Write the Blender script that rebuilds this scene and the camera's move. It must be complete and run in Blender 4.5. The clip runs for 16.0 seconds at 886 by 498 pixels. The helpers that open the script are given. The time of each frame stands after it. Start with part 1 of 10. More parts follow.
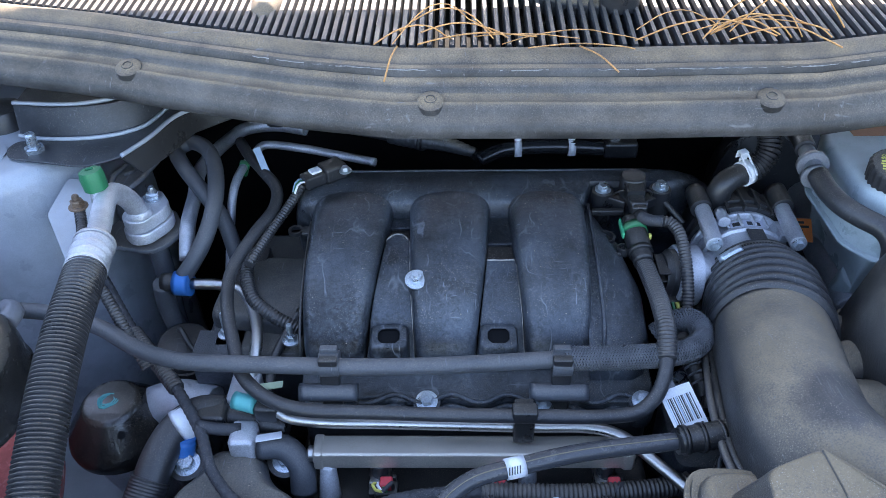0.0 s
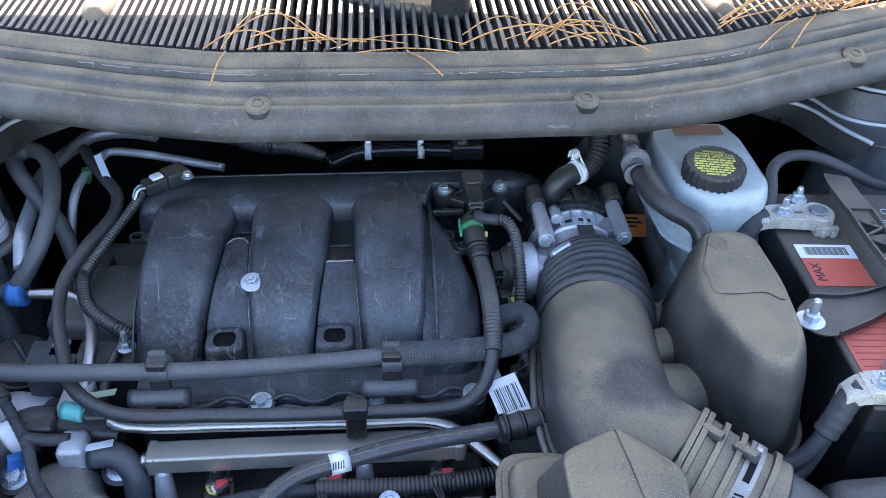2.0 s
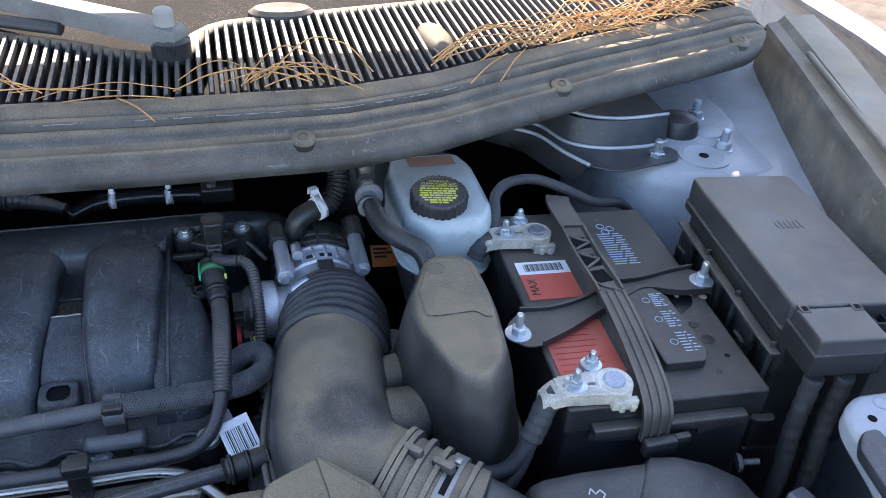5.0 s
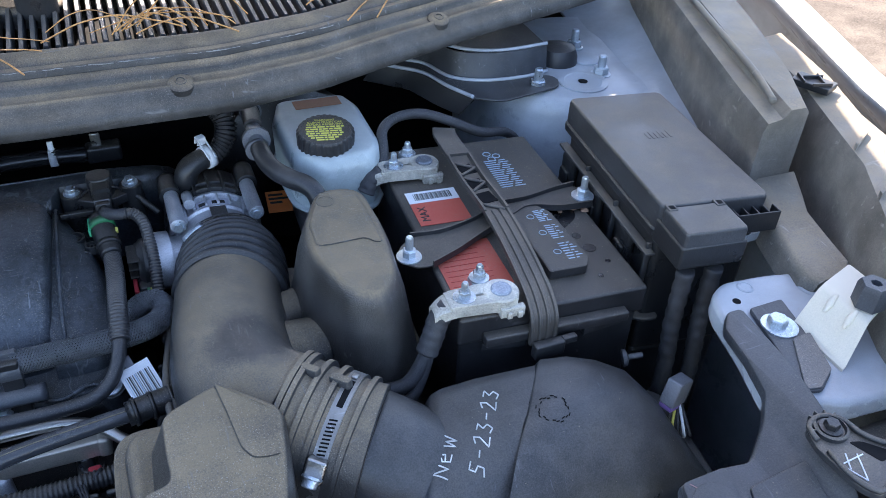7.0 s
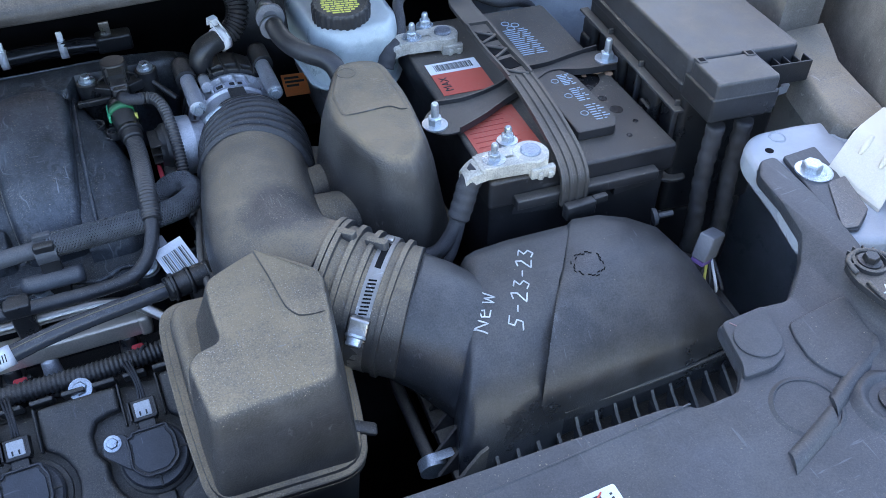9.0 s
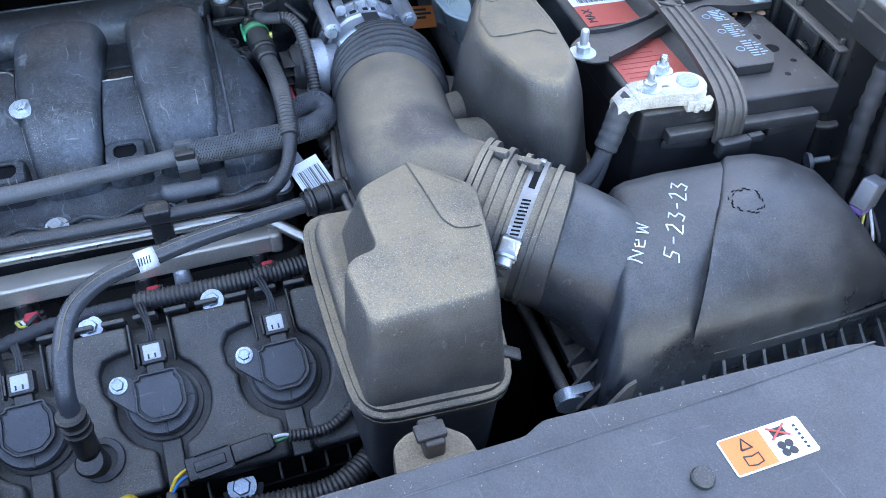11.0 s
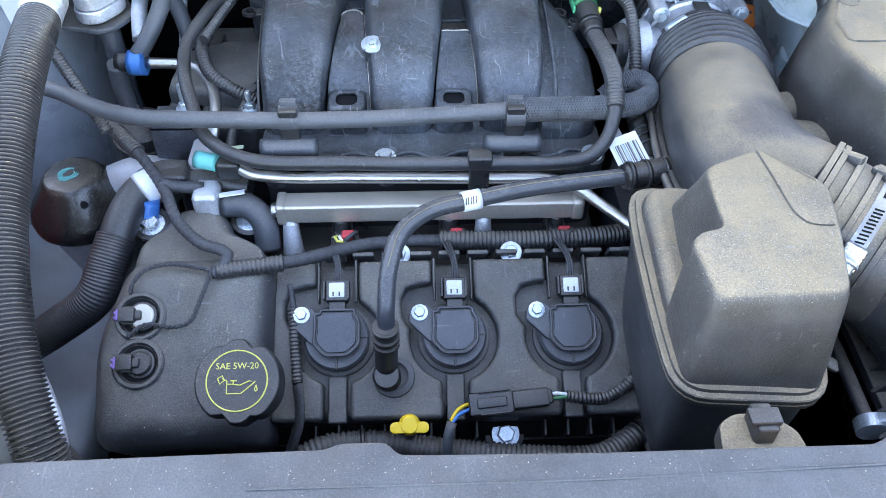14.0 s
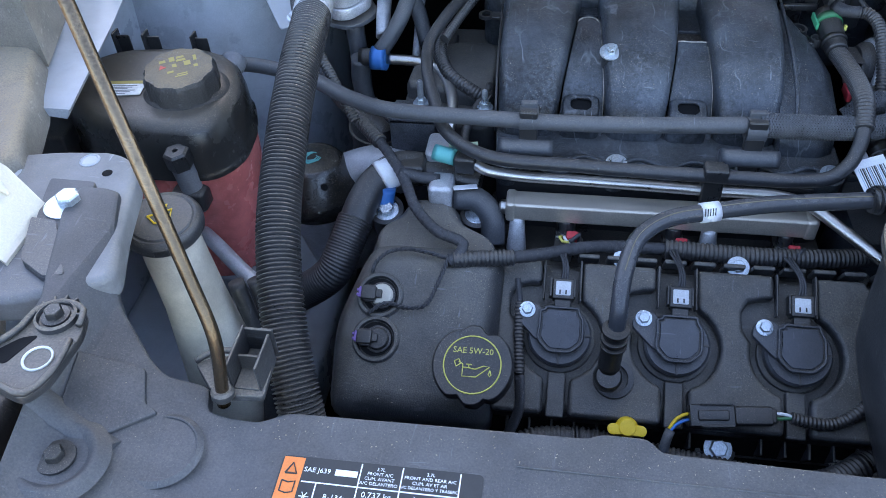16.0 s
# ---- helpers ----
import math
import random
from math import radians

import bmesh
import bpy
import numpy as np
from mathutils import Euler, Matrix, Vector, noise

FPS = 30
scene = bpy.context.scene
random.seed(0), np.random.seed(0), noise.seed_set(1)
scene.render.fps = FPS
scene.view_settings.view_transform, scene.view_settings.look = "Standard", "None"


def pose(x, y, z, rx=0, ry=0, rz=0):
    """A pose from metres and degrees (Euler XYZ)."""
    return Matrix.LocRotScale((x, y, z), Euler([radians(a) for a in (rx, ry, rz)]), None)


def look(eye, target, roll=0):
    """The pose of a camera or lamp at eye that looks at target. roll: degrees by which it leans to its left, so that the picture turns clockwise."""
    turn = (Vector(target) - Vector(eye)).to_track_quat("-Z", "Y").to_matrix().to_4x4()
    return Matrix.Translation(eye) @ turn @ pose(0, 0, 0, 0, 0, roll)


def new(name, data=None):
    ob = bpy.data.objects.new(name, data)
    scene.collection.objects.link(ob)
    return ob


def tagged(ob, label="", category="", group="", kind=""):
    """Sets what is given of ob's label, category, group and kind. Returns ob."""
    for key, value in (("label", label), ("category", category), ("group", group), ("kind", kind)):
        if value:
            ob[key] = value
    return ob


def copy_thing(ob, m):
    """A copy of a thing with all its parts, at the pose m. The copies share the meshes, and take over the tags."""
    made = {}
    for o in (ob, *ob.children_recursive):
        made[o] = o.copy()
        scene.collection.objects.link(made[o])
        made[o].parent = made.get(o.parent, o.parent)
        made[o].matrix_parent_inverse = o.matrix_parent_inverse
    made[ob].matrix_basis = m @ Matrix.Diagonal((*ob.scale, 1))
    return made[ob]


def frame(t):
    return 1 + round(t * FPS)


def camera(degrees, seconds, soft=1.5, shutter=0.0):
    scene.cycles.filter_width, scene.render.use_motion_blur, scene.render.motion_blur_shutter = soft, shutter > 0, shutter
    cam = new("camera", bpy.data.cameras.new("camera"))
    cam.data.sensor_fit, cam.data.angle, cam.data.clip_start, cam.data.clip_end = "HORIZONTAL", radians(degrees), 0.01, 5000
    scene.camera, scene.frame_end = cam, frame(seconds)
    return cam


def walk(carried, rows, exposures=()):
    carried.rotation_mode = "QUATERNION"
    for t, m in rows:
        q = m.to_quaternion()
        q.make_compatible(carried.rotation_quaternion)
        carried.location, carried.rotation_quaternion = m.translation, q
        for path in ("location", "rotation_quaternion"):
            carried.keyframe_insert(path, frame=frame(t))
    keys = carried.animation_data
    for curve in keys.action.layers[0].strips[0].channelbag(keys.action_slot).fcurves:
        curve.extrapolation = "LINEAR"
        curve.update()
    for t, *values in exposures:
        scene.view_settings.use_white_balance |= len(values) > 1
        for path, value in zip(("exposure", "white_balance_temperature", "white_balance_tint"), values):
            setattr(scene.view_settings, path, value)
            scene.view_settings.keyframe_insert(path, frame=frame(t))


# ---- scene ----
cam = camera(57.27, 16.0, soft=0.8)
PATH = [
    (0, (0.0042, -0.3705, 0.6467), (-0.0197, 0.4179, 0.0321), -1.36),
    (0.5, (0.0249, -0.3734, 0.6479), (0.0270, 0.4147, 0.0325), -0.58),
    (1, (0.0438, -0.3800, 0.6505), (0.0653, 0.4083, 0.0355), -0.07),
    (1.5, (0.0645, -0.3882, 0.6532), (0.1094, 0.4020, 0.0419), 0.67),
    (2, (0.0882, -0.3905, 0.6511), (0.1630, 0.4005, 0.0439), 1.54),
    (2.5, (0.1089, -0.3935, 0.6520), (0.2089, 0.3981, 0.0492), 2.23),
    (3, (0.1330, -0.3993, 0.6526), (0.2523, 0.3928, 0.0541), 2.73),
    (3.5, (0.1515, -0.4055, 0.6549), (0.2967, 0.3869, 0.0624), 3.44),
    (4, (0.1709, -0.4120, 0.6617), (0.3497, 0.3789, 0.0765), 3.98),
    (4.5, (0.1935, -0.4189, 0.6659), (0.4083, 0.3705, 0.0908), 4.16),
    (5, (0.2125, -0.4261, 0.6675), (0.4621, 0.3599, 0.1018), 4.30),
    (5.2, (0.2199, -0.4306, 0.6685), (0.4836, 0.3529, 0.1058), 4.45),
    (7.3, (0.2331, -0.4842, 0.6433), (0.5705, 0.2359, 0.0370), 3.16),
    (7.5, (0.2306, -0.4877, 0.6380), (0.5672, 0.2225, 0.0197), 2.86),
    (8, (0.2234, -0.4923, 0.6282), (0.5536, 0.1937, -0.0202), 2.34),
    (8.2, (0.2213, -0.4934, 0.6279), (0.5460, 0.1845, -0.0317), 1.93),
    (10.3, (0.1562, -0.4927, 0.5730), (0.4264, 0.1836, -0.1123), 0.14),
    (10.5, (0.1485, -0.4873, 0.5691), (0.4111, 0.1891, -0.1190), 0.42),
    (11, (0.1255, -0.4805, 0.5633), (0.3586, 0.2007, -0.1308), 0.57),
    (11.5, (0.1080, -0.4786, 0.5567), (0.3077, 0.2077, -0.1426), 0.58),
    (12, (0.0862, -0.4804, 0.5526), (0.2468, 0.2141, -0.1488), 0.61),
    (12.5, (0.0640, -0.4816, 0.5524), (0.1757, 0.2211, -0.1503), -0.19),
    (13, (0.0408, -0.4861, 0.5511), (0.1200, 0.2237, -0.1487), -0.02),
    (13.5, (0.0230, -0.4895, 0.5498), (0.0791, 0.2245, -0.1481), 0.27),
    (14, (-0.0024, -0.4877, 0.5500), (0.0313, 0.2305, -0.1451), 0.66),
    (14.5, (-0.0213, -0.4897, 0.5514), (-0.0205, 0.2309, -0.1420), 0.25),
    (15, (-0.0459, -0.5012, 0.5493), (-0.0853, 0.2197, -0.1426), -0.42),
    (15.5, (-0.0670, -0.5084, 0.5548), (-0.1679, 0.2074, -0.1361), -2.51),
    (16, (-0.0885, -0.5120, 0.5643), (-0.2197, 0.2007, -0.1248), -3.28),
]
EXPOSURE = [(0.0, 3.10, 6600, 16), (1.5, 3.12, 6700, 16), (3.5, 3.12, 6800, 16), (5.2, 2.62, 6750, 16), (7.3, 2.62, 6600, 16), (8.2, 2.74, 6600, 16), (10.4, 3.48, 6650, 15), (11.0, 3.66, 6800, 15), (12.5, 3.87, 7300, 15), (14.5, 4.05, 7550, 15), (15.2, 3.84, 7350, 15), (16.0, 3.12, 6900, 15)]
walk(cam, [(t, look(eye, target, roll)) for t, eye, target, roll in PATH], EXPOSURE)

# ---- world, sun, exposure ----
SUN_ELEV, SUN_AZ = 42.0, 1.0      # the sun stands behind the car, shaded off by the raised hood
world = bpy.data.worlds.new("sky")
scene.world = world
world.use_nodes = True
wn = world.node_tree.nodes
sky = wn.new("ShaderNodeTexSky")
sky.sky_type = "NISHITA"
sky.sun_disc = False
sky.sun_elevation = radians(SUN_ELEV)
sky.sun_rotation = radians(SUN_AZ)
wn["Background"].inputs["Strength"].default_value = 0.12
world.node_tree.links.new(sky.outputs["Color"], wn["Background"].inputs["Color"])
sun_data = bpy.data.lights.new("sun", "SUN")
sun_data.energy, sun_data.angle, sun_data.color = 3.2, radians(0.6), (1.0, 0.90, 0.76)
sun = new("sun", sun_data)
_e, _a = radians(SUN_ELEV), radians(SUN_AZ)
sun.matrix_world = look((math.sin(_a) * math.cos(_e) * 10, math.cos(_a) * math.cos(_e) * 10, math.sin(_e) * 10), (0, 0, 0))


# ---- helpers of this scene ----
def mesh_object(name, bm, mat):
    me = bpy.data.meshes.new(name)
    bmesh.ops.recalc_face_normals(bm, faces=bm.faces)
    bm.to_mesh(me)
    bm.free()
    me.materials.append(mat)
    ob = new(name, me)
    if len(me.polygons) > 6:
        # flat faces stay flat beside their rounded edges
        flat = ob.modifiers.new("weighted_normals", "WEIGHTED_NORMAL")
        flat.keep_sharp = True
    return ob


def part(name, bm, mat, parent, label=""):
    """Links a bmesh as one mesh object under a thing or part."""
    ob = mesh_object(name, bm, mat)
    ob.parent = parent
    if parent is not None:
        ob.matrix_parent_inverse = Matrix.Identity(4)
    return tagged(ob, label)


def thing(name, label, category, group="", kind=""):
    return tagged(new(name), label, category, group, kind)


def solid(name, bm, mat, label, category, group="", kind=""):
    return tagged(mesh_object(name, bm, mat), label, category, group, kind)


def shade(bm, angle=40):
    """Smooth faces with sharp edges past an angle."""
    for f in bm.faces:
        f.smooth = True
    for e in bm.edges:
        if len(e.link_faces) == 2 and e.calc_face_angle(0) > radians(angle):
            e.smooth = False
    return bm


def bevel(bm, width, segments=2, angle=35):
    edges = [e for e in bm.edges if len(e.link_faces) == 2 and e.calc_face_angle(0) > radians(angle)]
    bmesh.ops.bevel(bm, geom=edges, offset=width, segments=segments, profile=0.5, affect="EDGES", clamp_overlap=True)
    return bm


def box(x0, x1, y0, y1, z0, z1, r=0.004, segments=2, m=None):
    """A box with rounded edges."""
    bm = bmesh.new()
    bmesh.ops.create_cube(bm, size=1)
    for v in bm.verts:
        v.co = Vector(((x0 + x1) / 2 + v.co.x * (x1 - x0), (y0 + y1) / 2 + v.co.y * (y1 - y0), (z0 + z1) / 2 + v.co.z * (z1 - z0)))
    if r:
        bevel(bm, r, segments)
    shade(bm, 50)
    if m is not None:
        bm.transform(m)
    return bm


def prism(outline, z0, z1, r=0.003, segments=2, m=None, round_corners=0.0):
    """A plate: an outline in x and y, extruded from z0 to z1."""
    if round_corners:
        outline = rounded(outline, round_corners)
    bm = bmesh.new()
    low = [bm.verts.new((x, y, z0)) for x, y in outline]
    high = [bm.verts.new((x, y, z1)) for x, y in outline]
    n = len(outline)
    bm.faces.new(low[::-1])
    bm.faces.new(high)
    for i in range(n):
        bm.faces.new((low[i], low[(i + 1) % n], high[(i + 1) % n], high[i]))
    bmesh.ops.recalc_face_normals(bm, faces=bm.faces)
    if r:
        bevel(bm, r, segments, 50)
    shade(bm, 45)
    if m is not None:
        bm.transform(m)
    return bm


def rounded(outline, radius, steps=4):
    """An outline with its corners rounded."""
    out, n = [], len(outline)
    for i in range(n):
        a, b, c = (Vector(outline[(i + k) % n]) for k in (-1, 0, 1))
        u, w = (a - b), (c - b)
        r = min(radius, u.length * 0.45, w.length * 0.45)
        p, q = b + u.normalized() * r, b + w.normalized() * r
        for k in range(steps + 1):
            t = k / steps
            out.append(tuple(p * (1 - t) ** 2 + b * 2 * t * (1 - t) + q * t * t))
    return out


def spline(points, step=0.006):
    """A smooth curve through the points, at even steps."""
    pts = [Vector(p) for p in points]
    if len(pts) == 2:
        n = max(2, int((pts[1] - pts[0]).length / step))
        return [pts[0].lerp(pts[1], i / n) for i in range(n + 1)]
    ext = [pts[0] * 2 - pts[1]] + pts + [pts[-1] * 2 - pts[-2]]
    out = []
    for i in range(1, len(ext) - 2):
        p0, p1, p2, p3 = ext[i - 1 : i + 3]
        d1, d2, d3 = (max((b - a).length, 1e-5) ** 0.5 for a, b in ((p0, p1), (p1, p2), (p2, p3)))
        m1 = ((p1 - p0) / d1 - (p2 - p0) / (d1 + d2) + (p2 - p1) / d2) * d2
        m2 = ((p2 - p1) / d2 - (p3 - p1) / (d2 + d3) + (p3 - p2) / d3) * d2
        n = max(2, int((p2 - p1).length / step))
        for k in range(n):
            t = k / n
            out.append(p1 * (2 * t**3 - 3 * t * t + 1) + m1 * (t**3 - 2 * t * t + t) + p2 * (3 * t * t - 2 * t**3) + m2 * (t**3 - t * t))
    out.append(pts[-1])
    return out


def tube(points, radius, sides=12, step=0.006, ribs=0.0, pitch=0.006, caps=True, flat=1.0, smooth=True, widths=None):
    """A hose, pipe or cable along a curve. ribs: depth of its corrugation; widths: factors of the radius along it."""
    if ribs:
        step = pitch / 4
    pts = spline(points, step) if smooth else [Vector(p) for p in points]
    if ribs or len(pts) > 3:
        even, run = [pts[0]], 0.0
        for a, b in zip(pts, pts[1:]):
            gap = (b - a).length
            while gap > 1e-9 and run + gap >= step:
                a = a.lerp(b, (step - run) / gap)
                even.append(a)
                run, gap = 0.0, (b - a).length
            run += gap
        if (even[-1] - pts[-1]).length > step * 0.3:
            even.append(pts[-1])
        if len(even) > 2 and smooth:
            pts = even
    bm = bmesh.new()
    rings = []
    ahead = (pts[1] - pts[0]).normalized()
    side = ahead.orthogonal().normalized()
    for i, p in enumerate(pts):
        now = (pts[min(i + 1, len(pts) - 1)] - pts[max(i - 1, 0)]).normalized()
        side = ahead.rotation_difference(now) @ side
        side = (side - now * side.dot(now)).normalized()
        ahead = now
        up = now.cross(side)
        r = radius
        if widths:
            f = i / (len(pts) - 1) * (len(widths) - 1)
            k = min(int(f), len(widths) - 2)
            r *= widths[k] + (widths[k + 1] - widths[k]) * (f - k)
        if ribs:
            r += (0, ribs, ribs, 0)[i % 4] - ribs * 0.5
        rings.append([bm.verts.new(p + (side * math.cos(a) + up * flat * math.sin(a)) * r) for a in (2 * math.pi * k / sides for k in range(sides))])
    for a, b in zip(rings, rings[1:]):
        for k in range(sides):
            bm.faces.new((a[k], a[(k + 1) % sides], b[(k + 1) % sides], b[k]))
    if caps:
        bm.faces.new(rings[0][::-1])
        bm.faces.new(rings[-1])
    return shade(bm, 60 if not ribs else 32)


def lathe(profile, m=None, sides=24, lobes=0, lobe=0.0):
    """A turned form from rows of radius and height about z; lobes flute its side."""
    bm = bmesh.new()
    rings = []
    for r, z in profile:
        if r < 1e-5:
            rings.append([bm.verts.new((0, 0, z))])
        else:
            ring = []
            for k in range(sides):
                a = 2 * math.pi * k / sides
                q = r * (1 + (lobe if lobes and (k * lobes * 2 // sides) % 2 else 0))
                ring.append(bm.verts.new((q * math.cos(a), q * math.sin(a), z)))
            rings.append(ring)
    for a, b in zip(rings, rings[1:]):
        if len(a) == 1 and len(b) == 1:
            continue
        for k in range(sides):
            if len(a) == 1:
                bm.faces.new((a[0], b[k], b[(k + 1) % sides]))
            elif len(b) == 1:
                bm.faces.new((a[k], a[(k + 1) % sides], b[0]))
            else:
                bm.faces.new((a[k], a[(k + 1) % sides], b[(k + 1) % sides], b[k]))
    for ring, flip in ((rings[0], True), (rings[-1], False)):
        if len(ring) > 1:
            bm.faces.new(ring[::-1] if flip else ring)
    bmesh.ops.recalc_face_normals(bm, faces=bm.faces)
    shade(bm, 35)
    if m is not None:
        bm.transform(m)
    return bm


def aim(at, way, spin=0.0):
    """A pose at a place with its z along a direction."""
    q = Vector(way).normalized().to_track_quat("Z", "Y")
    return Matrix.Translation(at) @ q.to_matrix().to_4x4() @ Matrix.Rotation(radians(spin), 4, "Z")


def ring_rr(cx, cy, hx, hy, r, n=5):
    """A rounded rectangle about a centre."""
    r = min(r, hx * 0.98, hy * 0.98)
    out = []
    for sx, sy, a0 in ((1, 1, 0), (-1, 1, 90), (-1, -1, 180), (1, -1, 270)):
        for k in range(n + 1):
            a = radians(a0 + 90 * k / n)
            out.append((cx + sx * (hx - r) + r * math.cos(a), cy + sy * (hy - r) + r * math.sin(a)))
    return out


def loft(rings, caps=True, angle=40, m=None):
    """A skin over rings of equally many points."""
    bm = bmesh.new()
    vs = [[bm.verts.new(p) for p in ring] for ring in rings]
    n = len(vs[0])
    for a, b in zip(vs, vs[1:]):
        for k in range(n):
            bm.faces.new((a[k], a[(k + 1) % n], b[(k + 1) % n], b[k]))
    if caps:
        bm.faces.new(vs[0][::-1])
        bm.faces.new(vs[-1])
    bmesh.ops.recalc_face_normals(bm, faces=bm.faces)
    shade(bm, angle)
    if m is not None:
        bm.transform(m)
    return bm


def ring_mark(r, thick, m):
    """A thin printed or moulded ring."""
    return moved(tube([(r * math.cos(2 * math.pi * k / 28), r * math.sin(2 * math.pi * k / 28), 0) for k in range(29)], thick, sides=5, smooth=False, caps=False), m)


def twist(points, radius, turn, strands=2, lead=0.0):
    """Wires twisted about one another along a curve."""
    way = spline(points, 0.0018)
    out = []
    for s in range(strands):
        pts, run = [], 0.0
        for i, p in enumerate(way):
            d = (way[min(i + 1, len(way) - 1)] - way[max(i - 1, 0)]).normalized()
            u = d.cross(Vector((0.1, 0.2, 1))).normalized()
            w = u.cross(d)
            run += (p - way[i - 1]).length if i else 0.0
            a = run / turn * 2 * math.pi + s * 2 * math.pi / strands + lead
            pts.append(p + (u * math.cos(a) + w * math.sin(a)) * radius)
        out.append(tube(pts, radius * 1.05, sides=6, smooth=False))
    return join(*out)


def offset(outline, d):
    """An outline moved outwards by d (anticlockwise or not)."""
    n = len(outline)
    area = sum(outline[k - 1][0] * outline[k][1] - outline[k][0] * outline[k - 1][1] for k in range(n))
    sgn = 1 if area > 0 else -1
    out = []
    for k in range(n):
        a, c = Vector(outline[k - 1]), Vector(outline[(k + 1) % n])
        t = (c - a).normalized()
        out.append((outline[k][0] + t.y * d * sgn, outline[k][1] - t.x * d * sgn))
    return out


def flange_band(outline, prof, m=None):
    """A closed moulded rim: prof gives how far out and how high each line lies."""
    return loft([[(x, y, z) for x, y in offset(outline, d)] for d, z in prof], angle=35, m=m)


def join(*bms):
    """One bmesh of several."""
    out = bms[0]
    for b in bms[1:]:
        me = bpy.data.meshes.new("joined")
        b.to_mesh(me)
        b.free()
        out.from_mesh(me)
        bpy.data.meshes.remove(me)
    return out


def drop_on(obs, x, y, lift=0.0005):
    """The height of the first of some objects under a place."""
    bpy.context.view_layer.update()
    best = -9.0
    for ob in obs:
        hit, where, _, _ = ob.ray_cast(Vector((x, y, 1.0)), Vector((0, 0, -1)))
        if hit:
            best = max(best, where.z)
    return best + lift


def moved(bm, m):
    bm.transform(m)
    return bm


# ---- materials ----
def material(name, colour, rough=0.5, metal=0.0, dust=0.0, dust_colour=(0.30, 0.24, 0.17), grain=0.06, scale=60.0, bump=0.25, coat=0.0, transmission=0.0, stain=0.0, specks=0.0, scuffs=0.0, orange=0.0, gloss=None, smear=0.0, runs=0.0, wipe=None):
    """A procedural surface: a base colour with grain and blotches, dust settled on faces that look up, specks of grit, scratches, fine relief."""
    mat = bpy.data.materials.new(name)
    mat.use_nodes = True
    nt = mat.node_tree
    n, l = nt.nodes, nt.links
    b = n["Principled BSDF"]
    b.inputs["Metallic"].default_value = metal
    if gloss is not None:
        b.inputs["Specular IOR Level"].default_value = gloss
    b.inputs["Coat Weight"].default_value = coat
    b.inputs["Transmission Weight"].default_value = transmission
    geo = n.new("ShaderNodeNewGeometry")

    def noise_tex(size, detail=4.0, rough_=0.55, stretch=None):
        tex = n.new("ShaderNodeTexNoise")
        tex.inputs["Scale"].default_value, tex.inputs["Detail"].default_value, tex.inputs["Roughness"].default_value = size, detail, rough_
        src = geo.outputs["Position"]
        if stretch:
            mp = n.new("ShaderNodeMapping")
            mp.inputs["Rotation"].default_value = stretch[1]
            mp.inputs["Scale"].default_value = stretch[0]
            l.new(src, mp.inputs["Vector"])
            src = mp.outputs[0]
        l.new(src, tex.inputs["Vector"])
        return tex.outputs["Fac"]

    def ranged(value, a, z, lo=0.0, hi=1.0):
        r = n.new("ShaderNodeMapRange")
        for k, v in ((1, a), (2, z), (3, lo), (4, hi)):
            r.inputs[k].default_value = v
        l.new(value, r.inputs[0])
        return r.outputs[0]

    def maths(op, a, c, clamp=False):
        m = n.new("ShaderNodeMath")
        m.operation, m.use_clamp = op, clamp
        for k, v in ((0, a), (1, c)):
            if isinstance(v, (int, float)):
                m.inputs[k].default_value = v
            else:
                l.new(v, m.inputs[k])
        return m.outputs[0]

    def blend(fac, a, c):
        m = n.new("ShaderNodeMix")
        m.data_type = "RGBA"
        for k, v in ((0, fac), (6, a), (7, c)):
            if isinstance(v, tuple):
                m.inputs[k].default_value = (*v, 1)
            else:
                l.new(v, m.inputs[k])
        return m.outputs[2]

    fine = noise_tex(scale * 12)
    wide = noise_tex(scale * 0.35, 6, 0.6)
    both = maths("ADD", maths("MULTIPLY", fine, 0.5), maths("MULTIPLY", wide, 0.5))
    spread = ranged(both, 0.32, 0.68)
    colour_out = blend(spread, tuple(max(0.0, c * (1 - grain * 2.2)) for c in colour), tuple(min(1, c * (1 + grain * 2.4)) for c in colour))
    if stain:
        # blotches and run marks, lighter and darker than the plain surface
        tone = ranged(noise_tex(16, 8, 0.65), 0.35, 0.68, 1 - stain, 1 + stain * 1.1)
        mul = n.new("ShaderNodeVectorMath")
        mul.operation = "SCALE"
        l.new(colour_out, mul.inputs[0])
        l.new(tone, mul.inputs["Scale"])
        colour_out = mul.outputs[0]
    if smear:
        # long pale smears where fluid has run down and dried, with ragged dark gaps
        run = ranged(noise_tex(30, 7, 0.68, ((1.0, 0.28, 0.28), (0.0, 0.0, 0.12))), 0.40, 0.66)
        fleck = ranged(noise_tex(230, 5, 0.7), 0.42, 0.62)
        fac = maths("MULTIPLY", maths("MULTIPLY", run, fleck), smear, True)
        colour_out = blend(fac, colour_out, tuple(min(1, c * 2.3 + 0.050) for c in colour))
    if runs:
        # thin wandering dried trickles, broken up in patches
        trickle = noise_tex(17, 3, 0.6, ((1.0, 0.40, 0.40), (0.0, 0.0, 0.15)))
        thin = ranged(maths("ABSOLUTE", maths("SUBTRACT", trickle, 0.5), 0.0), 0.0, 0.011, 1.0, 0.0)
        broken = ranged(noise_tex(34, 4), 0.46, 0.60)
        colour_out = blend(maths("MULTIPLY", maths("MULTIPLY", thin, broken), runs, True), colour_out, tuple(min(1, c * 2.2 + 0.10) for c in colour))
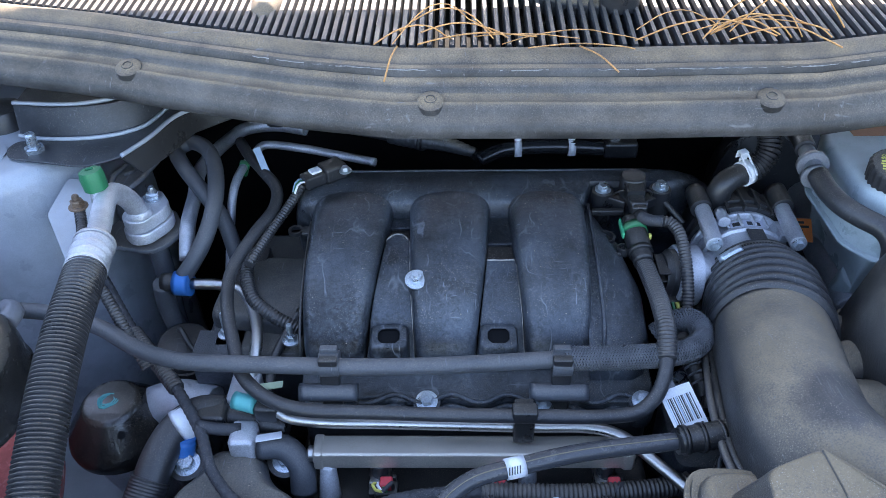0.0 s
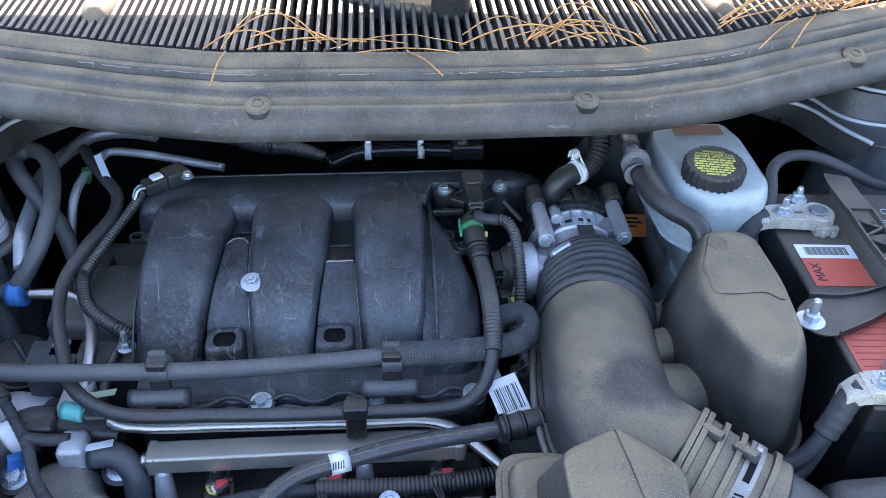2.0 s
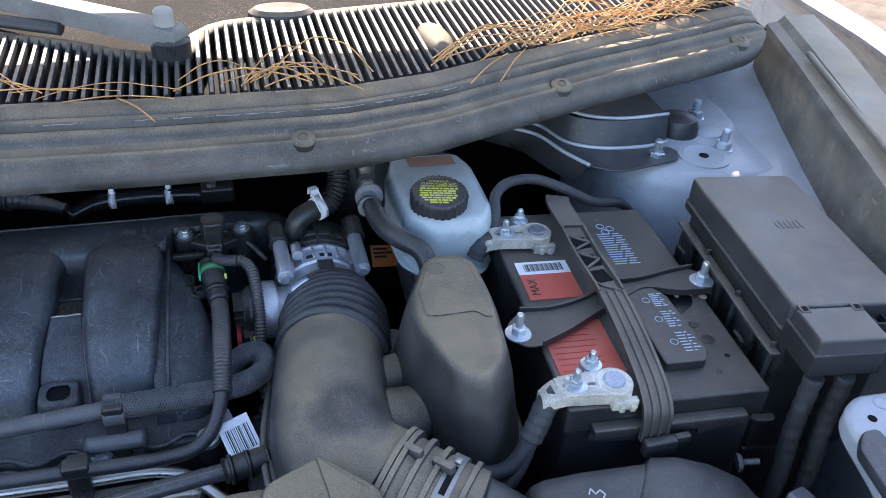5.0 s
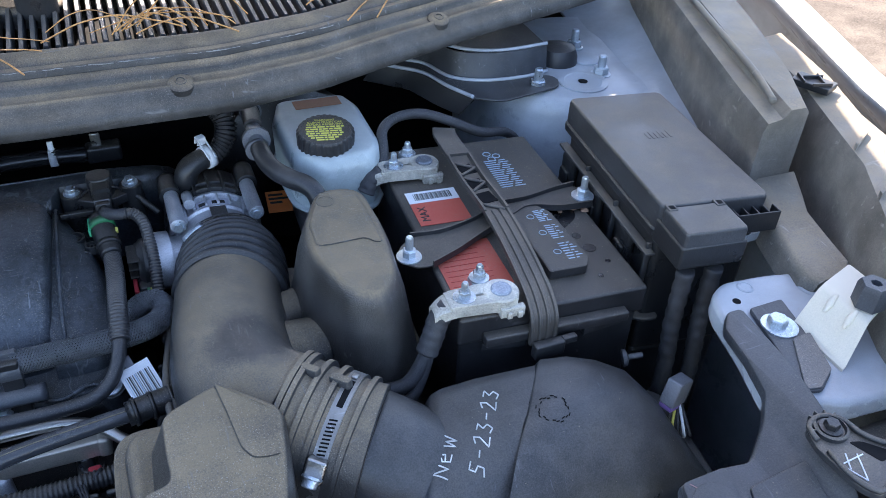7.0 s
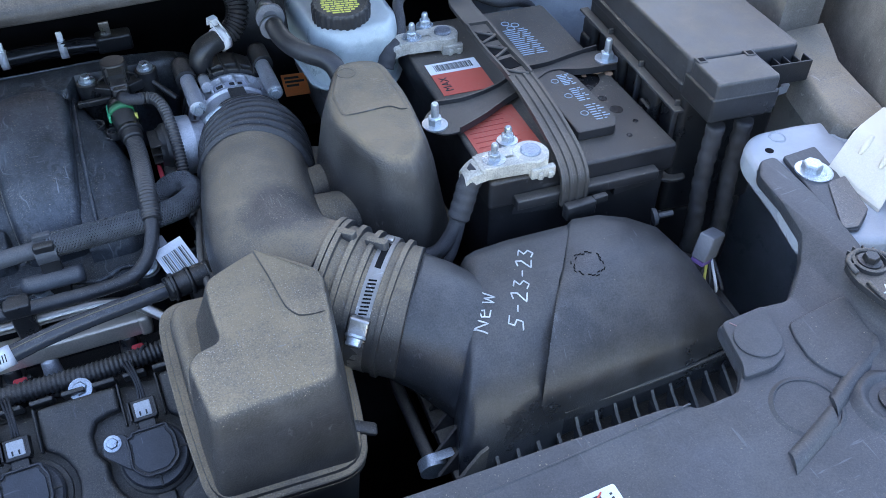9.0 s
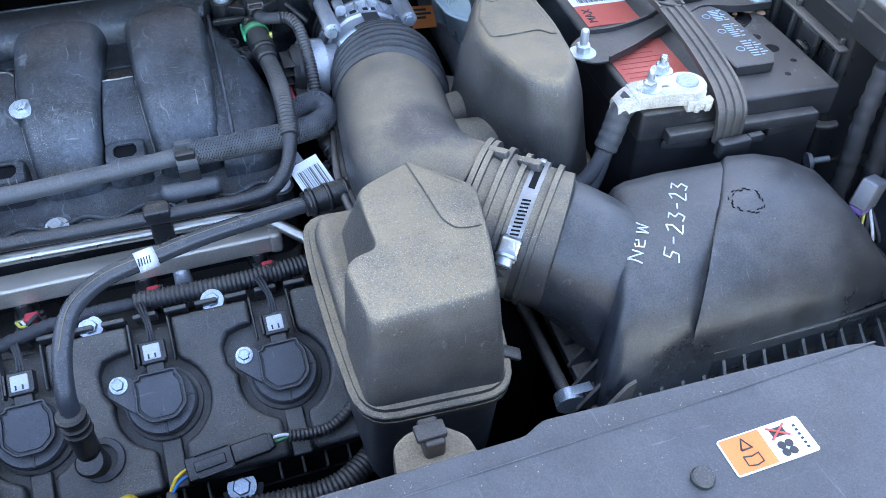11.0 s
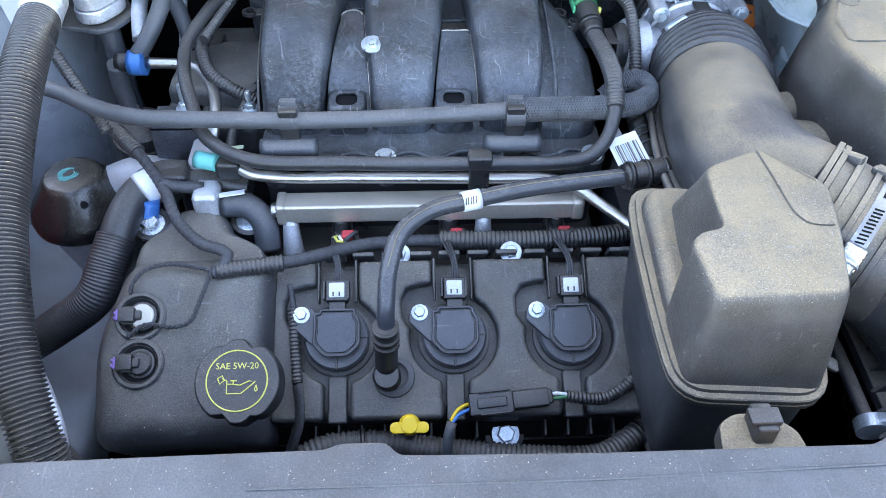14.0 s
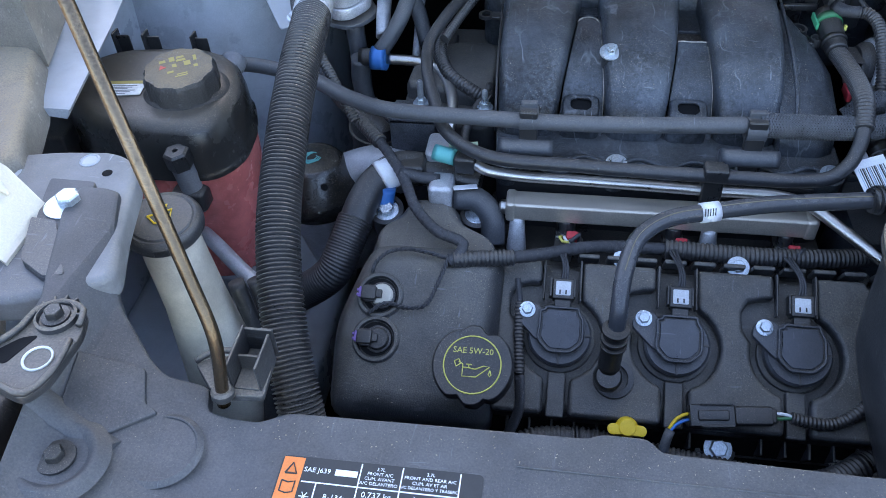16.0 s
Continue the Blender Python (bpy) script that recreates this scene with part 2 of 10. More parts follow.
    rough_value = ranged(wide, 0.3, 0.7, max(0.02, rough - 0.09), min(1, rough + 0.12))
    height = fine
    if dust:
        up = n.new("ShaderNodeSeparateXYZ")
        l.new(geo.outputs["Normal"], up.inputs[0])
        lie = ranged(up.outputs["Z"], 0.38, 0.88)
        patch = ranged(wide, 0.34, 0.62, 0.45, 1.05)
        speck = ranged(fine, 0.36, 0.64, 0.58, 1.18)
        cover_ = maths("MULTIPLY", maths("MULTIPLY", maths("MULTIPLY", lie, patch), speck), dust, True)
        if wipe:
            # a rubbed spot where the dust is gone
            far = n.new("ShaderNodeVectorMath")
            far.operation = "DISTANCE"
            l.new(geo.outputs["Position"], far.inputs[0])
            far.inputs[1].default_value = wipe[:3]
            edge = maths("ADD", far.outputs["Value"], maths("MULTIPLY", noise_tex(45, 4), 0.030))
            cover_ = maths("MULTIPLY", cover_, ranged(edge, wipe[3] * 0.80, wipe[3] * 1.15, 0.12, 1.0))
        tint = blend(ranged(noise_tex(9, 5), 0.35, 0.65), tuple(c * 0.78 for c in dust_colour), tuple(min(1, c * 1.14) for c in dust_colour))
        colour_out = blend(cover_, colour_out, tint)
        rough_value = maths("ADD", rough_value, maths("MULTIPLY", cover_, 0.92 - rough), True)
    if specks:
        # pale grit lying on whatever looks up
        dots = ranged(noise_tex(1000, 1.5), 0.615, 0.67)
        where = ranged(noise_tex(26, 4), 0.36, 0.62, 0.15, 1.0)
        up2 = n.new("ShaderNodeSeparateXYZ")
        l.new(geo.outputs["Normal"], up2.inputs[0])
        fac = maths("MULTIPLY", maths("MULTIPLY", maths("MULTIPLY", dots, where), ranged(up2.outputs["Z"], 0.1, 0.7)), specks, True)
        colour_out = blend(fac, colour_out, (0.34, 0.29, 0.225))
    if scuffs:
        # fine pale scratches in two directions
        s1 = ranged(noise_tex(300, 2, 0.6, ((1.0, 0.10, 0.4), (0.2, 0.1, 0.9))), 0.66, 0.72)
        s2 = ranged(noise_tex(260, 2, 0.6, ((0.12, 1.0, 0.4), (0.1, 0.3, -0.5))), 0.67, 0.73)
        where = ranged(noise_tex(14, 4), 0.42, 0.62)
        fac = maths("MULTIPLY", maths("MULTIPLY", maths("MAXIMUM", s1, s2), where), scuffs, True)
        colour_out = blend(fac, colour_out, tuple(min(1, c * 2.0 + 0.10) for c in colour))
    l.new(colour_out, b.inputs["Base Color"])
    l.new(rough_value, b.inputs["Roughness"])
    if bump:
        bp = n.new("ShaderNodeBump")
        bp.inputs["Strength"].default_value = bump
        bp.inputs["Distance"].default_value = 0.0010
        l.new(height, bp.inputs["Height"])
        last = bp
        if orange:
            b2 = n.new("ShaderNodeBump")
            b2.inputs["Strength"].default_value = orange
            b2.inputs["Distance"].default_value = 0.002
            l.new(noise_tex(70, 3), b2.inputs["Height"])
            l.new(bp.outputs["Normal"], b2.inputs["Normal"])
            last = b2
        l.new(last.outputs["Normal"], b.inputs["Normal"])
    return mat


PLASTIC = material("black_plastic", (0.019, 0.0195, 0.021), 0.32, dust=0.15, specks=0.45, scuffs=0.4, grain=0.2)
PLASTIC_DUSTY = material("dusty_black_plastic", (0.040, 0.041, 0.044), 0.36, dust=0.66, dust_colour=(0.27, 0.222, 0.165), specks=0.4, scuffs=0.5, grain=0.16, stain=0.35)
COVER_PLASTIC = material("valve_cover_plastic", (0.044, 0.0455, 0.049), 0.38, dust=0.38, dust_colour=(0.24, 0.20, 0.14), specks=0.5, scuffs=0.6, grain=0.24, bump=0.4, stain=0.45)
COIL = material("grey_black_coil_plastic", (0.046, 0.050, 0.058), 0.36, dust=0.10, specks=0.4, scuffs=0.5, grain=0.2, stain=0.25)
MANIFOLD = material("intake_manifold_plastic", (0.0265, 0.0315, 0.0385), 0.34, dust=0.16, dust_colour=(0.15, 0.148, 0.130), grain=0.34, stain=0.85, specks=0.6, scuffs=1.0, bump=0.5, smear=0.62, runs=0.9)
PALE_DIRT = material("pale_dried_dirt", (0.26, 0.24, 0.21), 0.8, grain=0.4, scale=200, stain=0.6)
VALLEY = material("oily_valley_plastic", (0.020, 0.019, 0.018), 0.42, dust=0.55, dust_colour=(0.105, 0.080, 0.055), grain=0.4, stain=0.9, specks=1.0, bump=0.9)
RUBBER = material("black_rubber", (0.026, 0.027, 0.030), 0.38, dust=0.12, specks=0.4, scuffs=0.4, grain=0.2)
RUBBER_GREY = material("dusty_grey_rubber", (0.058, 0.063, 0.072), 0.5, dust=0.18, specks=0.3, scuffs=0.4, grain=0.14)
CONDUIT = material("black_split_conduit", (0.034, 0.034, 0.036), 0.30, dust=0.22, specks=0.3, grain=0.24)
BRAID = material("grey_braided_sleeve", (0.075, 0.078, 0.084), 0.34, scale=200, bump=0.3, grain=0.25)
TAPE = material("black_cloth_tape", (0.040, 0.040, 0.044), 0.55, scale=140, bump=0.6, grain=0.25, specks=0.4)
STEEL = material("bare_steel", (0.50, 0.49, 0.47), 0.30, metal=1.0, dust=0.2, grain=0.12, specks=0.2)
RAIL = material("fuel_rail_steel", (0.60, 0.55, 0.48), 0.42, metal=0.75, dust=0.4, grain=0.1, specks=0.4)
BAND_STEEL = material("dusty_band_steel", (0.34, 0.34, 0.34), 0.36, metal=0.85, dust=0.45, dust_colour=(0.26, 0.215, 0.155), grain=0.2, stain=0.4, scuffs=0.5)
ZINC = material("zinc_plated_steel", (0.50, 0.55, 0.59), 0.30, metal=0.75, grain=0.18, specks=0.3)
ALUMINIUM = material("cast_aluminium", (0.52, 0.53, 0.56), 0.42, metal=0.6, dust=0.2, bump=0.6, grain=0.16, stain=0.25, specks=0.2)
LEAD = material("oxidised_lead", (0.52, 0.49, 0.42), 0.5, metal=0.15, grain=0.22, stain=0.4, specks=0.4)
PAINT = material("white_body_paint", (0.385, 0.42, 0.46), 0.30, dust=0.3, coat=0.2, specks=0.4, stain=0.14)
GREY_STEEL = material("dusty_grey_support", (0.085, 0.09, 0.10), 0.46, dust=0.42, specks=0.7, scuffs=0.6, grain=0.15)
# Near black: deep shade painted in for gaps, holes and the bay's depths
DARK = material("shade_and_black_parts", (0.006, 0.006, 0.0065), 0.85, gloss=0.2)
TANK_WHITE = material("translucent_white_tank", (0.41, 0.47, 0.48), 0.30, dust=0.2, specks=0.4, dust_colour=(0.33, 0.31, 0.26), stain=0.15)
COOLANT = material("red_coolant_tank", (0.50, 0.135, 0.125), 0.24, specks=0.3, scuffs=0.5, stain=0.35)
WASHER_WHITE = material("yellowed_white_tank", (0.52, 0.49, 0.42), 0.45, dust=0.4, stain=0.25, specks=0.4)
CAP_BLACK = material("black_cap", (0.022, 0.022, 0.024), 0.42, dust=0.22, specks=0.5, scuffs=0.4, grain=0.15)
YELLOW = material("yellow_plastic", (0.85, 0.55, 0.02), 0.45, dust=0.15)
YELLOW_PRINT = material("yellow_print", (0.62, 0.57, 0.12), 0.6, bump=0)
GREEN = material("green_plastic", (0.02, 0.17, 0.07), 0.45, dust=0.2)
TEAL = material("teal_plastic", (0.10, 0.42, 0.40), 0.5)
BLUE = material("blue_plastic", (0.03, 0.16, 0.45), 0.4)
RED = material("red_plastic", (0.55, 0.05, 0.06), 0.4)
PURPLE = material("purple_plastic", (0.22, 0.13, 0.36), 0.5)
WHITE_PRINT = material("white_print", (0.75, 0.76, 0.78), 0.6, bump=0)
BLACK_PRINT = material("black_print", (0.03, 0.03, 0.03), 0.6, bump=0)
ORANGE_PRINT = material("orange_print", (0.80, 0.22, 0.05), 0.6, bump=0)
RED_PRINT = material("red_print", (0.60, 0.065, 0.04), 0.5, bump=0, dust=0.3, specks=0.5, scuffs=0.5)
BLUE_PRINT = material("blue_print", (0.36, 0.46, 0.56), 0.6, bump=0, specks=0.3, scuffs=0.5)
GREY_MARK = material("grey_marker_ink", (0.60, 0.60, 0.58), 0.7, bump=0, grain=0.2, scale=150, stain=0.3)
# Dusty plastic; base colour raised to stand in for sunlight on it
TRIM_DUSTY = material("dusty_trim_lifted_for_sun", (0.165, 0.150, 0.128), 0.5, dust=0.9, dust_colour=(0.34, 0.27, 0.18), specks=0.4, scuffs=0.6, stain=0.35, grain=0.18)
BRACE = material("dark_dusty_brace_paint", (0.030, 0.034, 0.040), 0.42, dust=0.22, dust_colour=(0.17, 0.15, 0.12), specks=0.7, scuffs=0.7, stain=0.4, grain=0.2)
GREY_PLASTIC = material("mid_grey_plastic", (0.16, 0.165, 0.18), 0.5, grain=0.15)
COWL = material("weathered_cowl_plastic", (0.044, 0.042, 0.040), 0.5, dust=0.85, dust_colour=(0.32, 0.235, 0.145), stain=0.55, specks=0.5, scuffs=0.6, grain=0.25)
GRILLE = material("cowl_grille_plastic", (0.030, 0.032, 0.036), 0.45, dust=0.32, specks=0.5)
NEEDLE = material("dry_pine_needles", (0.56, 0.28, 0.095), 0.55, grain=0.3)
LEAF = material("dry_leaf", (0.62, 0.45, 0.25), 0.7, grain=0.2)
CONCRETE = material("pale_gravelly_asphalt", (0.125, 0.105, 0.085), 0.95, scale=12, grain=0.3, bump=0.6, gloss=0.1)
GLASS = material("windscreen_glass", (0.01, 0.012, 0.013), 0.05)

# ---- large structure ----
ground = solid("ground", box(-60, 60, -60, 60, -1.0, -0.85, 0), CONCRETE, "pale sunlit asphalt driveway beside the car", "ground", kind="structure")
MID = 0.143          # the car's middle line


def bay_edge(x):
    """How far the cowl's edge bows back from its middle."""
    d = abs(x - MID)
    k = 1.0 if x > MID else 0.78
    return k * float(np.interp(d, [0, 0.2, 0.3, 0.4, 0.5, 0.7, 0.9], [0, 0.002, 0.024, 0.062, 0.098, 0.155, 0.22]))


def bolt(at, way=(0, 0, 1), r=0.006, head=0.007, washer=0.009, stud=0.0, mat=None, name="bolt", parent=None, label="", spin=10):
    """A hex head on a flange, or a nut on a stud, as one mesh."""
    prof = [(washer, 0), (washer, 0.0016), (r * 1.06, 0.0022)]
    bm = lathe(prof + [(0, 0.0022)], sides=20)
    hexa = lathe([(r, 0.001), (r, head - 0.0012), (r * 0.86, head), (0, head)], sides=6)
    bm = join(bm, hexa)
    if stud:
        bm = join(bm, lathe([(r * 0.55, head - 0.001), (r * 0.55, head + stud - 0.002), (r * 0.4, head + stud), (0, head + stud)], sides=12))
    bm.transform(aim(at, way, spin))
    if parent is None:
        return bm
    return part(name, bm, mat or ZINC, parent, label)


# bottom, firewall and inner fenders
# Near black here stands in for the deep shade low in the bay
floor_ob = solid("floor", box(-0.62, 0.9, -0.32, 0.8, -0.50, -0.46, 0), DARK, "bottom of the engine bay, near black for deep shade", "floor", kind="structure")
firewall = solid("wall_firewall", box(-0.75, 1.0, 0.66, 0.70, -0.50, 0.25, 0), DARK, "near-black firewall behind the engine", "wall", kind="structure")
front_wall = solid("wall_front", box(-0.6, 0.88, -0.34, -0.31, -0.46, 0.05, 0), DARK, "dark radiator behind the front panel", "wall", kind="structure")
for side in (-1, 1):
    wx = MID + side * 0.76
    solid("wall_inner_fender", box(wx - 0.02, wx + 0.02, -0.34, 0.68, -0.46, 0.16, 0.004), PAINT, "white painted inner fender wall of the car", "wall", kind="structure")
    # suspension tower: a tapered drum blended into the fender wall
    tx, ty = MID + side * 0.715, 0.475
    rings = []
    for z, r in ((-0.46, 0.190), (-0.2, 0.180), (0.06, 0.166), (0.165, 0.156), (0.183, 0.150), (0.190, 0.140), (0.190, 0.02)):
        rings.append([(tx + r * 1.0 * math.copysign(abs(math.cos(a)) ** 0.75, math.cos(a)), ty + r * 0.98 * math.copysign(abs(math.sin(a)) ** 0.75, math.sin(a)), z) for a in (2 * math.pi * k / 40 for k in range(40))])
    tower = thing("strut_tower", "white painted suspension strut tower with three studs", "strut tower", "strut towers")
    part("tower_body", loft(rings, angle=50), PAINT, tower)
    for bx, by in ((0.604, 0.386), (0.710, 0.400), (0.721, 0.494)):
        b = bolt((MID + side * bx, by, 0.1895), r=0.0105, head=0.012, washer=0.014, stud=0.016, mat=ZINC, name="stud_nut", parent=tower, label="blue-tipped zinc stud and nut")
    part("access_plug", lathe([(0.030, 0.186), (0.029, 0.200), (0.024, 0.211), (0.010, 0.216), (0, 0.2165)], m=Matrix.Translation((MID + side * 0.672, 0.458, 0)), sides=28), RUBBER, tower, "black rubber plug")
    part("pressed_recess", lathe([(0.034, 0.1885), (0.034, 0.192), (0.026, 0.1925), (0.024, 0.1912), (0, 0.1912)], m=Matrix.Translation((MID + side * 0.672, 0.383, 0)), sides=28), PAINT, tower)
    part("drain_hole", lathe([(0.0065, 0.1915), (0.0065, 0.1920), (0, 0.1920)], m=Matrix.Translation((MID + side * 0.672, 0.383, 0)), sides=16), DARK, tower, "small drain hole")
    part("round_boss", lathe([(0.020, 0.1885), (0.020, 0.1925), (0.017, 0.1945), (0, 0.195)], m=Matrix.Translation((MID + side * 0.715, 0.447, 0)), sides=24), PAINT, tower)
    # the flange that braces tower to firewall
    def B(x, y, z):
        return (MID + side * (x - MID), y, z)

    line = [(0.560, 0.512), (0.586, 0.488), (0.613, 0.464), (0.631, 0.411), (0.649, 0.372), (0.682, 0.353), (0.744, 0.366), (0.772, 0.372), (0.782, 0.392), (0.776, 0.408), (0.750, 0.409), (0.679, 0.413), (0.641, 0.436), (0.621, 0.497), (0.585, 0.530)]
    solid("tower_brace", prism([B(x, y, 0)[:2] for x, y in line], 0.1925, 0.1955, 0.001, 1, round_corners=0.012), BRACE, "dark dusty brace plate bolted onto the strut tower", "brace", "tower braces")
    solid("brace_flange", tube([B(0.562, 0.509, 0.196), B(0.586, 0.487, 0.196), B(0.612, 0.463, 0.196), B(0.630, 0.411, 0.196), B(0.648, 0.374, 0.196)], 0.0026, sides=8), PAINT, "pale rolled flange along the tower brace", "flange", "brace flanges")
    foot = [(0.600, 0.510), (0.624, 0.490), (0.643, 0.438), (0.680, 0.416), (0.750, 0.412), (0.778, 0.420)]
    fold = loft([[B(x, y, 0.194), B(x + 0.003, y + 0.012, 0.228), B(x + 0.003, y + 0.016, 0.228), B(x + 0.001, y + 0.005, 0.194)] for x, y in [(p.x, p.y) for p in spline([(a, b, 0) for a, b in foot], 0.012)]], angle=60)
    wall = thing("brace_fold", "dusty folded panel between brace and cowl", "panel", "brace folds")
    part("panel", fold, BRACE, wall)
    part("side_web", loft([[B(x, y, 0.193), B(x - 0.016, y + 0.006, 0.170), B(x - 0.014, y + 0.008, 0.168), B(x + 0.003, y + 0.002, 0.190)] for x, y in ((0.562, 0.509), (0.586, 0.487), (0.612, 0.463), (0.630, 0.411), (0.648, 0.374))], angle=60), PLASTIC, wall, "dark turned-down web")
    part("rolled_foot", tube([B(x, y - 0.002, 0.197) for x, y in foot], 0.0024, sides=8), PAINT, wall, "pale rolled foot")
    part("rolled_edge", tube([B(0.604, 0.524, 0.229), B(0.628, 0.496, 0.229), B(0.665, 0.447, 0.229), B(0.710, 0.430, 0.229), B(0.782, 0.434, 0.229)], 0.0024, sides=8), PAINT, wall, "pale rolled edge")
    part("upper_ledge", prism([B(0.60, 0.60, 0)[:2], B(0.604, 0.526, 0)[:2], B(0.628, 0.500, 0)[:2], B(0.667, 0.451, 0)[:2], B(0.710, 0.434, 0)[:2], B(0.782, 0.437, 0)[:2], B(0.792, 0.60, 0)[:2]], 0.224, 0.227, 0.0006, 1), BRACE, wall, "dark ledge under the cowl")
    # painted apron that slopes from the tower up to the fender
    apron = loft([[B(a, y, 0.185), B(b, y, z), B(b + 0.006, y, z - 0.004), B(a + 0.006, y, 0.175)] for y, a, b, z in ((0.66, 0.93, 1.035, 0.235), (0.55, 0.905, 1.000, 0.215), (0.42, 0.88, 0.962, 0.203), (0.30, 0.85, 0.925, 0.197), (0.17, 0.82, 0.880, 0.190), (0.02, 0.79, 0.845, 0.186))], angle=40)
    solid("wall_apron", apron, PAINT, "white painted apron between strut tower and fender", "panel", kind="structure")
# chassis rails low in the bay
solid("frame_rail", box(-0.60, -0.34, -0.30, 0.35, -0.24, -0.16, 0.015), PAINT, "dusty white painted frame rail low in the bay", "rail", kind="structure")
solid("frame_rail", box(0.62, 0.88, -0.30, 0.35, -0.30, -0.22, 0.015), PLASTIC, "dark frame rail under the battery tray", "rail", kind="structure")

# raised hood that shades the engine, and the body to both sides
hood = thing("hood", "raised white painted car hood over the engine", "hood")
# Out of view; widths chosen to place the edge of the hood's shadow
part("panel", loft([[(MID - w, -0.004, z), (MID + w, -0.004, z), (MID + w, 0.004, z), (MID - w, 0.004, z)] for w, z in ((0.93, 0.17), (0.90, 0.27), (0.80, 0.42), (0.70, 0.58), (0.63, 0.80), (0.56, 1.06), (0.50, 1.10))], angle=40, m=pose(0, 0.74, 0.36, 24)), PAINT, hood)
for side in (-1, 1):
    f = thing("fender", "white painted front fender of the car", "fender", "fenders")
    rings = []
    for y in np.linspace(-0.45, 0.95, 15):
        ox = 0.80 + 0.14 * min(1, max(0, (y + 0.45) / 0.9)) ** 0.7 + 0.085 * max(0.0, min(1.0, (y - 0.1) / 0.4))
        rings.append([(MID + side * (ox - 0.012), y, 0.235 + 0.05 * (y + 0.3)), (MID + side * (ox + 0.012), y, 0.25 + 0.05 * (y + 0.3)), (MID + side * (ox + 0.07), y, 0.20 + 0.05 * (y + 0.3)), (MID + side * (ox + 0.12), y, 0.0), (MID + side * (ox + 0.12), y, -0.4), (MID + side * (ox + 0.10), y, -0.4), (MID + side * (ox + 0.05), y, 0.17 + 0.05 * (y + 0.3)), (MID + side * (ox - 0.012), y, 0.225 + 0.05 * (y + 0.3))])
    # Unseen flap added below the hood to keep sun off the apron
    part("rear_corner", loft([[(MID + side * a, -0.004, z), (MID + side * b, -0.004, z), (MID + side * b, 0.004, z), (MID + side * a, 0.004, z)] for a, b, z in ((0.74, 1.00, -0.10), (0.72, 0.98, 0.0), (0.70, 0.93, 0.172))], angle=40, m=pose(0, 0.74, 0.36, 24)), PAINT, hood, "added flap out of view that shades the apron")
    part("hinge_arm", tube([(MID + side * 0.66, 0.70, 0.24), (MID + side * 0.665, 0.69, 0.36), (MID + side * 0.655, 0.675, 0.545)], 0.011, sides=10, flat=0.5), PAINT, hood, "painted hinge arm")
    part("fender_skin", loft(rings, angle=50), PAINT, f)

# cowl: profile of heights and depths swept along the bowed edge
cowl = thing("windscreen_cowl", "weathered dusty black plastic cowl panel under the windscreen", "cowl panel")


def cowl_sweep(profile, x0, x1, n=70, lift=0.0):
    rings = []
    for i in range(n + 1):
        x = x0 + (x1 - x0) * i / n
        off = bay_edge(x)
        wob = 0.0012 * noise.noise(Vector((x * 9, 3, 0)))
        end = max(0.0, (abs(x - MID) - 0.76) / 0.06)     # the ends curl in and round off
        k = math.sqrt(max(0.03, 1 - min(1.0, end) ** 2))
        rings.append([(x, 0.33 + (y - 0.33) * k + off, 0.285 + (z - 0.285) * k + wob + 0.018 * (abs(x - MID) / 0.8) ** 2 + lift) for y, z in profile])
    return loft(rings, angle=45)


lip = [(0.314, 0.2525), (0.304, 0.2530), (0.2985, 0.2560), (0.2972, 0.2605), (0.2976, 0.2650), (0.2992, 0.2695), (0.3015, 0.2735), (0.3040, 0.2775), (0.3062, 0.2820), (0.3080, 0.2858), (0.3100, 0.2880), (0.3120, 0.2882), (0.3140, 0.2868), (0.3185, 0.2868), (0.3245, 0.2880), (0.3268, 0.2900), (0.3280, 0.2945), (0.3300, 0.2980), (0.3325, 0.3000), (0.336, 0.301), (0.336, 0.290), (0.324, 0.284), (0.312, 0.274)]
part("front_lip", cowl_sweep(lip, -0.675, 0.961, n=90), COWL, cowl, "dusty weathered rolled lip")
seal = [(0.3375, 0.290), (0.3375, 0.303), (0.341, 0.308), (0.347, 0.309), (0.350, 0.3065), (0.353, 0.311), (0.362, 0.3165), (0.371, 0.3155), (0.374, 0.306), (0.370, 0.290)]
part("weather_seal", cowl_sweep(seal, -0.72, 0.945), COWL, cowl, "grooved rubber weather seal with white residue")
residue = material("white_residue", (0.27, 0.26, 0.245), 0.9, scale=30, grain=0.3)
for k in range(46):
    xr = random.choice((-0.18, -0.02, 0.22, 0.36)) + random.uniform(-0.10, 0.10)
    pts = [(xr + i * 0.006, 0.3395 + bay_edge(xr + i * 0.006) + random.uniform(-0.0012, 0.0016), 0.3064 + 0.018 * (abs(xr - MID) / 0.8) ** 2) for i in range(random.randint(2, 7))]
    if len(pts) > 2:
        part("residue_streak", tube(pts, random.uniform(0.0002, 0.0006), sides=5, step=0.004), residue, cowl)
for x in (-0.332, -0.025, 0.292, 0.605, 0.90):
    yy = 0.3135 + bay_edge(x)
    zz = 0.2868 + 0.018 * (abs(x - MID) / 0.8) ** 2
    rv = part("push_rivet", lathe([(0.0135, -0.006), (0.0130, 0.0004), (0.0105, 0.0026), (0.0060, 0.0036), (0.0056, 0.0044), (0.0042, 0.0046), (0.0038, 0.0034), (0.0012, 0.0032), (0, 0.0036)], m=aim((x, yy, zz + 0.0006), (0, -0.30, 0.95)), sides=28), COWL, cowl, "black plastic push rivet")

grille = thing("cowl_grille", "black slotted cowl grille littered with pine needles", "grille")
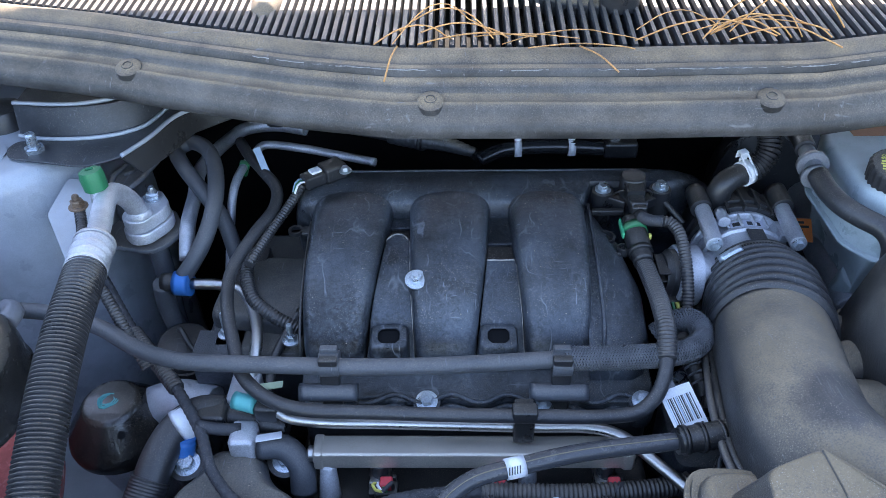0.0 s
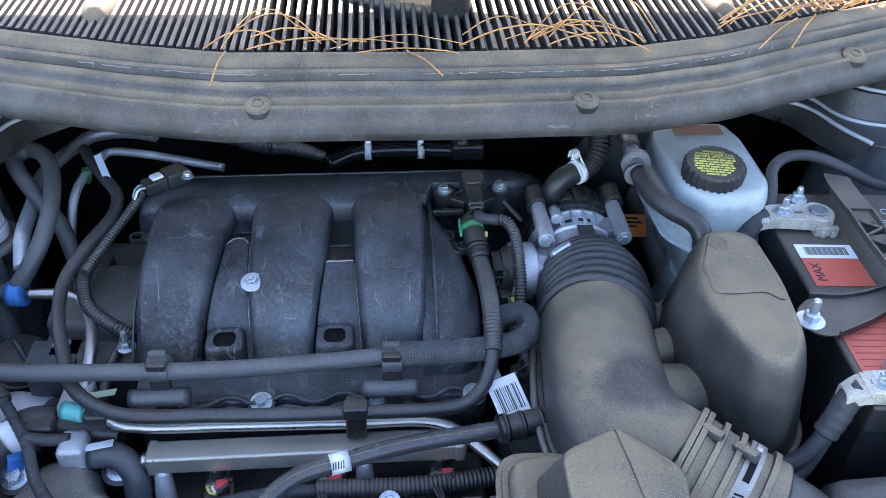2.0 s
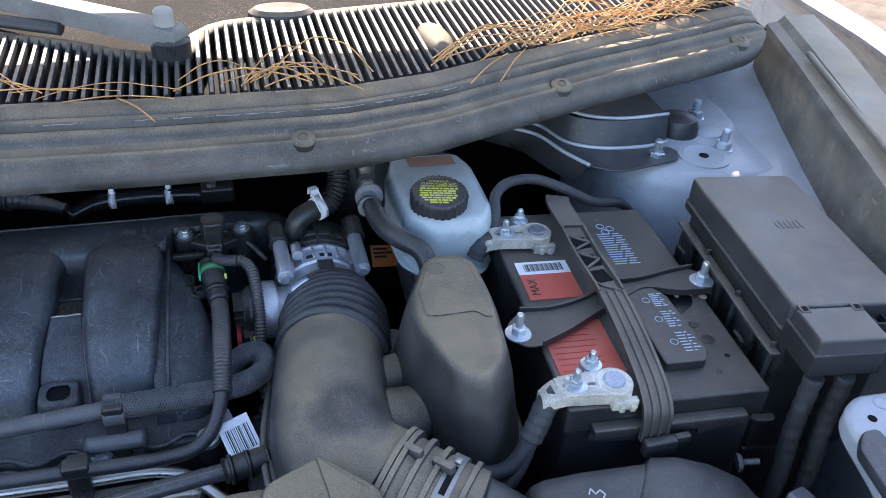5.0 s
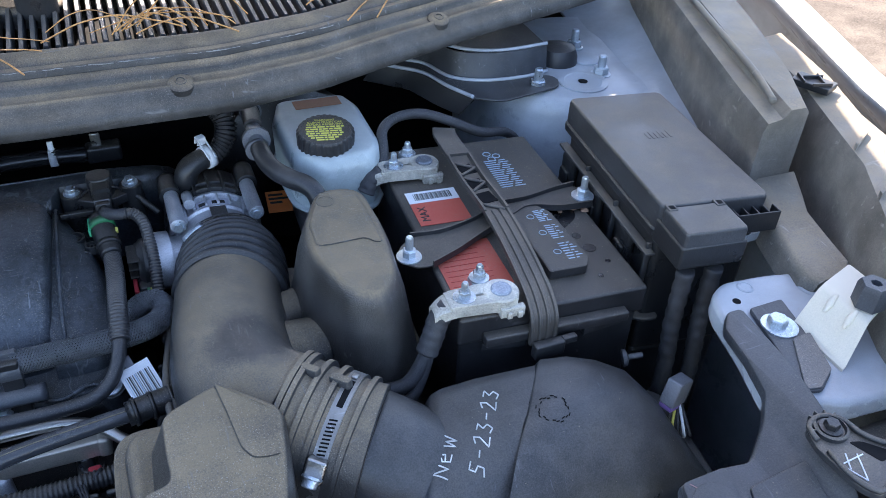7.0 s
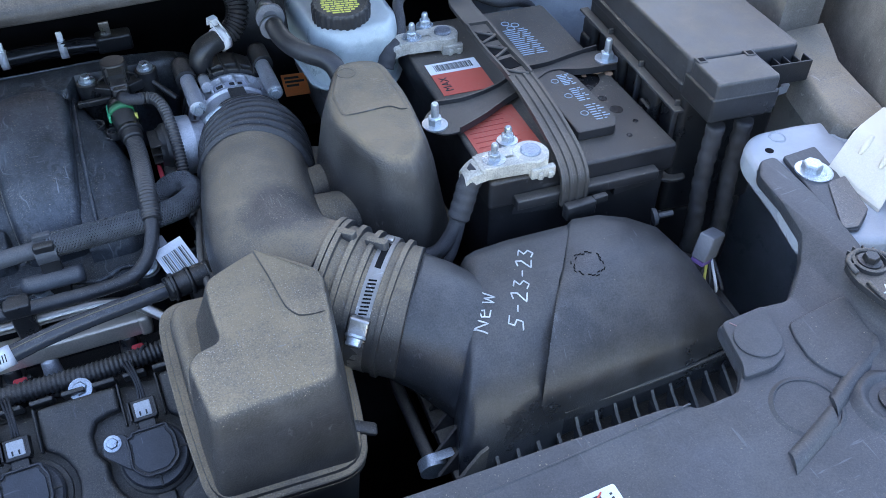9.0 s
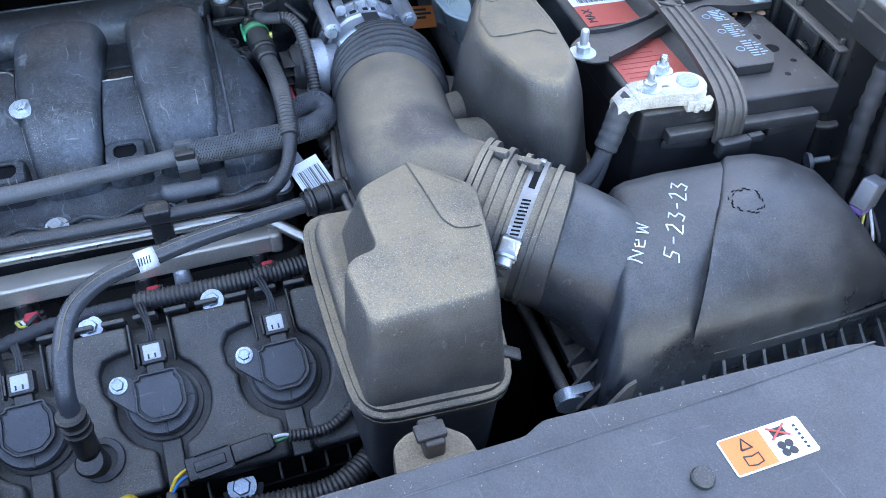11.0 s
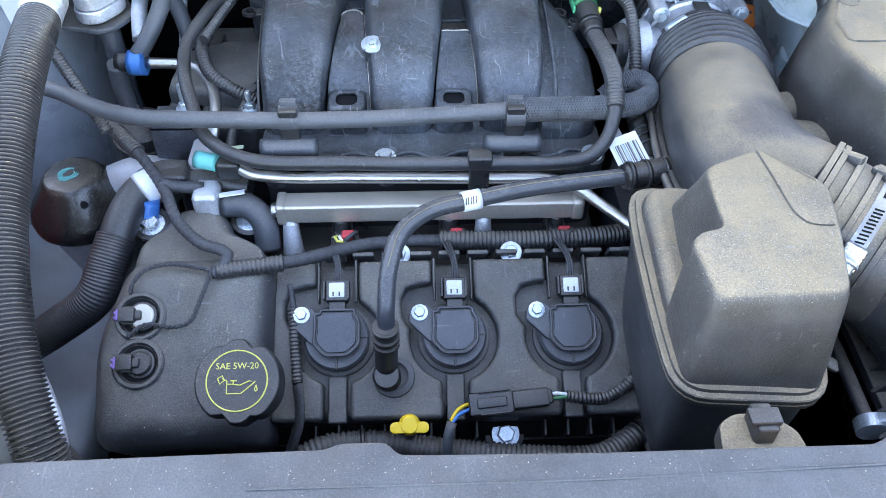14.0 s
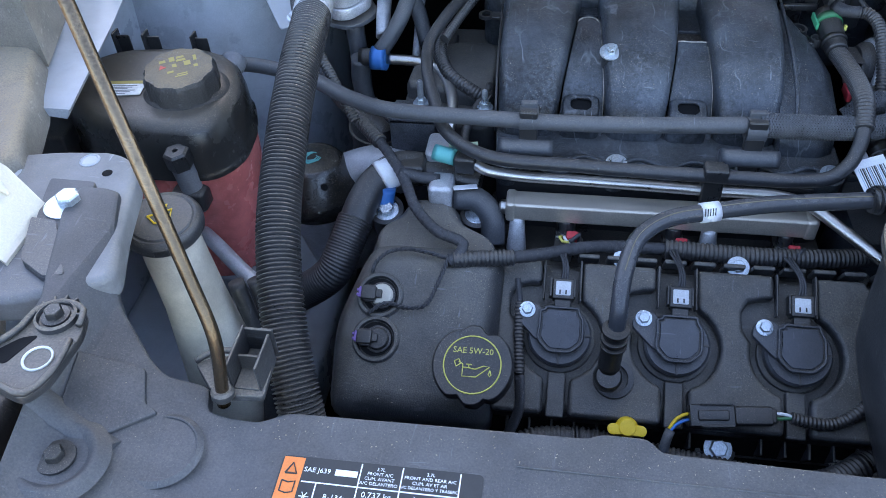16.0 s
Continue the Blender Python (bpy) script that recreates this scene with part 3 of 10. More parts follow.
# Near-black sheet painted as the shade between the slats
part("drain_tray", cowl_sweep([(0.340, 0.276), (0.70, 0.300), (0.70, 0.295), (0.340, 0.271)], -0.75, 0.97), DARK, grille, "near-black sheet standing in for shade under the slots")


def slat_mesh(length, width, height):
    bm = bmesh.new()
    prof = [(-width / 2, 0), (-width / 2, height * 0.75), (-width * 0.3, height), (width * 0.3, height), (width / 2, height * 0.75), (width / 2, 0)]
    a = [bm.verts.new((x, 0, z)) for x, z in prof]
    b = [bm.verts.new((x, length, z + 0.010)) for x, z in prof]
    for k in range(6):
        bm.faces.new((a[k], a[(k + 1) % 6], b[(k + 1) % 6], b[k]))
    bm.faces.new(a[::-1])
    bm.faces.new(b)
    bmesh.ops.recalc_face_normals(bm, faces=bm.faces)
    me = bpy.data.meshes.new("slat")
    bm.to_mesh(me)
    bm.free()
    me.materials.append(GRILLE)
    return me


def slot_end(x):
    """Where the slots end towards the windscreen."""
    return float(np.interp(x, [-0.75, -0.30, -0.05, 0.05, 0.11, 0.165, 0.182, 0.192, 0.204, 0.225, 0.30, 0.49, 0.95], [0.62, 0.585, 0.552, 0.512, 0.478, 0.460, 0.462, 0.485, 0.532, 0.556, 0.574, 0.606, 0.68]))


slat_cache = {}
x = -0.74
while x < 0.93:
    fine_ribs = x < -0.03
    y0 = 0.376 + bay_edge(x)
    length = round(max(0.03, slot_end(x) - y0), 2)
    key = (fine_ribs, length)
    if key not in slat_cache:
        slat_cache[key] = slat_mesh(length, 0.0074 if fine_ribs else 0.0060, 0.016)
    ob = new("slat", slat_cache[key])
    ob.parent = grille
    ob.location = (x, y0, 0.300 + 0.018 * (abs(x - MID) / 0.8) ** 2)
    x += 0.0088 if fine_ribs else 0.0112
ridge_rings = []
for i in range(121):
    x = -0.76 + 1.70 * i / 120
    y, z = slot_end(x), 0.317 + 0.012 * abs(x - MID)
    slope = (slot_end(x + 0.004) - slot_end(x - 0.004)) / 0.008
    nx, ny = -slope / math.hypot(1, slope), 1 / math.hypot(1, slope)
    ridge_rings.append([(x + nx * d, y + ny * d, z + h) for d, h in ((-0.006, -0.012), (-0.006, 0.001), (-0.003, 0.0050), (0.003, 0.0068), (0.010, 0.0062), (0.016, 0.0025), (0.018, -0.006), (0.018, -0.012))])
ridge = loft(ridge_rings, angle=60)
part("slot_ridge", ridge, COWL, grille, "sunlit raised ridge behind the slots")
shelf = []
for i in range(41):
    x = -0.76 + 1.72 * i / 40
    y = slot_end(x)
    shelf.append([(x, y + 0.012, 0.314), (x, y + 0.03, 0.316), (x, 0.86, 0.345), (x, 0.86, 0.335), (x, y + 0.012, 0.300)])
part("rear_shelf", loft(shelf, angle=50), material("dark_rear_deck", (0.020, 0.019, 0.018), 0.9, grain=0.3, scale=40, specks=0.4, bump=0.6, gloss=0.1), grille, "flat rear deck of the cowl")
for x in (-0.205, 0.475):
    boss = lathe([(0.026, -0.006), (0.0255, 0.008), (0.022, 0.016), (0.015, 0.021), (0.007, 0.0225), (0, 0.0228)], m=Matrix.Translation((x, 0.460 + bay_edge(x), 0.304)) @ Matrix.Diagonal((0.85, 2.1, 1.15, 1)), sides=36)
    part("clip_boss", boss, COWL, grille, "raised oval clip boss")
for x in (0.30,):
    boss = lathe([(0.030, 0), (0.029, 0.018), (0.024, 0.023), (0.016, 0.020), (0, 0.014)], m=Matrix.Translation((x, slot_end(x) + 0.01, 0.31)) @ Matrix.Diagonal((1.4, 0.8, 1, 1)), sides=28)
    part("drain_boss", boss, COWL, grille, "raised oval drain boss")

# windscreen and wiper
screen = solid("windscreen", box(-0.7 + MID, 0.7 + MID, 0, 1.0, -0.003, 0.003, 0.001, 1, m=pose(0, 0.80, 0.36, 33)), GLASS, "dark tinted car windscreen above the cowl", "windscreen")
part("frit_band", box(-0.69 + MID, 0.69 + MID, -0.03, 0.34, 0.0035, 0.0045, 0, m=pose(0, 0.80, 0.36, 33)), material("black_frit", (0.022, 0.022, 0.022), 0.9, grain=0.2, specks=0.3, gloss=0.1), screen, "matt black printed border")
wiper = thing("wiper_arm", "grey steel windscreen wiper arm at rest on its pivot", "wiper")
a0, a1 = Vector((0.170, 0.463, 0.345)), Vector((0.0, 0.578, 0.350))
along = (a1 - a0).normalized()
across = Vector((-along.y, along.x, 0)).normalized()
arm_rings = []
for s, w, h in ((-0.016, 0.006, 0.006), (-0.014, 0.013, 0.010), (-0.004, 0.0185, 0.012), (0.012, 0.0190, 0.012), (0.016, 0.0165, 0.013), (0.040, 0.0165, 0.013), (0.30, 0.0150, 0.012), (0.46, 0.012, 0.010)):
    c = a0 + along * s
    arm_rings.append([tuple(c + across * (w * u) + Vector((0, 0, h * v))) for u, v in ((-1, -0.6), (-1, 0.55), (-0.85, 0.95), (-0.6, 1.0), (0.6, 1.0), (0.85, 0.95), (1, 0.55), (1, -0.6))])
part("arm", loft(arm_rings, angle=40), material("grey_wiper_paint", (0.16, 0.155, 0.145), 0.6, grain=0.2, specks=0.4, scuffs=0.4, gloss=0.3), wiper)
part("pivot_head", lathe([(0.021, -0.018), (0.021, 0.004), (0.018, 0.008), (0, 0.009)], m=Matrix.Translation((0.170, 0.463, 0.337)), sides=28), PLASTIC, wiper, "black pivot cap")
part("pivot_nut", lathe([(0.0105, 0.0), (0.0105, 0.016), (0.0085, 0.0185), (0, 0.019)], m=Matrix.Translation((0.166, 0.465, 0.356)), sides=24), material("pale_pivot_nut", (0.30, 0.29, 0.27), 0.6, gloss=0.3), wiper, "round pivot nut cap")
part("blade", tube([(0.055, 0.520, 0.336), (-0.02, 0.556, 0.336), (-0.3, 0.66, 0.352)], 0.008, sides=10, flat=0.7), RUBBER, wiper, "black rubber wiper blade")
# ---- engine: block, valve cover, coils ----
TILT = pose(0, 0, 0, 30)           # the front bank leans 30 degrees forward
# Block and case near black too, their deep shade put into the colour
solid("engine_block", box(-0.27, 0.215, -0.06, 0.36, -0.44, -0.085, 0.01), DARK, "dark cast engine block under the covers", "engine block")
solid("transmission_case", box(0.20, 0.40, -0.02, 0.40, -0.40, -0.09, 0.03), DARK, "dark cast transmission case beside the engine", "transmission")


def C(x, v, n):
    """A place on the valve cover: along the engine, up the leaning cover, and out of it."""
    return TILT @ Vector((x, v, n)) + Vector((0, 0, -0.012))


COVER_M = Matrix.Translation((0, 0, -0.012)) @ TILT
cover = thing("valve_cover", "dusty black plastic valve cover of the front cylinder bank", "valve cover")
rings = []
for n_, g, vlow in ((-0.075, 0.0, 0.0), (-0.026, -0.003, 0.0), (-0.018, -0.006, 0.0), (-0.0145, -0.012, 0.0), (-0.0135, -0.02, 0.0)):
    rings.append([(x, v, n_) for x, v in ring_rr(0.034, -0.015, 0.181 + g, 0.077 + g, 0.014)])
part("cover_body", loft(rings, angle=55, m=COVER_M), COVER_PLASTIC, cover)
# raised left end with the oil filler
lid = []
for n_, g in ((-0.075, 0.0), (0.000, -0.002), (0.018, -0.008), (0.027, -0.017), (0.031, -0.030)):
    lid.append([(x, v, n_) for x, v in rounded([(-0.285 - g, -0.112 - g), (-0.132 + g, -0.112 - g), (-0.128 + g, 0.064 + g), (-0.262 - g * 0.6, 0.064 + g), (-0.290 - g, -0.02)], 0.022)])
part("filler_end", loft(lid, angle=50, m=COVER_M), COVER_PLASTIC, cover, "dusty raised end of the cover")
back = [[(x, y, z) for x, y in rounded([(-0.262 + g, 0.030 + g), (-0.132 - g, 0.030 + g), (-0.140 - g, 0.062), (-0.176 - g, 0.090 - g), (-0.186 - g, 0.120 - g), (-0.236 + g, 0.122 - g), (-0.246 + g, 0.092 - g), (-0.262 + g, 0.070)], 0.012)] for z, g in ((-0.09, 0.0), (0.012, 0.0), (0.025, 0.005), (0.031, 0.012))]
part("rear_shoulder", loft(back, angle=50), COVER_PLASTIC, cover, "dusty sloping shoulder of the cover")
# ribs between the coils, tabs along the rear edge, and the lower flange
for k in range(13):
    xr = -0.115 + k * 0.0268
    part("edge_tab", box(xr, xr + 0.020, 0.0615, 0.066, -0.020, 0.0, 0.001, 1, m=COVER_M), COVER_PLASTIC, cover)
part("lower_flange", box(-0.28, 0.214, -0.106, -0.085, -0.075, -0.060, 0.003, 2, m=COVER_M), COVER_PLASTIC, cover)
for k in range(16):
    xr = -0.12 + k * 0.0212
    if 0.05 < xr < 0.10:
        continue
    part("flange_rib", box(xr, xr + 0.0025, -0.104, -0.089, -0.062, -0.035, 0.0006, 1, m=COVER_M), COVER_PLASTIC, cover)
for k in range(3):
    cx = -0.075 + 0.106 * k
    part("coil_well", lathe([(0.0335, -0.016), (0.033, -0.009), (0.031, -0.008), (0.0, -0.008)], m=COVER_M @ Matrix.Translation((cx, -0.015, 0)), sides=36), COVER_PLASTIC, cover)
    part("channel_rib", box(cx - 0.0085, cx + 0.0085, -0.090, -0.048, -0.015, -0.0055, 0.002, 2, m=COVER_M), COVER_PLASTIC, cover)
    for s in (-1, 1):
        part("cable_guide", box(cx + s * 0.017 - 0.0012, cx + s * 0.017 + 0.0012, 0.018, 0.058, -0.006, 0.003, 0.0008, 1, m=COVER_M), COVER_PLASTIC, cover)


def arc(cx, cv, r, a0, a1, n=9):
    return [(cx + r * math.cos(radians(a0 + (a1 - a0) * k / n)), cv + r * math.sin(radians(a0 + (a1 - a0) * k / n))) for k in range(n + 1)]


# raised decks between the coil recesses
coil_x = [-0.075, 0.031, 0.137]
for k in range(4):
    if k:
        ca = coil_x[k - 1]
        left_edge = [(ca + 0.0115, -0.0885)] + arc(ca, -0.016, 0.0400, -73, 62) + [(ca + 0.0185, 0.026), (ca + 0.0185, 0.0575)]
    else:
        left_edge = [(-0.1345, -0.0885), (-0.1345, 0.0575)]
    if k < 3:
        cb = coil_x[k]
        right_edge = [(cb - 0.0185, 0.0575), (cb - 0.0185, 0.034), (cb - 0.030, 0.0335), (cb - 0.042, 0.030), (cb - 0.0475, 0.020), (cb - 0.0470, 0.004)] + arc(cb, -0.016, 0.0400, 168, 253) + [(cb - 0.0115, -0.0885)]
    else:
        right_edge = [(0.198, 0.0575), (0.207, 0.046), (0.209, -0.0885)]
    part("raised_deck", prism(left_edge + right_edge, -0.016, 0.0005, 0.005, 3, m=COVER_M), COVER_PLASTIC, cover, "raised deck of the cover")
boss = lathe([(0.019, -0.03), (0.0185, 0.0), (0.014, 0.001), (0.0135, -0.003), (0, -0.003)], m=COVER_M @ Matrix.Translation((0.078, -0.101, -0.056)), sides=24)
part("bolt_boss", boss, RUBBER, cover, "black rubber isolator")
bolt(C(0.078, -0.101, -0.0455), COVER_M.to_3x3() @ Vector((0, 0, 1)), r=0.0085, head=0.008, washer=0.013, parent=cover, name="cover_bolt", label="zinc flange bolt")
for x, y, z in ((-0.166, 0.117, 0.012), (-0.261, 0.113, 0.012)):
    part("bolt_boss", lathe([(0.0185, -0.06), (0.018, 0.0), (0.0135, 0.001), (0.013, -0.003), (0, -0.003)], m=aim((x, y, z), (0, -0.35, 0.94)), sides=24), RUBBER, cover, "black rubber isolator")
    bolt((x, y, z - 0.002), (0, -0.35, 0.94), r=0.0085, head=0.008, washer=0.013, parent=cover, name="cover_bolt", label="zinc flange bolt")
for x, v in ((-0.018, 0.066), (0.088, 0.066)):
    bolt(C(x, v, -0.012), COVER_M.to_3x3() @ Vector((0, 0, 1)), r=0.0066, head=0.006, washer=0.0105, parent=cover, name="cover_bolt", label="zinc flange bolt")
bolt(C(0.20, 0.062, -0.02), COVER_M.to_3x3() @ Vector((0, 0, 1)), r=0.006, head=0.008, washer=0.010, parent=cover, name="cover_bolt", mat=PLASTIC)
bolt(C(0.190, -0.099, -0.06), COVER_M.to_3x3() @ Vector((0, 0, 1)), r=0.007, head=0.007, washer=0.011, parent=cover, name="cover_bolt", mat=STEEL)
# cam phaser solenoid wells
for x, v in ((-0.242, 0.003), (-0.241, -0.038)):
    m = COVER_M @ Matrix.Translation((x, v, 0.029))
    part("solenoid_well", lathe([(0.0225, -0.006), (0.0220, 0.004), (0.0205, 0.0055), (0.0180, 0.0055), (0.0165, 0.0035), (0.0160, -0.010), (0, -0.010)], m=m, sides=36), COVER_PLASTIC, cover, "round well in the cover")
    # Flat near-black disc, the shade down in the well put in as colour
    part("well_gap", lathe([(0.0158, 0.0025), (0.0158, 0.0028), (0, 0.0028)], m=m, sides=28), DARK, cover, "near-black disc painted as shade inside the well")
for i, (x, v) in enumerate(((-0.240, 0.003), (-0.239, -0.038))):
    m = COVER_M @ Matrix.Translation((x, v, 0.030))
    sol = thing("cam_solenoid", ("pale" if i == 0 else "black") + " round cam solenoid plugged into its cover well", "solenoid", "cam solenoids")
    part("body", lathe([(0.0105, -0.006), (0.0105, 0.005), (0.0090, 0.0068), (0, 0.0070)], m=m, sides=28), WASHER_WHITE if i == 0 else PLASTIC, sol)
    part("seal_ring", lathe([(0.0125, -0.006), (0.0125, 0.0035), (0.0108, 0.0042), (0.0108, 0)], m=m, sides=28), RUBBER, sol, "black seal ring")
    plug = part("plug", join(box(-0.018, -0.004, -0.0065, 0.0065, 0.003, 0.013, 0.0012, 1, m=m), box(-0.016, -0.006, -0.0080, 0.0080, 0.005, 0.009, 0.0008, 1, m=m), box(-0.008, 0.001, -0.004, 0.004, 0.004, 0.0105, 0.001, 1, m=m)), PLASTIC, sol, "black wire plug")
    part("lock", join(box(-0.0205, -0.0165, -0.005, 0.005, 0.005, 0.0115, 0.0008, 1, m=m), box(-0.0225, -0.0195, -0.0035, -0.001, 0.006, 0.0105, 0.0005, 1, m=m), box(-0.0225, -0.0195, 0.001, 0.0035, 0.006, 0.0105, 0.0005, 1, m=m)), PURPLE, plug, "purple plug lock")

# ignition coils, one built and two copied
coil = thing("ignition_coil", "black ignition coil with flat cap bolted into the valve cover", "ignition coil", "ignition coils")
m = COVER_M @ Matrix.Translation((-0.075, -0.0150, 0.001))
part("skirt", lathe([(0.0295, -0.006), (0.0295, 0.003), (0.0275, 0.0055), (0.024, 0.005), (0, 0.005)], m=m, sides=32), COIL, coil, "grey-black rubber skirt")
cap_line = rounded([(-0.019, 0.020), (-0.014, 0.0205), (-0.014, 0.0235), (0.0165, 0.0235), (0.0165, 0.019), (0.0205, 0.013), (0.0205, -0.008), (0.010, -0.0175), (-0.010, -0.0175), (-0.020, -0.007), (-0.0185, 0.008)], 0.004, 3)
part("cap_base", prism(cap_line, 0.002, 0.0110, 0.0008, 1, m=m), PLASTIC, coil)
rim_pts = [(x, y, 0.0122) for x, y in cap_line]
part("cap_rim", moved(tube(rim_pts + [rim_pts[0]], 0.0013, sides=6, smooth=False, caps=False), m), COIL, coil)
inner = [(x * 0.87, y * 0.87 + 0.0005) for x, y in cap_line]
part("cap_plate", prism(inner, 0.0105, 0.0128, 0.0006, 1, m=m), material("potted_coil_cap", (0.044, 0.049, 0.060), 0.28, dust=0.08, stain=0.3, scuffs=0.5), coil, "smooth potted cap")
part("mount_ear", prism(rounded([(-0.041, 0.018), (-0.036, 0.0275), (-0.024, 0.0275), (-0.017, 0.022), (-0.017, -0.008), (-0.023, -0.006), (-0.041, 0.012)], 0.005, 3), 0.003, 0.0095, 0.001, 1, m=m), COIL, coil)
bolt(m @ Vector((-0.031, 0.020, 0.0095)), m.to_3x3() @ Vector((0, 0, 1)), r=0.0052, head=0.006, washer=0.0075, parent=coil, name="mount_bolt", label="zinc hex bolt", mat=ZINC)
part("neck", box(-0.0065, 0.0085, 0.022, 0.034, 0.004, 0.0125, 0.001, 1, m=m), PLASTIC, coil)
plug = part("plug", box(-0.0095, 0.0115, 0.031, 0.051, 0.003, 0.0155, 0.0015, 1, m=m), PLASTIC, coil, "black wire plug")
lock = part("plug_lock", box(-0.0062, 0.0078, 0.0345, 0.0480, 0.0145, 0.0165, 0.0008, 1, m=m), material("pale_grey_plastic", (0.56, 0.57, 0.58), 0.5, grain=0.1), plug, "pale grey plug lock")
for dx in (-0.0035, 0.0020):
    part("lock_slot", box(dx + 0.0006, dx + 0.0020, 0.0355, 0.0395, 0.0164, 0.0168, 0, m=m), BLACK_PRINT, plug, "dark slot in the lock")
for dx in (-0.0108, 0.0110):
    part("plug_rail", box(dx - 0.0008, dx + 0.0012, 0.033, 0.050, 0.006, 0.0172, 0.0004, 1, m=m), PLASTIC, plug)
for s in (-1, 1):
    part("web", box(0.020, 0.0285, -0.001, 0.001, 0.004, 0.0062, 0.0003, 1, m=m), PLASTIC, coil) if s > 0 else part("web", box(-0.001, 0.001, -0.0285, -0.018, 0.004, 0.0062, 0.0003, 1, m=m), PLASTIC, coil)
for k in (1, 2):
    copy_thing(coil, Matrix.Translation((0.106 * k, 0, 0)))

# oil filler cap with its print
cap = thing("oil_filler_cap", "black oil filler cap with yellow oil grade print", "oil cap")
cm = COVER_M @ Matrix.Translation((-0.147, -0.060, 0.0515)) @ Matrix.Diagonal((0.925, 0.925, 1, 1))
edge = []
for k in range(48):
    a = 2 * math.pi * k / 48
    r = 0.0375
    for a0, w, dip in ((radians(68), 0.30, 0.006), (radians(248), 0.30, 0.006), (radians(292), 0.22, 0.004), (radians(112), 0.22, 0.004)):
        d = abs((a - a0 + math.pi) % (2 * math.pi) - math.pi)
        if d < w:
            r -= dip * (math.cos(d / w * math.pi) + 1) / 2
    edge.append((r * math.cos(a), r * math.sin(a)))
part("cap_body", loft([[(x * s, y * s, z) for x, y in edge] for s, z in ((0.86, -0.026), (0.86, -0.002), (1.0, 0.0), (1.0, 0.020), (0.965, 0.0235), (0.93, 0.0245))], angle=50, m=cm), CAP_BLACK, cap)
ringp = [(0.0262 * math.cos(2 * math.pi * k / 40), 0.0262 * math.sin(2 * math.pi * k / 40), 0.0247) for k in range(41)]
part("print_ring", moved(tube(ringp, 0.0007, sides=6, smooth=False, caps=False), cm), YELLOW_PRINT, cap, "yellow printed ring")


def lettering(text, size, m, mat, name, parent, label="", thick=0.0002, align="CENTER"):
    """Words in the built-in font, turned into a thin mesh."""
    cu = bpy.data.curves.new(name, "FONT")
    cu.body, cu.size, cu.extrude, cu.align_x, cu.align_y = text, size, thick, align, "CENTER"
    cu.resolution_u = 2
    tmp = bpy.data.objects.new("tmp", cu)
    scene.collection.objects.link(tmp)
    me = bpy.data.meshes.new_from_object(tmp.evaluated_get(bpy.context.evaluated_depsgraph_get()))
    bpy.data.objects.remove(tmp)
    me.transform(m)
    me.materials.append(mat)
    ob = new(name, me)
    ob.parent = parent
    return tagged(ob, label)


lettering("SAE 5W-20", 0.0078, cm @ Matrix.Translation((0, 0.0125, 0.0248)), YELLOW_PRINT, "oil_grade", cap, "yellow printed oil grade")
can = [[(-0.0125, 0.001), (-0.0085, -0.001), (-0.0085, -0.012), (0.004, -0.012), (0.016, -0.002), (0.0105, -0.0015), (0.003, -0.005), (-0.0035, -0.004), (-0.0085, -0.004)], [(-0.0165, 0.001), (-0.0125, 0.0035), (-0.0105, -0.0005), (-0.0145, -0.0035), (-0.0165, 0.001)], [(-0.003, -0.004), (-0.003, -0.001), (-0.0055, -0.001), (0.0, -0.001)], [(0.0165, -0.005), (0.0178, -0.009), (0.0165, -0.0105), (0.0152, -0.009), (0.0165, -0.005)]]
for line in can:
    part("oil_can_print", moved(tube([(x, y + 0.001, 0.0248) for x, y in line], 0.0006, sides=6, smooth=False), cm), YELLOW_PRINT, cap, "yellow printed oil can")

# small sticker standing at the end of the valve cover
sticker = thing("warning_sticker", "orange and white warning sticker on a black clip", "sticker")
stm = Matrix.Translation((0.2235, 0.030, -0.008)) @ Matrix.Rotation(radians(-28), 4, "Y") @ Matrix.Rotation(radians(30), 4, "X")
part("holder", box(-0.005, 0.005, -0.022, 0.024, -0.004, -0.0006, 0.001, 1, m=stm), PLASTIC, sticker)
part("white_half", box(-0.0045, 0.0045, -0.020, 0.004, -0.0005, 0.0, 0, m=stm), WHITE_PRINT, sticker, "white lower half")
part("orange_half", box(-0.0045, 0.0045, 0.004, 0.022, -0.0005, 0.0002, 0, m=stm), ORANGE_PRINT, sticker, "orange upper half")
for k in range(5):
    part("print_bar", box(-0.003, 0.003 - 0.001 * (k % 2), -0.018 + k * 0.004, -0.0165 + k * 0.004, 0.0001, 0.0003, 0, m=stm), BLACK_PRINT, sticker)

# dipstick handle
dip = thing("dipstick", "yellow plastic dipstick handle in front of the valve cover", "dipstick")
part("handle", loft([[(x, y, z) for x, y in ring_rr(0, 0, hx, hy, 0.005)] for hx, hy, z in ((0.017, 0.0045, -0.004), (0.017, 0.005, 0.002), (0.012, 0.004, 0.0035))], m=aim((-0.011, -0.088, -0.052), (0, -0.6, 0.8)), angle=40), YELLOW, dip)
part("hub", lathe([(0.009, -0.012), (0.0095, 0.002), (0.007, 0.0065), (0, 0.007)], m=aim((-0.011, -0.085, -0.052), (0, -0.6, 0.8)), sides=20), YELLOW, dip)
part("tube_end", tube([(-0.011, -0.083, -0.06), (-0.008, -0.062, -0.2)], 0.005), PLASTIC, dip)

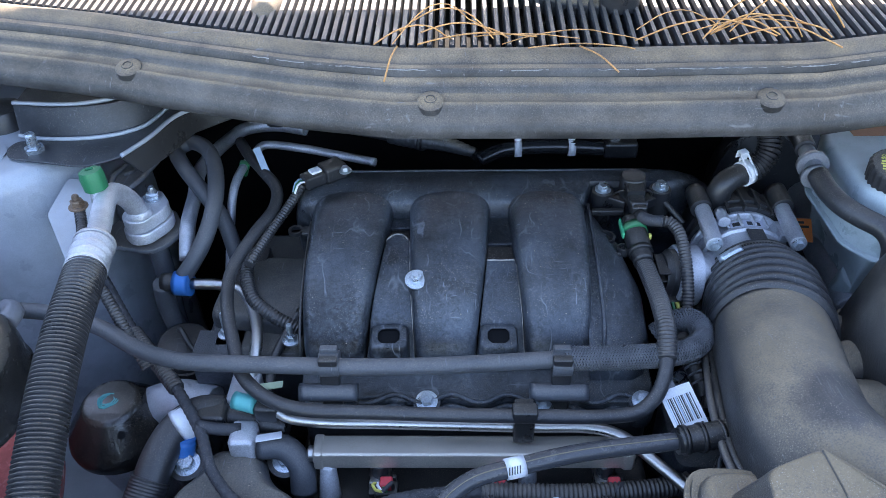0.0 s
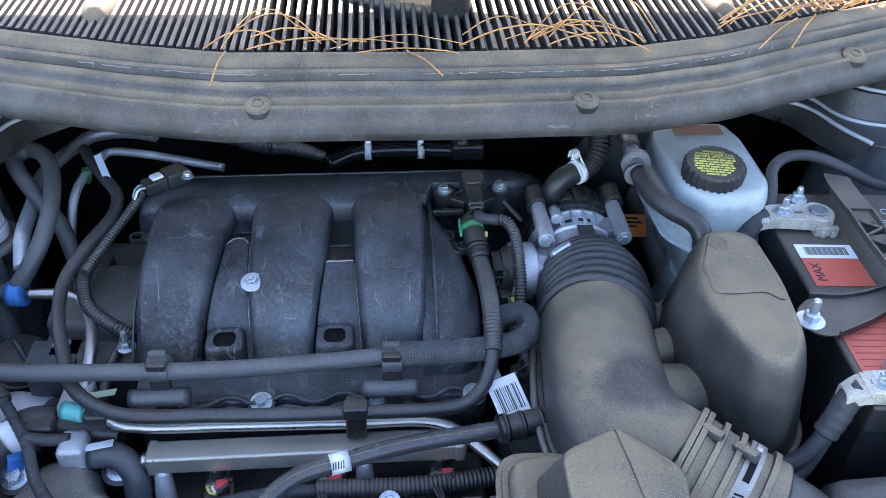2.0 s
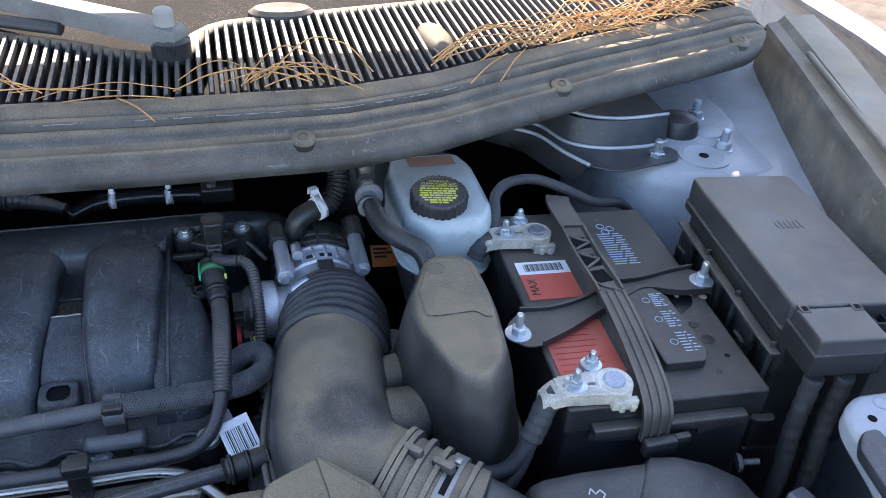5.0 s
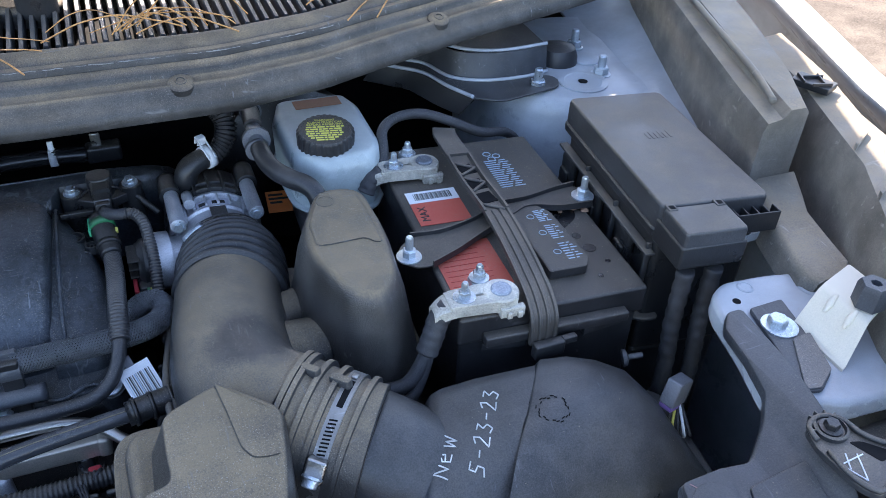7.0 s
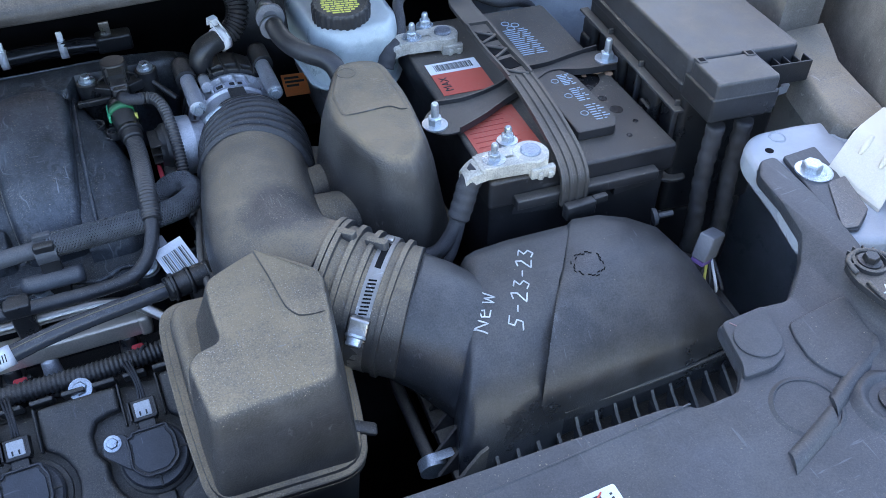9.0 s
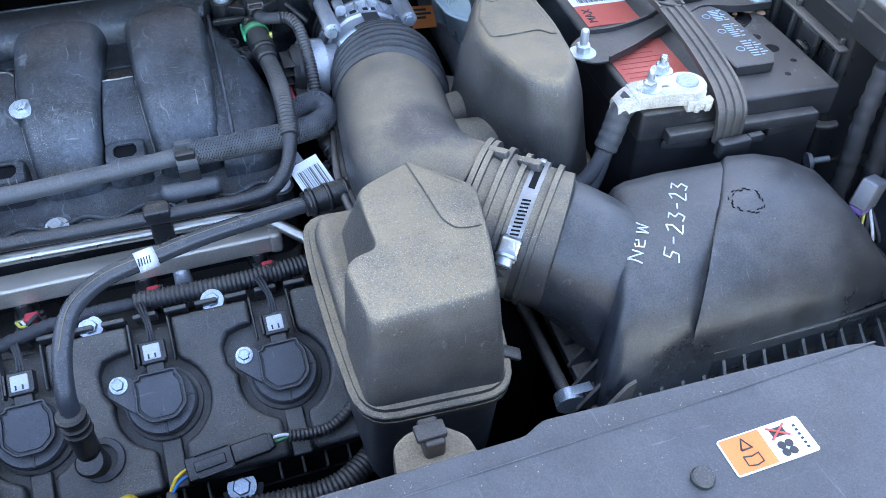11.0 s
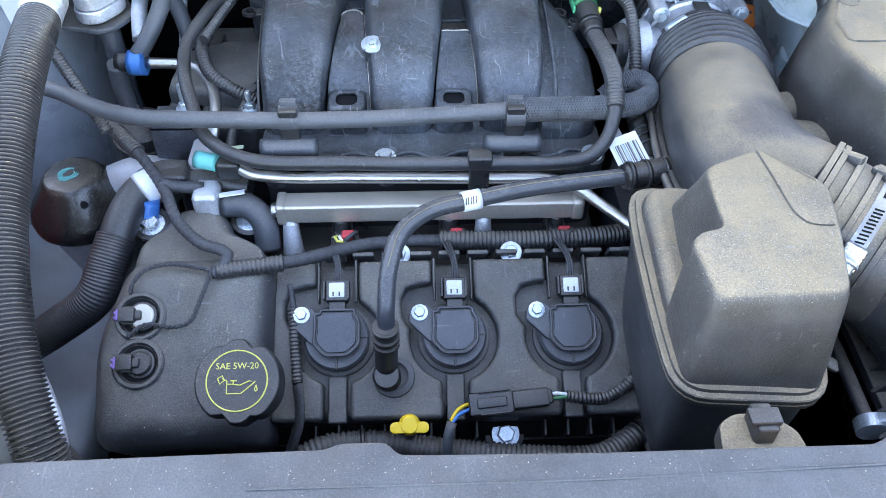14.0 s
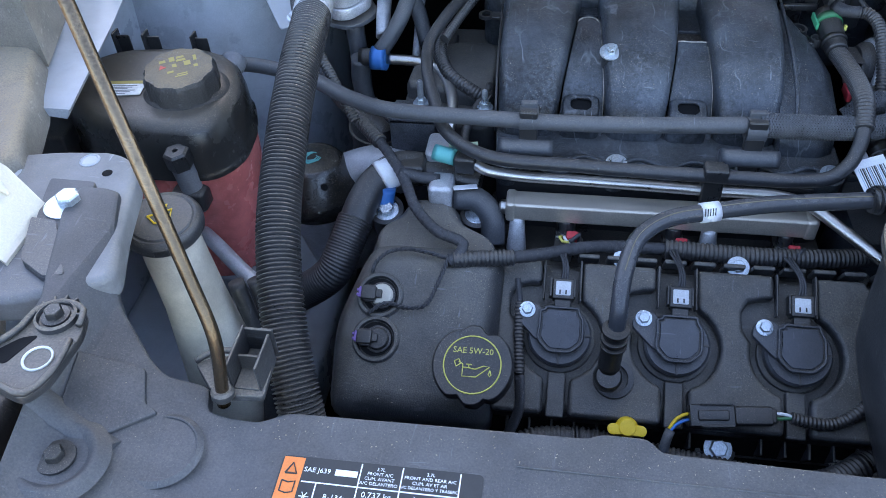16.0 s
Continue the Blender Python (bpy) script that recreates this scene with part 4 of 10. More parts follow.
# ---- fuel rail, injectors, lower intake ----
rail = thing("fuel_rail", "dusty satin steel fuel rail with injectors under it", "fuel rail")
part("rail_body", box(-0.130, 0.160, 0.101, 0.125, 0.018, 0.039, 0.003, 2), RAIL, rail)
part("end_cap", lathe([(0.0075, 0), (0.0075, 0.007), (0.005, 0.009), (0, 0.009)], m=aim((-0.134, 0.113, 0.026), (-1, 0, 0)), sides=20), STEEL, rail)
part("end_collar", box(-0.136, -0.126, 0.100, 0.126, 0.017, 0.040, 0.003, 2), RAIL, rail)
part("end_collar", box(0.150, 0.163, 0.100, 0.126, 0.016, 0.040, 0.004, 2), RAIL, rail)
for x in (-0.075, 0.031, 0.137):
    inj = part("injector", tube([(x, 0.110, 0.020), (x, 0.098, -0.03)], 0.008, sides=14), PLASTIC, rail, "black fuel injector")
    part("injector_clip", box(x - 0.010, x + 0.010, 0.094, 0.118, -0.001, 0.006, 0.001, 1), STEEL, inj)
    p = part("wire_plug", join(box(x - 0.004, x + 0.018, 0.082, 0.099, -0.012, 0.005, 0.002, 1), box(x - 0.010, x - 0.003, 0.084, 0.096, -0.008, 0.003, 0.001, 1), box(x - 0.002, x + 0.016, 0.098, 0.103, -0.008, 0.008, 0.001, 1)), PLASTIC, rail, "black injector plug")
    part("plug_clip", box(x + 0.001, x + 0.013, 0.086, 0.097, 0.004, 0.014, 0.0015, 1), RED, p, "red plug clip")
    for j, wm_ in enumerate((YELLOW_PRINT, WHITE_PRINT, GREEN)):
        part("wire", tube([(x - 0.001 + j * 0.003, 0.094, 0.004), (x - 0.006 + j * 0.004, 0.090, 0.012), (x - 0.003 + j * 0.005, 0.084, 0.010), (x + 0.004 + j * 0.002, 0.080, 0.013)], 0.0015, sides=6), wm_, p, ("yellow", "white", "green")[j] + " injector wire")
for x in (-0.124, 0.065):
    part("rail_foot", tube([(x, 0.108, 0.020), (x, 0.098, -0.02)], 0.009, widths=[0.8, 1.2]), ALUMINIUM, rail, "cast rail foot")
lower = solid("lower_intake", box(-0.16, 0.185, 0.075, 0.20, -0.085, -0.022, 0.008), PLASTIC, "black lower intake under the fuel rail", "intake")
solid("upper_flange", prism(rounded([(-0.150, 0.140), (0.180, 0.140), (0.190, 0.20), (0.185, 0.36), (-0.155, 0.36)], 0.015), -0.08, 0.048, 0.004, 2), PLASTIC, "black intake flange under the manifold", "flange")

# ---- intake manifold ----
man = thing("intake_manifold", "stained black plastic intake manifold with three runners", "intake manifold")
side = [(0.165, 0.050), (0.172, 0.056), (0.205, 0.060), (0.275, 0.080), (0.35, 0.090), (0.39, 0.090), (0.39, 0.03), (0.165, 0.03)]
part("body", loft([[(x, y, z) for y, z in side] for x in (-0.150, -0.1, -0.03, 0.03, 0.09, 0.132)], angle=30), PLASTIC, man, "dark body under the runners")


def runner(f0, f1, b0, b1, name="runner"):
    path = [(0.183, 0.060), (0.184, 0.080), (0.193, 0.100), (0.212, 0.121), (0.245, 0.136), (0.29, 0.1445), (0.335, 0.1465), (0.362, 0.1450), (0.380, 0.1420), (0.392, 0.1385)]
    smooth_path = [Vector((0, y, z)) for y, z in path]
    pts = spline(smooth_path, 0.012)
    rings = []
    for i, p in enumerate(pts):
        t = i / (len(pts) - 1)
        s = t * t * (3 - 2 * t)
        x0, x1 = f0 + (b0 - f0) * s, f1 + (b1 - f1) * s
        a = (pts[min(i + 1, len(pts) - 1)] - pts[max(i - 1, 0)]).normalized()
        nrm = Vector((0, -a.z, a.y))
        cx, h = (x0 + x1) / 2, (x1 - x0) / 2
        ring = []
        for u, w in ((-1, -0.035), (-1, -0.017), (-0.96, -0.0105), (-0.87, -0.0055), (-0.72, -0.0022), (-0.4, -0.0003), (0, 0.0006), (0.4, -0.0003), (0.72, -0.0022), (0.87, -0.0055), (0.96, -0.0105), (1, -0.017), (1, -0.035)):
            q = p + nrm * w
            ring.append((cx + u * h, q.y, q.z))
        rings.append(ring)
    part(name, loft(rings, angle=60), MANIFOLD, man, "broad arched intake runner")
    return [(r[1][1], r[1][0], r[11][0]) for r in rings]


def edge_at(edges, y, k):
    for a, b in zip(edges, edges[1:]):
        if y <= b[0]:
            s = max(0.0, (y - a[0]) / max(1e-5, b[0] - a[0]))
            return a[k] + (b[k] - a[k]) * s
    return edges[-1][k]


def valley(before, after, stop, round_end):
    """Sloping floor between two runners, with an oily pocket behind its end."""
    way_ = [p for p in spline([Vector((0, y, z)) for y, z in ((0.170, 0.050), (0.190, 0.062), (0.208, 0.082), (0.222, 0.1025), (0.250, 0.1180), (0.275, 0.1240), (0.305, 0.1270), (0.34, 0.1275))], 0.006) if p.y <= stop]
    rings = []
    for p in way_:
        l_, r_ = edge_at(before, p.y, 2) + 0.0013, edge_at(after, p.y, 1) - 0.0013
        m_, h = (l_ + r_) / 2, (r_ - l_) / 2
        tip = round_end * max(0.0, (p.y - stop + 0.03) / 0.03)
        rings.append([(m_ - h, p.y, p.z - 0.03), (m_ - h, p.y, p.z - 0.0008), (m_ - h * 0.94, p.y, p.z), (m_ - h * 0.6, p.y + tip * 0.7, p.z - 0.0003), (m_, p.y + tip, p.z - 0.0008), (m_ + h * 0.6, p.y + tip * 0.7, p.z - 0.0003), (m_ + h * 0.94, p.y, p.z), (m_ + h, p.y, p.z - 0.0008), (m_ + h, p.y, p.z - 0.03)])
    part("valley_floor", loft(rings, angle=50), MANIFOLD, man, "sloping floor between two runners")
    part("crusted_edge", tube([(q[0], q[1] - 0.0004, q[2] + 0.0002) for q in rings[-1][1:8]], 0.0009, sides=6), PALE_DIRT, man, "crust of dried dirt on the edge")
    part("crusted_edge", tube([(r[7][0] + 0.0006, r[7][1], r[7][2] - 0.0004) for r in rings[4::2]], 0.0006, sides=6, step=0.01), PALE_DIRT, man, "thin pale line of dirt in the joint")
    l0, l1, r0, r1 = edge_at(before, stop, 2), edge_at(before, 0.37, 2), edge_at(after, stop, 1), edge_at(after, 0.37, 1)
    for lift, cut, mat_ in ((0.1125, 0.0, VALLEY), (0.1165, 0.022, MANIFOLD)):
        part("valley_pocket", prism([(l0 - 0.001, stop - 0.012 + cut * 2.2), (r0 + 0.001, stop - 0.012 + cut * 2.2), (r1 + 0.002, 0.372), (l1 - 0.002, 0.372)], 0.095, lift, 0.002, 1), mat_, man, "oily dirt in the pocket")


ridge_a = runner(-0.152, -0.092, -0.161, -0.0715)
ridge_b = runner(-0.043, 0.017, -0.0545, 0.0365)
ridge_c = runner(0.066, 0.128, 0.0540, 0.139)
valley(ridge_a, ridge_b, 0.312, 0.012)
valley(ridge_b, ridge_c, 0.282, 0.0)
# plenum behind, and the side chamber
plen = []
for x, s in ((-0.186, 0.45), (-0.182, 0.72), (-0.174, 0.90), (-0.160, 0.98), (-0.13, 1.0), (0.0, 1.0), (0.134, 1.0), (0.141, 1.0), (0.149, 1.0), (0.215, 0.99), (0.250, 0.95), (0.272, 0.84), (0.288, 0.62), (0.294, 0.40)):
    prof = [(0.372, 0.030), (0.364, 0.110), (0.3655, 0.1330), (0.3720, 0.1405), (0.3860, 0.1425), (0.4100, 0.1420), (0.4235, 0.1405), (0.4255, 0.1385), (0.4400, 0.1335), (0.4540, 0.1230), (0.4620, 0.1060), (0.4640, 0.0600), (0.4600, 0.0300)]
    back = 0.034 * max(0.0, min(1.0, (x - 0.137) / 0.012))      # it recedes beside the sensor
    plen.append([(x, 0.412 + (y - 0.412) * (0.35 + 0.65 * s) + back * max(0.0, (0.43 - y) / 0.066), 0.086 + (z - 0.086) * s) for y, z in prof])
part("plenum", loft(plen, angle=50), MANIFOLD, man, "long stained plenum chamber")
part("plenum_seam", tube([(-0.165, 0.4255, 0.1385), (-0.1, 0.4262, 0.1402), (0.1, 0.4262, 0.1402), (0.21, 0.4258, 0.1398), (0.245, 0.423, 0.137)], 0.0014, sides=6), MANIFOLD, man, "raised weld seam")
sidec = []
for y, x1, z in ((0.170, 0.172, 0.070), (0.178, 0.180, 0.082), (0.21, 0.188, 0.100), (0.26, 0.188, 0.112), (0.31, 0.176, 0.120), (0.36, 0.158, 0.124), (0.385, 0.150, 0.122)):
    sidec.append([(0.126, y, 0.03), (0.126, y, z + 0.004), (0.140, y, z + 0.003), (x1 - 0.016, y, z), (x1 - 0.005, y, z - 0.008), (x1, y, z - 0.022), (x1, y, 0.03)])
part("side_chamber", loft(sidec, angle=50), MANIFOLD, man, "smooth side chamber")
part("weld_bead", tube([(0.139, 0.175, 0.082), (0.140, 0.20, 0.108), (0.141, 0.25, 0.122), (0.142, 0.31, 0.129), (0.143, 0.37, 0.131)], 0.0022, sides=6), MANIFOLD, man)
flange = rounded([(-0.150, 0.148), (-0.11, 0.144), (-0.08, 0.150), (-0.05, 0.144), (-0.02, 0.150), (0.02, 0.144), (0.05, 0.150), (0.09, 0.144), (0.17, 0.142), (0.186, 0.16), (0.186, 0.20), (-0.155, 0.20)], 0.012, 4)
part("base_flange", prism(flange, 0.050, 0.064, 0.003, 2), MANIFOLD, man, "scalloped base flange")
for x in (-0.068, 0.039):
    rings = [[(px, py, z + (py - 0.2) * 0.12) for px, py in ring_rr(x, 0.200, hx, hy, 0.008)] for hx, hy, z in ((0.0200, 0.0170, 0.055), (0.0192, 0.0158, 0.088), (0.0185, 0.0150, 0.0935), (0.0168, 0.0134, 0.0955))]
    for r, z in ((0.0122, 0.0960), (0.0114, 0.0956), (0.0110, 0.0945), (0.0140, 0.0925), (0.0140, 0.060)):
        ways = [(Vector(p) - Vector((x, 0.2, p[2]))).normalized() for p in rings[3]]
        rings.append([(x + d.x * r, 0.2 + d.y * r, z + d.y * r * 0.12) for d in ways])
    b = part("bolt_tunnel", loft(rings, angle=40), MANIFOLD, man, "square boss with an open bolt hole")
    # Dark disc just under the rim, painted shade of the deep hole
    part("hole_bottom", lathe([(0.0148, 0), (0.0148, 0.004), (0, 0.004)], m=Matrix.Translation((x, 0.2, 0.0885)), sides=20), DARK, b)
for lift, out, rad in ((0.0655, 0.0, 0.0026), (0.0560, -0.006, 0.0030)):
    wave = []
    for k in range(49):
        xw = -0.150 + 0.325 * k / 48
        wave.append((xw, 0.1455 + out + 0.0055 * math.sin((xw + 0.02) / 0.0535 * 2 * math.pi), lift))
    part("flange_bead", tube(wave, rad, sides=8), MANIFOLD, man, "scalloped sealing bead")
bolt((-0.0415, 0.2415, 0.131), (0, -0.3, 0.95), r=0.0066, head=0.008, washer=0.0112, stud=0.002, parent=man, name="manifold_bolt", label="pale zinc flange bolt", mat=ZINC)
part("bolt_post", lathe([(0.0090, -0.03), (0.0090, -0.001), (0.0080, 0.0005), (0, 0.0005)], m=aim((-0.0415, 0.2415, 0.130), (0, -0.3, 0.95)), sides=20), RUBBER, man, "black rubber grommet under the bolt")
for x, y in ((-0.138, 0.1425), (-0.030, 0.1425), (0.077, 0.1425), (0.172, 0.1425)):
    bolt((x, y, 0.0655), (0, -0.25, 0.97), r=0.0068, head=0.007, washer=0.0105, parent=man, name="flange_bolt", label="zinc flange bolt", mat=ZINC)
    part("flange_foot", lathe([(0.013, -0.03), (0.013, 0.0), (0, 0.0005)], m=aim((x, y, 0.0650), (0, -0.25, 0.97)), sides=18), MANIFOLD, man)
# ring bracket on the side
rb = part("ring_bracket", prism(rounded([(0.141, 0.352), (0.141, 0.318), (0.150, 0.302), (0.176, 0.302), (0.180, 0.312), (0.172, 0.318), (0.168, 0.328), (0.160, 0.338)], 0.004), 0.110, 0.1135, 0.001, 1), PLASTIC, man, "webbed black bracket")
for x, y, r in ((0.1585, 0.328, 0.0100), (0.1745, 0.3085, 0.0066)):
    part("bracket_ring", lathe([(r, -0.003), (r, 0.006), (r * 0.80, 0.006), (r * 0.80, 0.0005), (r * 0.45, 0.0005), (r * 0.45, 0.004), (r * 0.28, 0.004), (r * 0.28, 0.0), (0, 0.0)], m=Matrix.Translation((x, y, 0.113)), sides=20), PLASTIC, rb)
for a_, b_ in (((0.142, 0.350), (0.160, 0.336)), ((0.142, 0.316), (0.170, 0.300)), ((0.142, 0.332), (0.152, 0.329))):
    part("bracket_web", tube([(a_[0], a_[1], 0.1155), (b_[0], b_[1], 0.1155)], 0.0013, sides=6), PLASTIC, rb)
part("side_eyelet", join(lathe([(0.0085, 0), (0.0085, 0.004), (0.0055, 0.004), (0.0055, 0)], m=Matrix.Translation((-0.181, 0.352, 0.108)), sides=22), box(-0.174, -0.152, 0.345, 0.359, 0.1082, 0.1118, 0.001, 1)), PLASTIC, man, "moulded eyelet on the side")
# gap moulding down the outer runner
part("runner_lip", tube([(-0.1535, 0.186, 0.066), (-0.1545, 0.192, 0.088), (-0.1555, 0.215, 0.106), (-0.157, 0.25, 0.118), (-0.159, 0.30, 0.126), (-0.161, 0.345, 0.127)], 0.0016, sides=6), PLASTIC, man, "thin black moulding lip")
# ---- air intake: throttle, bellows, duct, filter box, resonators ----
throttle = thing("throttle_body", "cast aluminium throttle body bolted to the intake plenum", "throttle body")
TA = Vector((0.3075, 0.325, 0.084))      # middle of the throat
TW = Vector((-0.02, -0.97, 0.05)).normalized()
tm = aim(TA, TW)
part("housing", lathe([(0.030, -0.030), (0.047, -0.028), (0.0475, 0.002), (0.0500, 0.004), (0.0500, 0.0075), (0.0470, 0.009), (0.0465, 0.020), (0.0475, 0.024), (0.0475, 0.030), (0, 0.031)], m=tm, sides=44), ALUMINIUM, throttle)
part("arch_plate", lathe([(0.044, -0.022), (0.0525, -0.022), (0.0535, -0.019), (0.0535, -0.016), (0.0520, -0.0145), (0.044, -0.0145)], m=tm, sides=44), ALUMINIUM, throttle, "cast rim plate")
for dx in (-0.0425, 0.0430):
    for dz, back in ((0.047, 0.034), (-0.044, 0.020)):
        col = part("bolt_column", tube([TA + Vector((dx, back, dz + 0.003)), TA + Vector((dx, -0.014, dz)), TA + Vector((dx, -0.028, dz - 0.001))], 0.0088, sides=20, widths=[0.95, 1.0, 0.98]), ALUMINIUM, throttle, "cast bolt column")
        bolt(TA + Vector((dx, -0.0275, dz - 0.001)), TW, r=0.0052, head=0.005, washer=0.0075, parent=col, name="screw_head", mat=ZINC)
        part("column_web", box(min(0, dx * 0.35), max(0, dx * 0.35), -0.010, 0.016, -0.006, 0.004, 0.001, 1, m=Matrix.Translation(TA + Vector((dx * 0.72, 0, dz * 0.86)))), ALUMINIUM, throttle)
part("small_boss", tube([TA + Vector((-0.026, 0.024, 0.052)), TA + Vector((-0.0255, 0.004, 0.051))], 0.0062, sides=16), ALUMINIUM, throttle, "short cast boss")
for k in range(6):
    a = radians(52 + k * 15.5)
    part("casting_rib", box(-0.0013, 0.0013, 0.0, 0.019, 0.044, 0.0525, 0.0005, 1, m=Matrix.Translation(TA) @ Matrix.Rotation(-(a - math.pi / 2), 4, "Y")), ALUMINIUM, throttle)
plate = [[tuple(TA + Vector((r * math.cos(radians(a)), y, r * math.sin(radians(a))))) for r, y in ((0.0478, -0.001), (0.0484, -0.001), (0.0484, 0.012), (0.0478, 0.012))] for a in range(64, 113, 6)]
tl = part("part_label", loft(plate, angle=60), material("pale_data_label", (0.52, 0.53, 0.60), 0.5, bump=0), throttle, "pale grey data label")
for a, wdt in ((104, 5), (88, 3), (83, 2), (78, 4)):
    bar = [[tuple(TA + Vector((r * math.cos(radians(q)), y, r * math.sin(radians(q))))) for r, y in ((0.0484, 0.003), (0.0487, 0.003), (0.0487, 0.009), (0.0484, 0.009))] for q in (a - wdt, a, a + wdt)]
    part("label_print", loft(bar, angle=60), BLACK_PRINT, tl)
part("bellows_tongue", box(-0.009, 0.009, -0.034, -0.006, 0.0478, 0.0508, 0.001, 1, m=Matrix.Translation(TA) @ Matrix.Rotation(radians(4), 4, "Y")), RUBBER, throttle, "black rubber tongue")
# black port of the plenum behind it, ribbed, with its two stand-offs
part("plenum_port", lathe([(0.052, 0.0), (0.0555, 0.001), (0.0555, 0.007), (0.0525, 0.008), (0.0525, 0.013), (0.0560, 0.014), (0.0560, 0.022), (0.0535, 0.024), (0.0535, 0.05), (0.05, 0.052)], m=aim(TA + Vector((0, 0.022, 0.001)), -TW), sides=44), PLASTIC, throttle, "black ribbed plenum port")
for k in range(5):
    a = radians(56 + k * 17)
    part("port_rib", box(-0.0012, 0.0012, 0.022, 0.062, 0.050, 0.0600 - 0.0008 * abs(k - 2), 0.0005, 1, m=Matrix.Translation(TA) @ Matrix.Rotation(-(a - math.pi / 2), 4, "Y")), PLASTIC, throttle)
for dx in (-0.0435, 0.0445):
    part("stand_off", tube([TA + Vector((dx, 0.062, 0.052)), TA + Vector((dx, 0.030, 0.050))], 0.0115, sides=20), PLASTIC, throttle, "black plastic stand-off")
MA = Vector((-1, -0.06, 0.10)).normalized()
part("motor_cover", lathe([(0.0250, -0.012), (0.0250, 0.003), (0.0325, 0.004), (0.0325, 0.026), (0.0310, 0.028), (0, 0.029)], m=aim((0.2540, 0.298, 0.088), MA), sides=44), ALUMINIUM, throttle, "round cast motor cover")
part("sensor_cover", lathe([(0.0275, 0), (0.0270, 0.006), (0.0235, 0.009), (0.0225, 0.012), (0, 0.0125)], m=aim((0.2265, 0.2965, 0.091), MA), sides=36), PLASTIC, throttle, "black sensor cover")
for k in range(3):
    part("cover_rib", box(-0.002, 0.010, -0.021 + k * 0.001, 0.012, 0.016 - k * 0.011, 0.0175 - k * 0.011, 0.0004, 1, m=Matrix.Translation((0.2085, 0.295, 0.093))), PLASTIC, throttle)
part("wire_plug", box(0.213, 0.229, 0.262, 0.292, 0.055, 0.083, 0.003, 1), PLASTIC, throttle, "black plug of the throttle motor")
part("red_lock", box(0.2075, 0.2125, 0.262, 0.286, 0.070, 0.080, 0.001, 1), RED, throttle, "red plug lock")
part("yellow_tab", tube([(0.226, 0.262, 0.082), (0.228, 0.252, 0.076), (0.229, 0.240, 0.066)], 0.0022, sides=8), YELLOW_PRINT, throttle, "yellow plug wire")
part("green_wire", tube([(0.222, 0.262, 0.082), (0.223, 0.250, 0.076), (0.224, 0.238, 0.066)], 0.0016, sides=8), GREEN, throttle, "green plug wire")
part("drain_elbow", tube([(0.262, 0.300, 0.052), (0.258, 0.272, 0.050), (0.262, 0.250, 0.048)], 0.010, sides=16, ribs=0.0008, pitch=0.008), RUBBER_GREY, throttle, "grey rubber elbow")
DUCT = material("dusty_intake_duct_plastic", (0.042, 0.042, 0.043), 0.40, dust=1.05, dust_colour=(0.255, 0.200, 0.132), specks=0.8, scuffs=0.5, grain=0.18, bump=0.45, stain=0.2)
DUCT_RUBBED = material("rubbed_intake_duct_plastic", (0.042, 0.042, 0.043), 0.40, dust=1.05, dust_colour=(0.255, 0.200, 0.132), specks=0.8, scuffs=0.5, grain=0.18, bump=0.45, stain=0.2, wipe=(0.300, 0.056, 0.166, 0.052))
intake = thing("intake_duct", "dusty black plastic air intake duct with ribbed bellows", "intake duct")
bell = [(0.3115, 0.302, 0.085), (0.3115, 0.285, 0.086), (0.310, 0.25, 0.090), (0.304, 0.212, 0.096), (0.298, 0.190, 0.099)]


def bellows(points, radius, depth, count, sides=44):
    """A hose of rounded rings with narrow grooves between them."""
    run = spline(points, 0.0008)
    n = count * 9
    pts = [run[round(k * (len(run) - 1) / n)] for k in range(n + 1)]
    rings = []
    side = Vector((1, 0, 0))
    for k, p in enumerate(pts):
        d = (pts[min(k + 1, n)] - pts[max(k - 1, 0)]).normalized()
        side = (side - d * side.dot(d)).normalized()
        up = d.cross(side)
        r = radius * (0.84 + 0.18 * min(1.0, k / n * 2.5)) - depth * (1.0, 0.42, 0.12, 0.0, 0.0, 0.0, 0.12, 0.42, 1.0)[k % 9]
        rings.append([p + (side * math.cos(a) + up * math.sin(a)) * r for a in (2 * math.pi * j / sides for j in range(sides))])
    return loft(rings, angle=70)


part("bellows", bellows(bell, 0.0590, 0.0085, 8), RUBBER, intake, "ribbed rubber bellows")
clampm = aim((0.3115, 0.2895, 0.0855), TW)
hc = part("hose_clamp", lathe([(0.0500, -0.005), (0.0512, -0.005), (0.0512, 0.005), (0.0500, 0.005)], m=clampm, sides=48), STEEL, intake, "slotted steel hose clamp")
for k in range(13):
    part("clamp_slot", box(-0.0002, 0.0004, -0.0007, 0.0007, -0.0032, 0.0032, 0, m=Matrix.Translation((0.3115, 0.2895, 0.0855)) @ Matrix.Rotation(radians(10 - k * 3.4), 4, "Y") @ Matrix.Translation((0, 0, 0.0513)) @ Matrix.Rotation(radians(90), 4, "Y") @ Matrix.Rotation(radians(90), 4, "X")), DARK, hc, "dark worm-thread slot")
part("clamp_screw", tube([(0.269, 0.284, 0.118), (0.290, 0.286, 0.1335)], 0.0062, sides=14, widths=[1.0, 1.0, 0.75]), ZINC, intake, "clamp worm screw")
part("screw_house", box(-0.010, 0.012, -0.0065, 0.0065, -0.007, 0.002, 0.001, 1, m=pose(0.2795, 0.285, 0.1255, 0, -38, 0)), STEEL, intake, "pressed screw housing")
body = [(0.298, 0.195, 0.099), (0.291, 0.150, 0.106), (0.284, 0.10, 0.112), (0.283, 0.06, 0.113), (0.294, 0.025, 0.112), (0.316, 0.000, 0.109)]
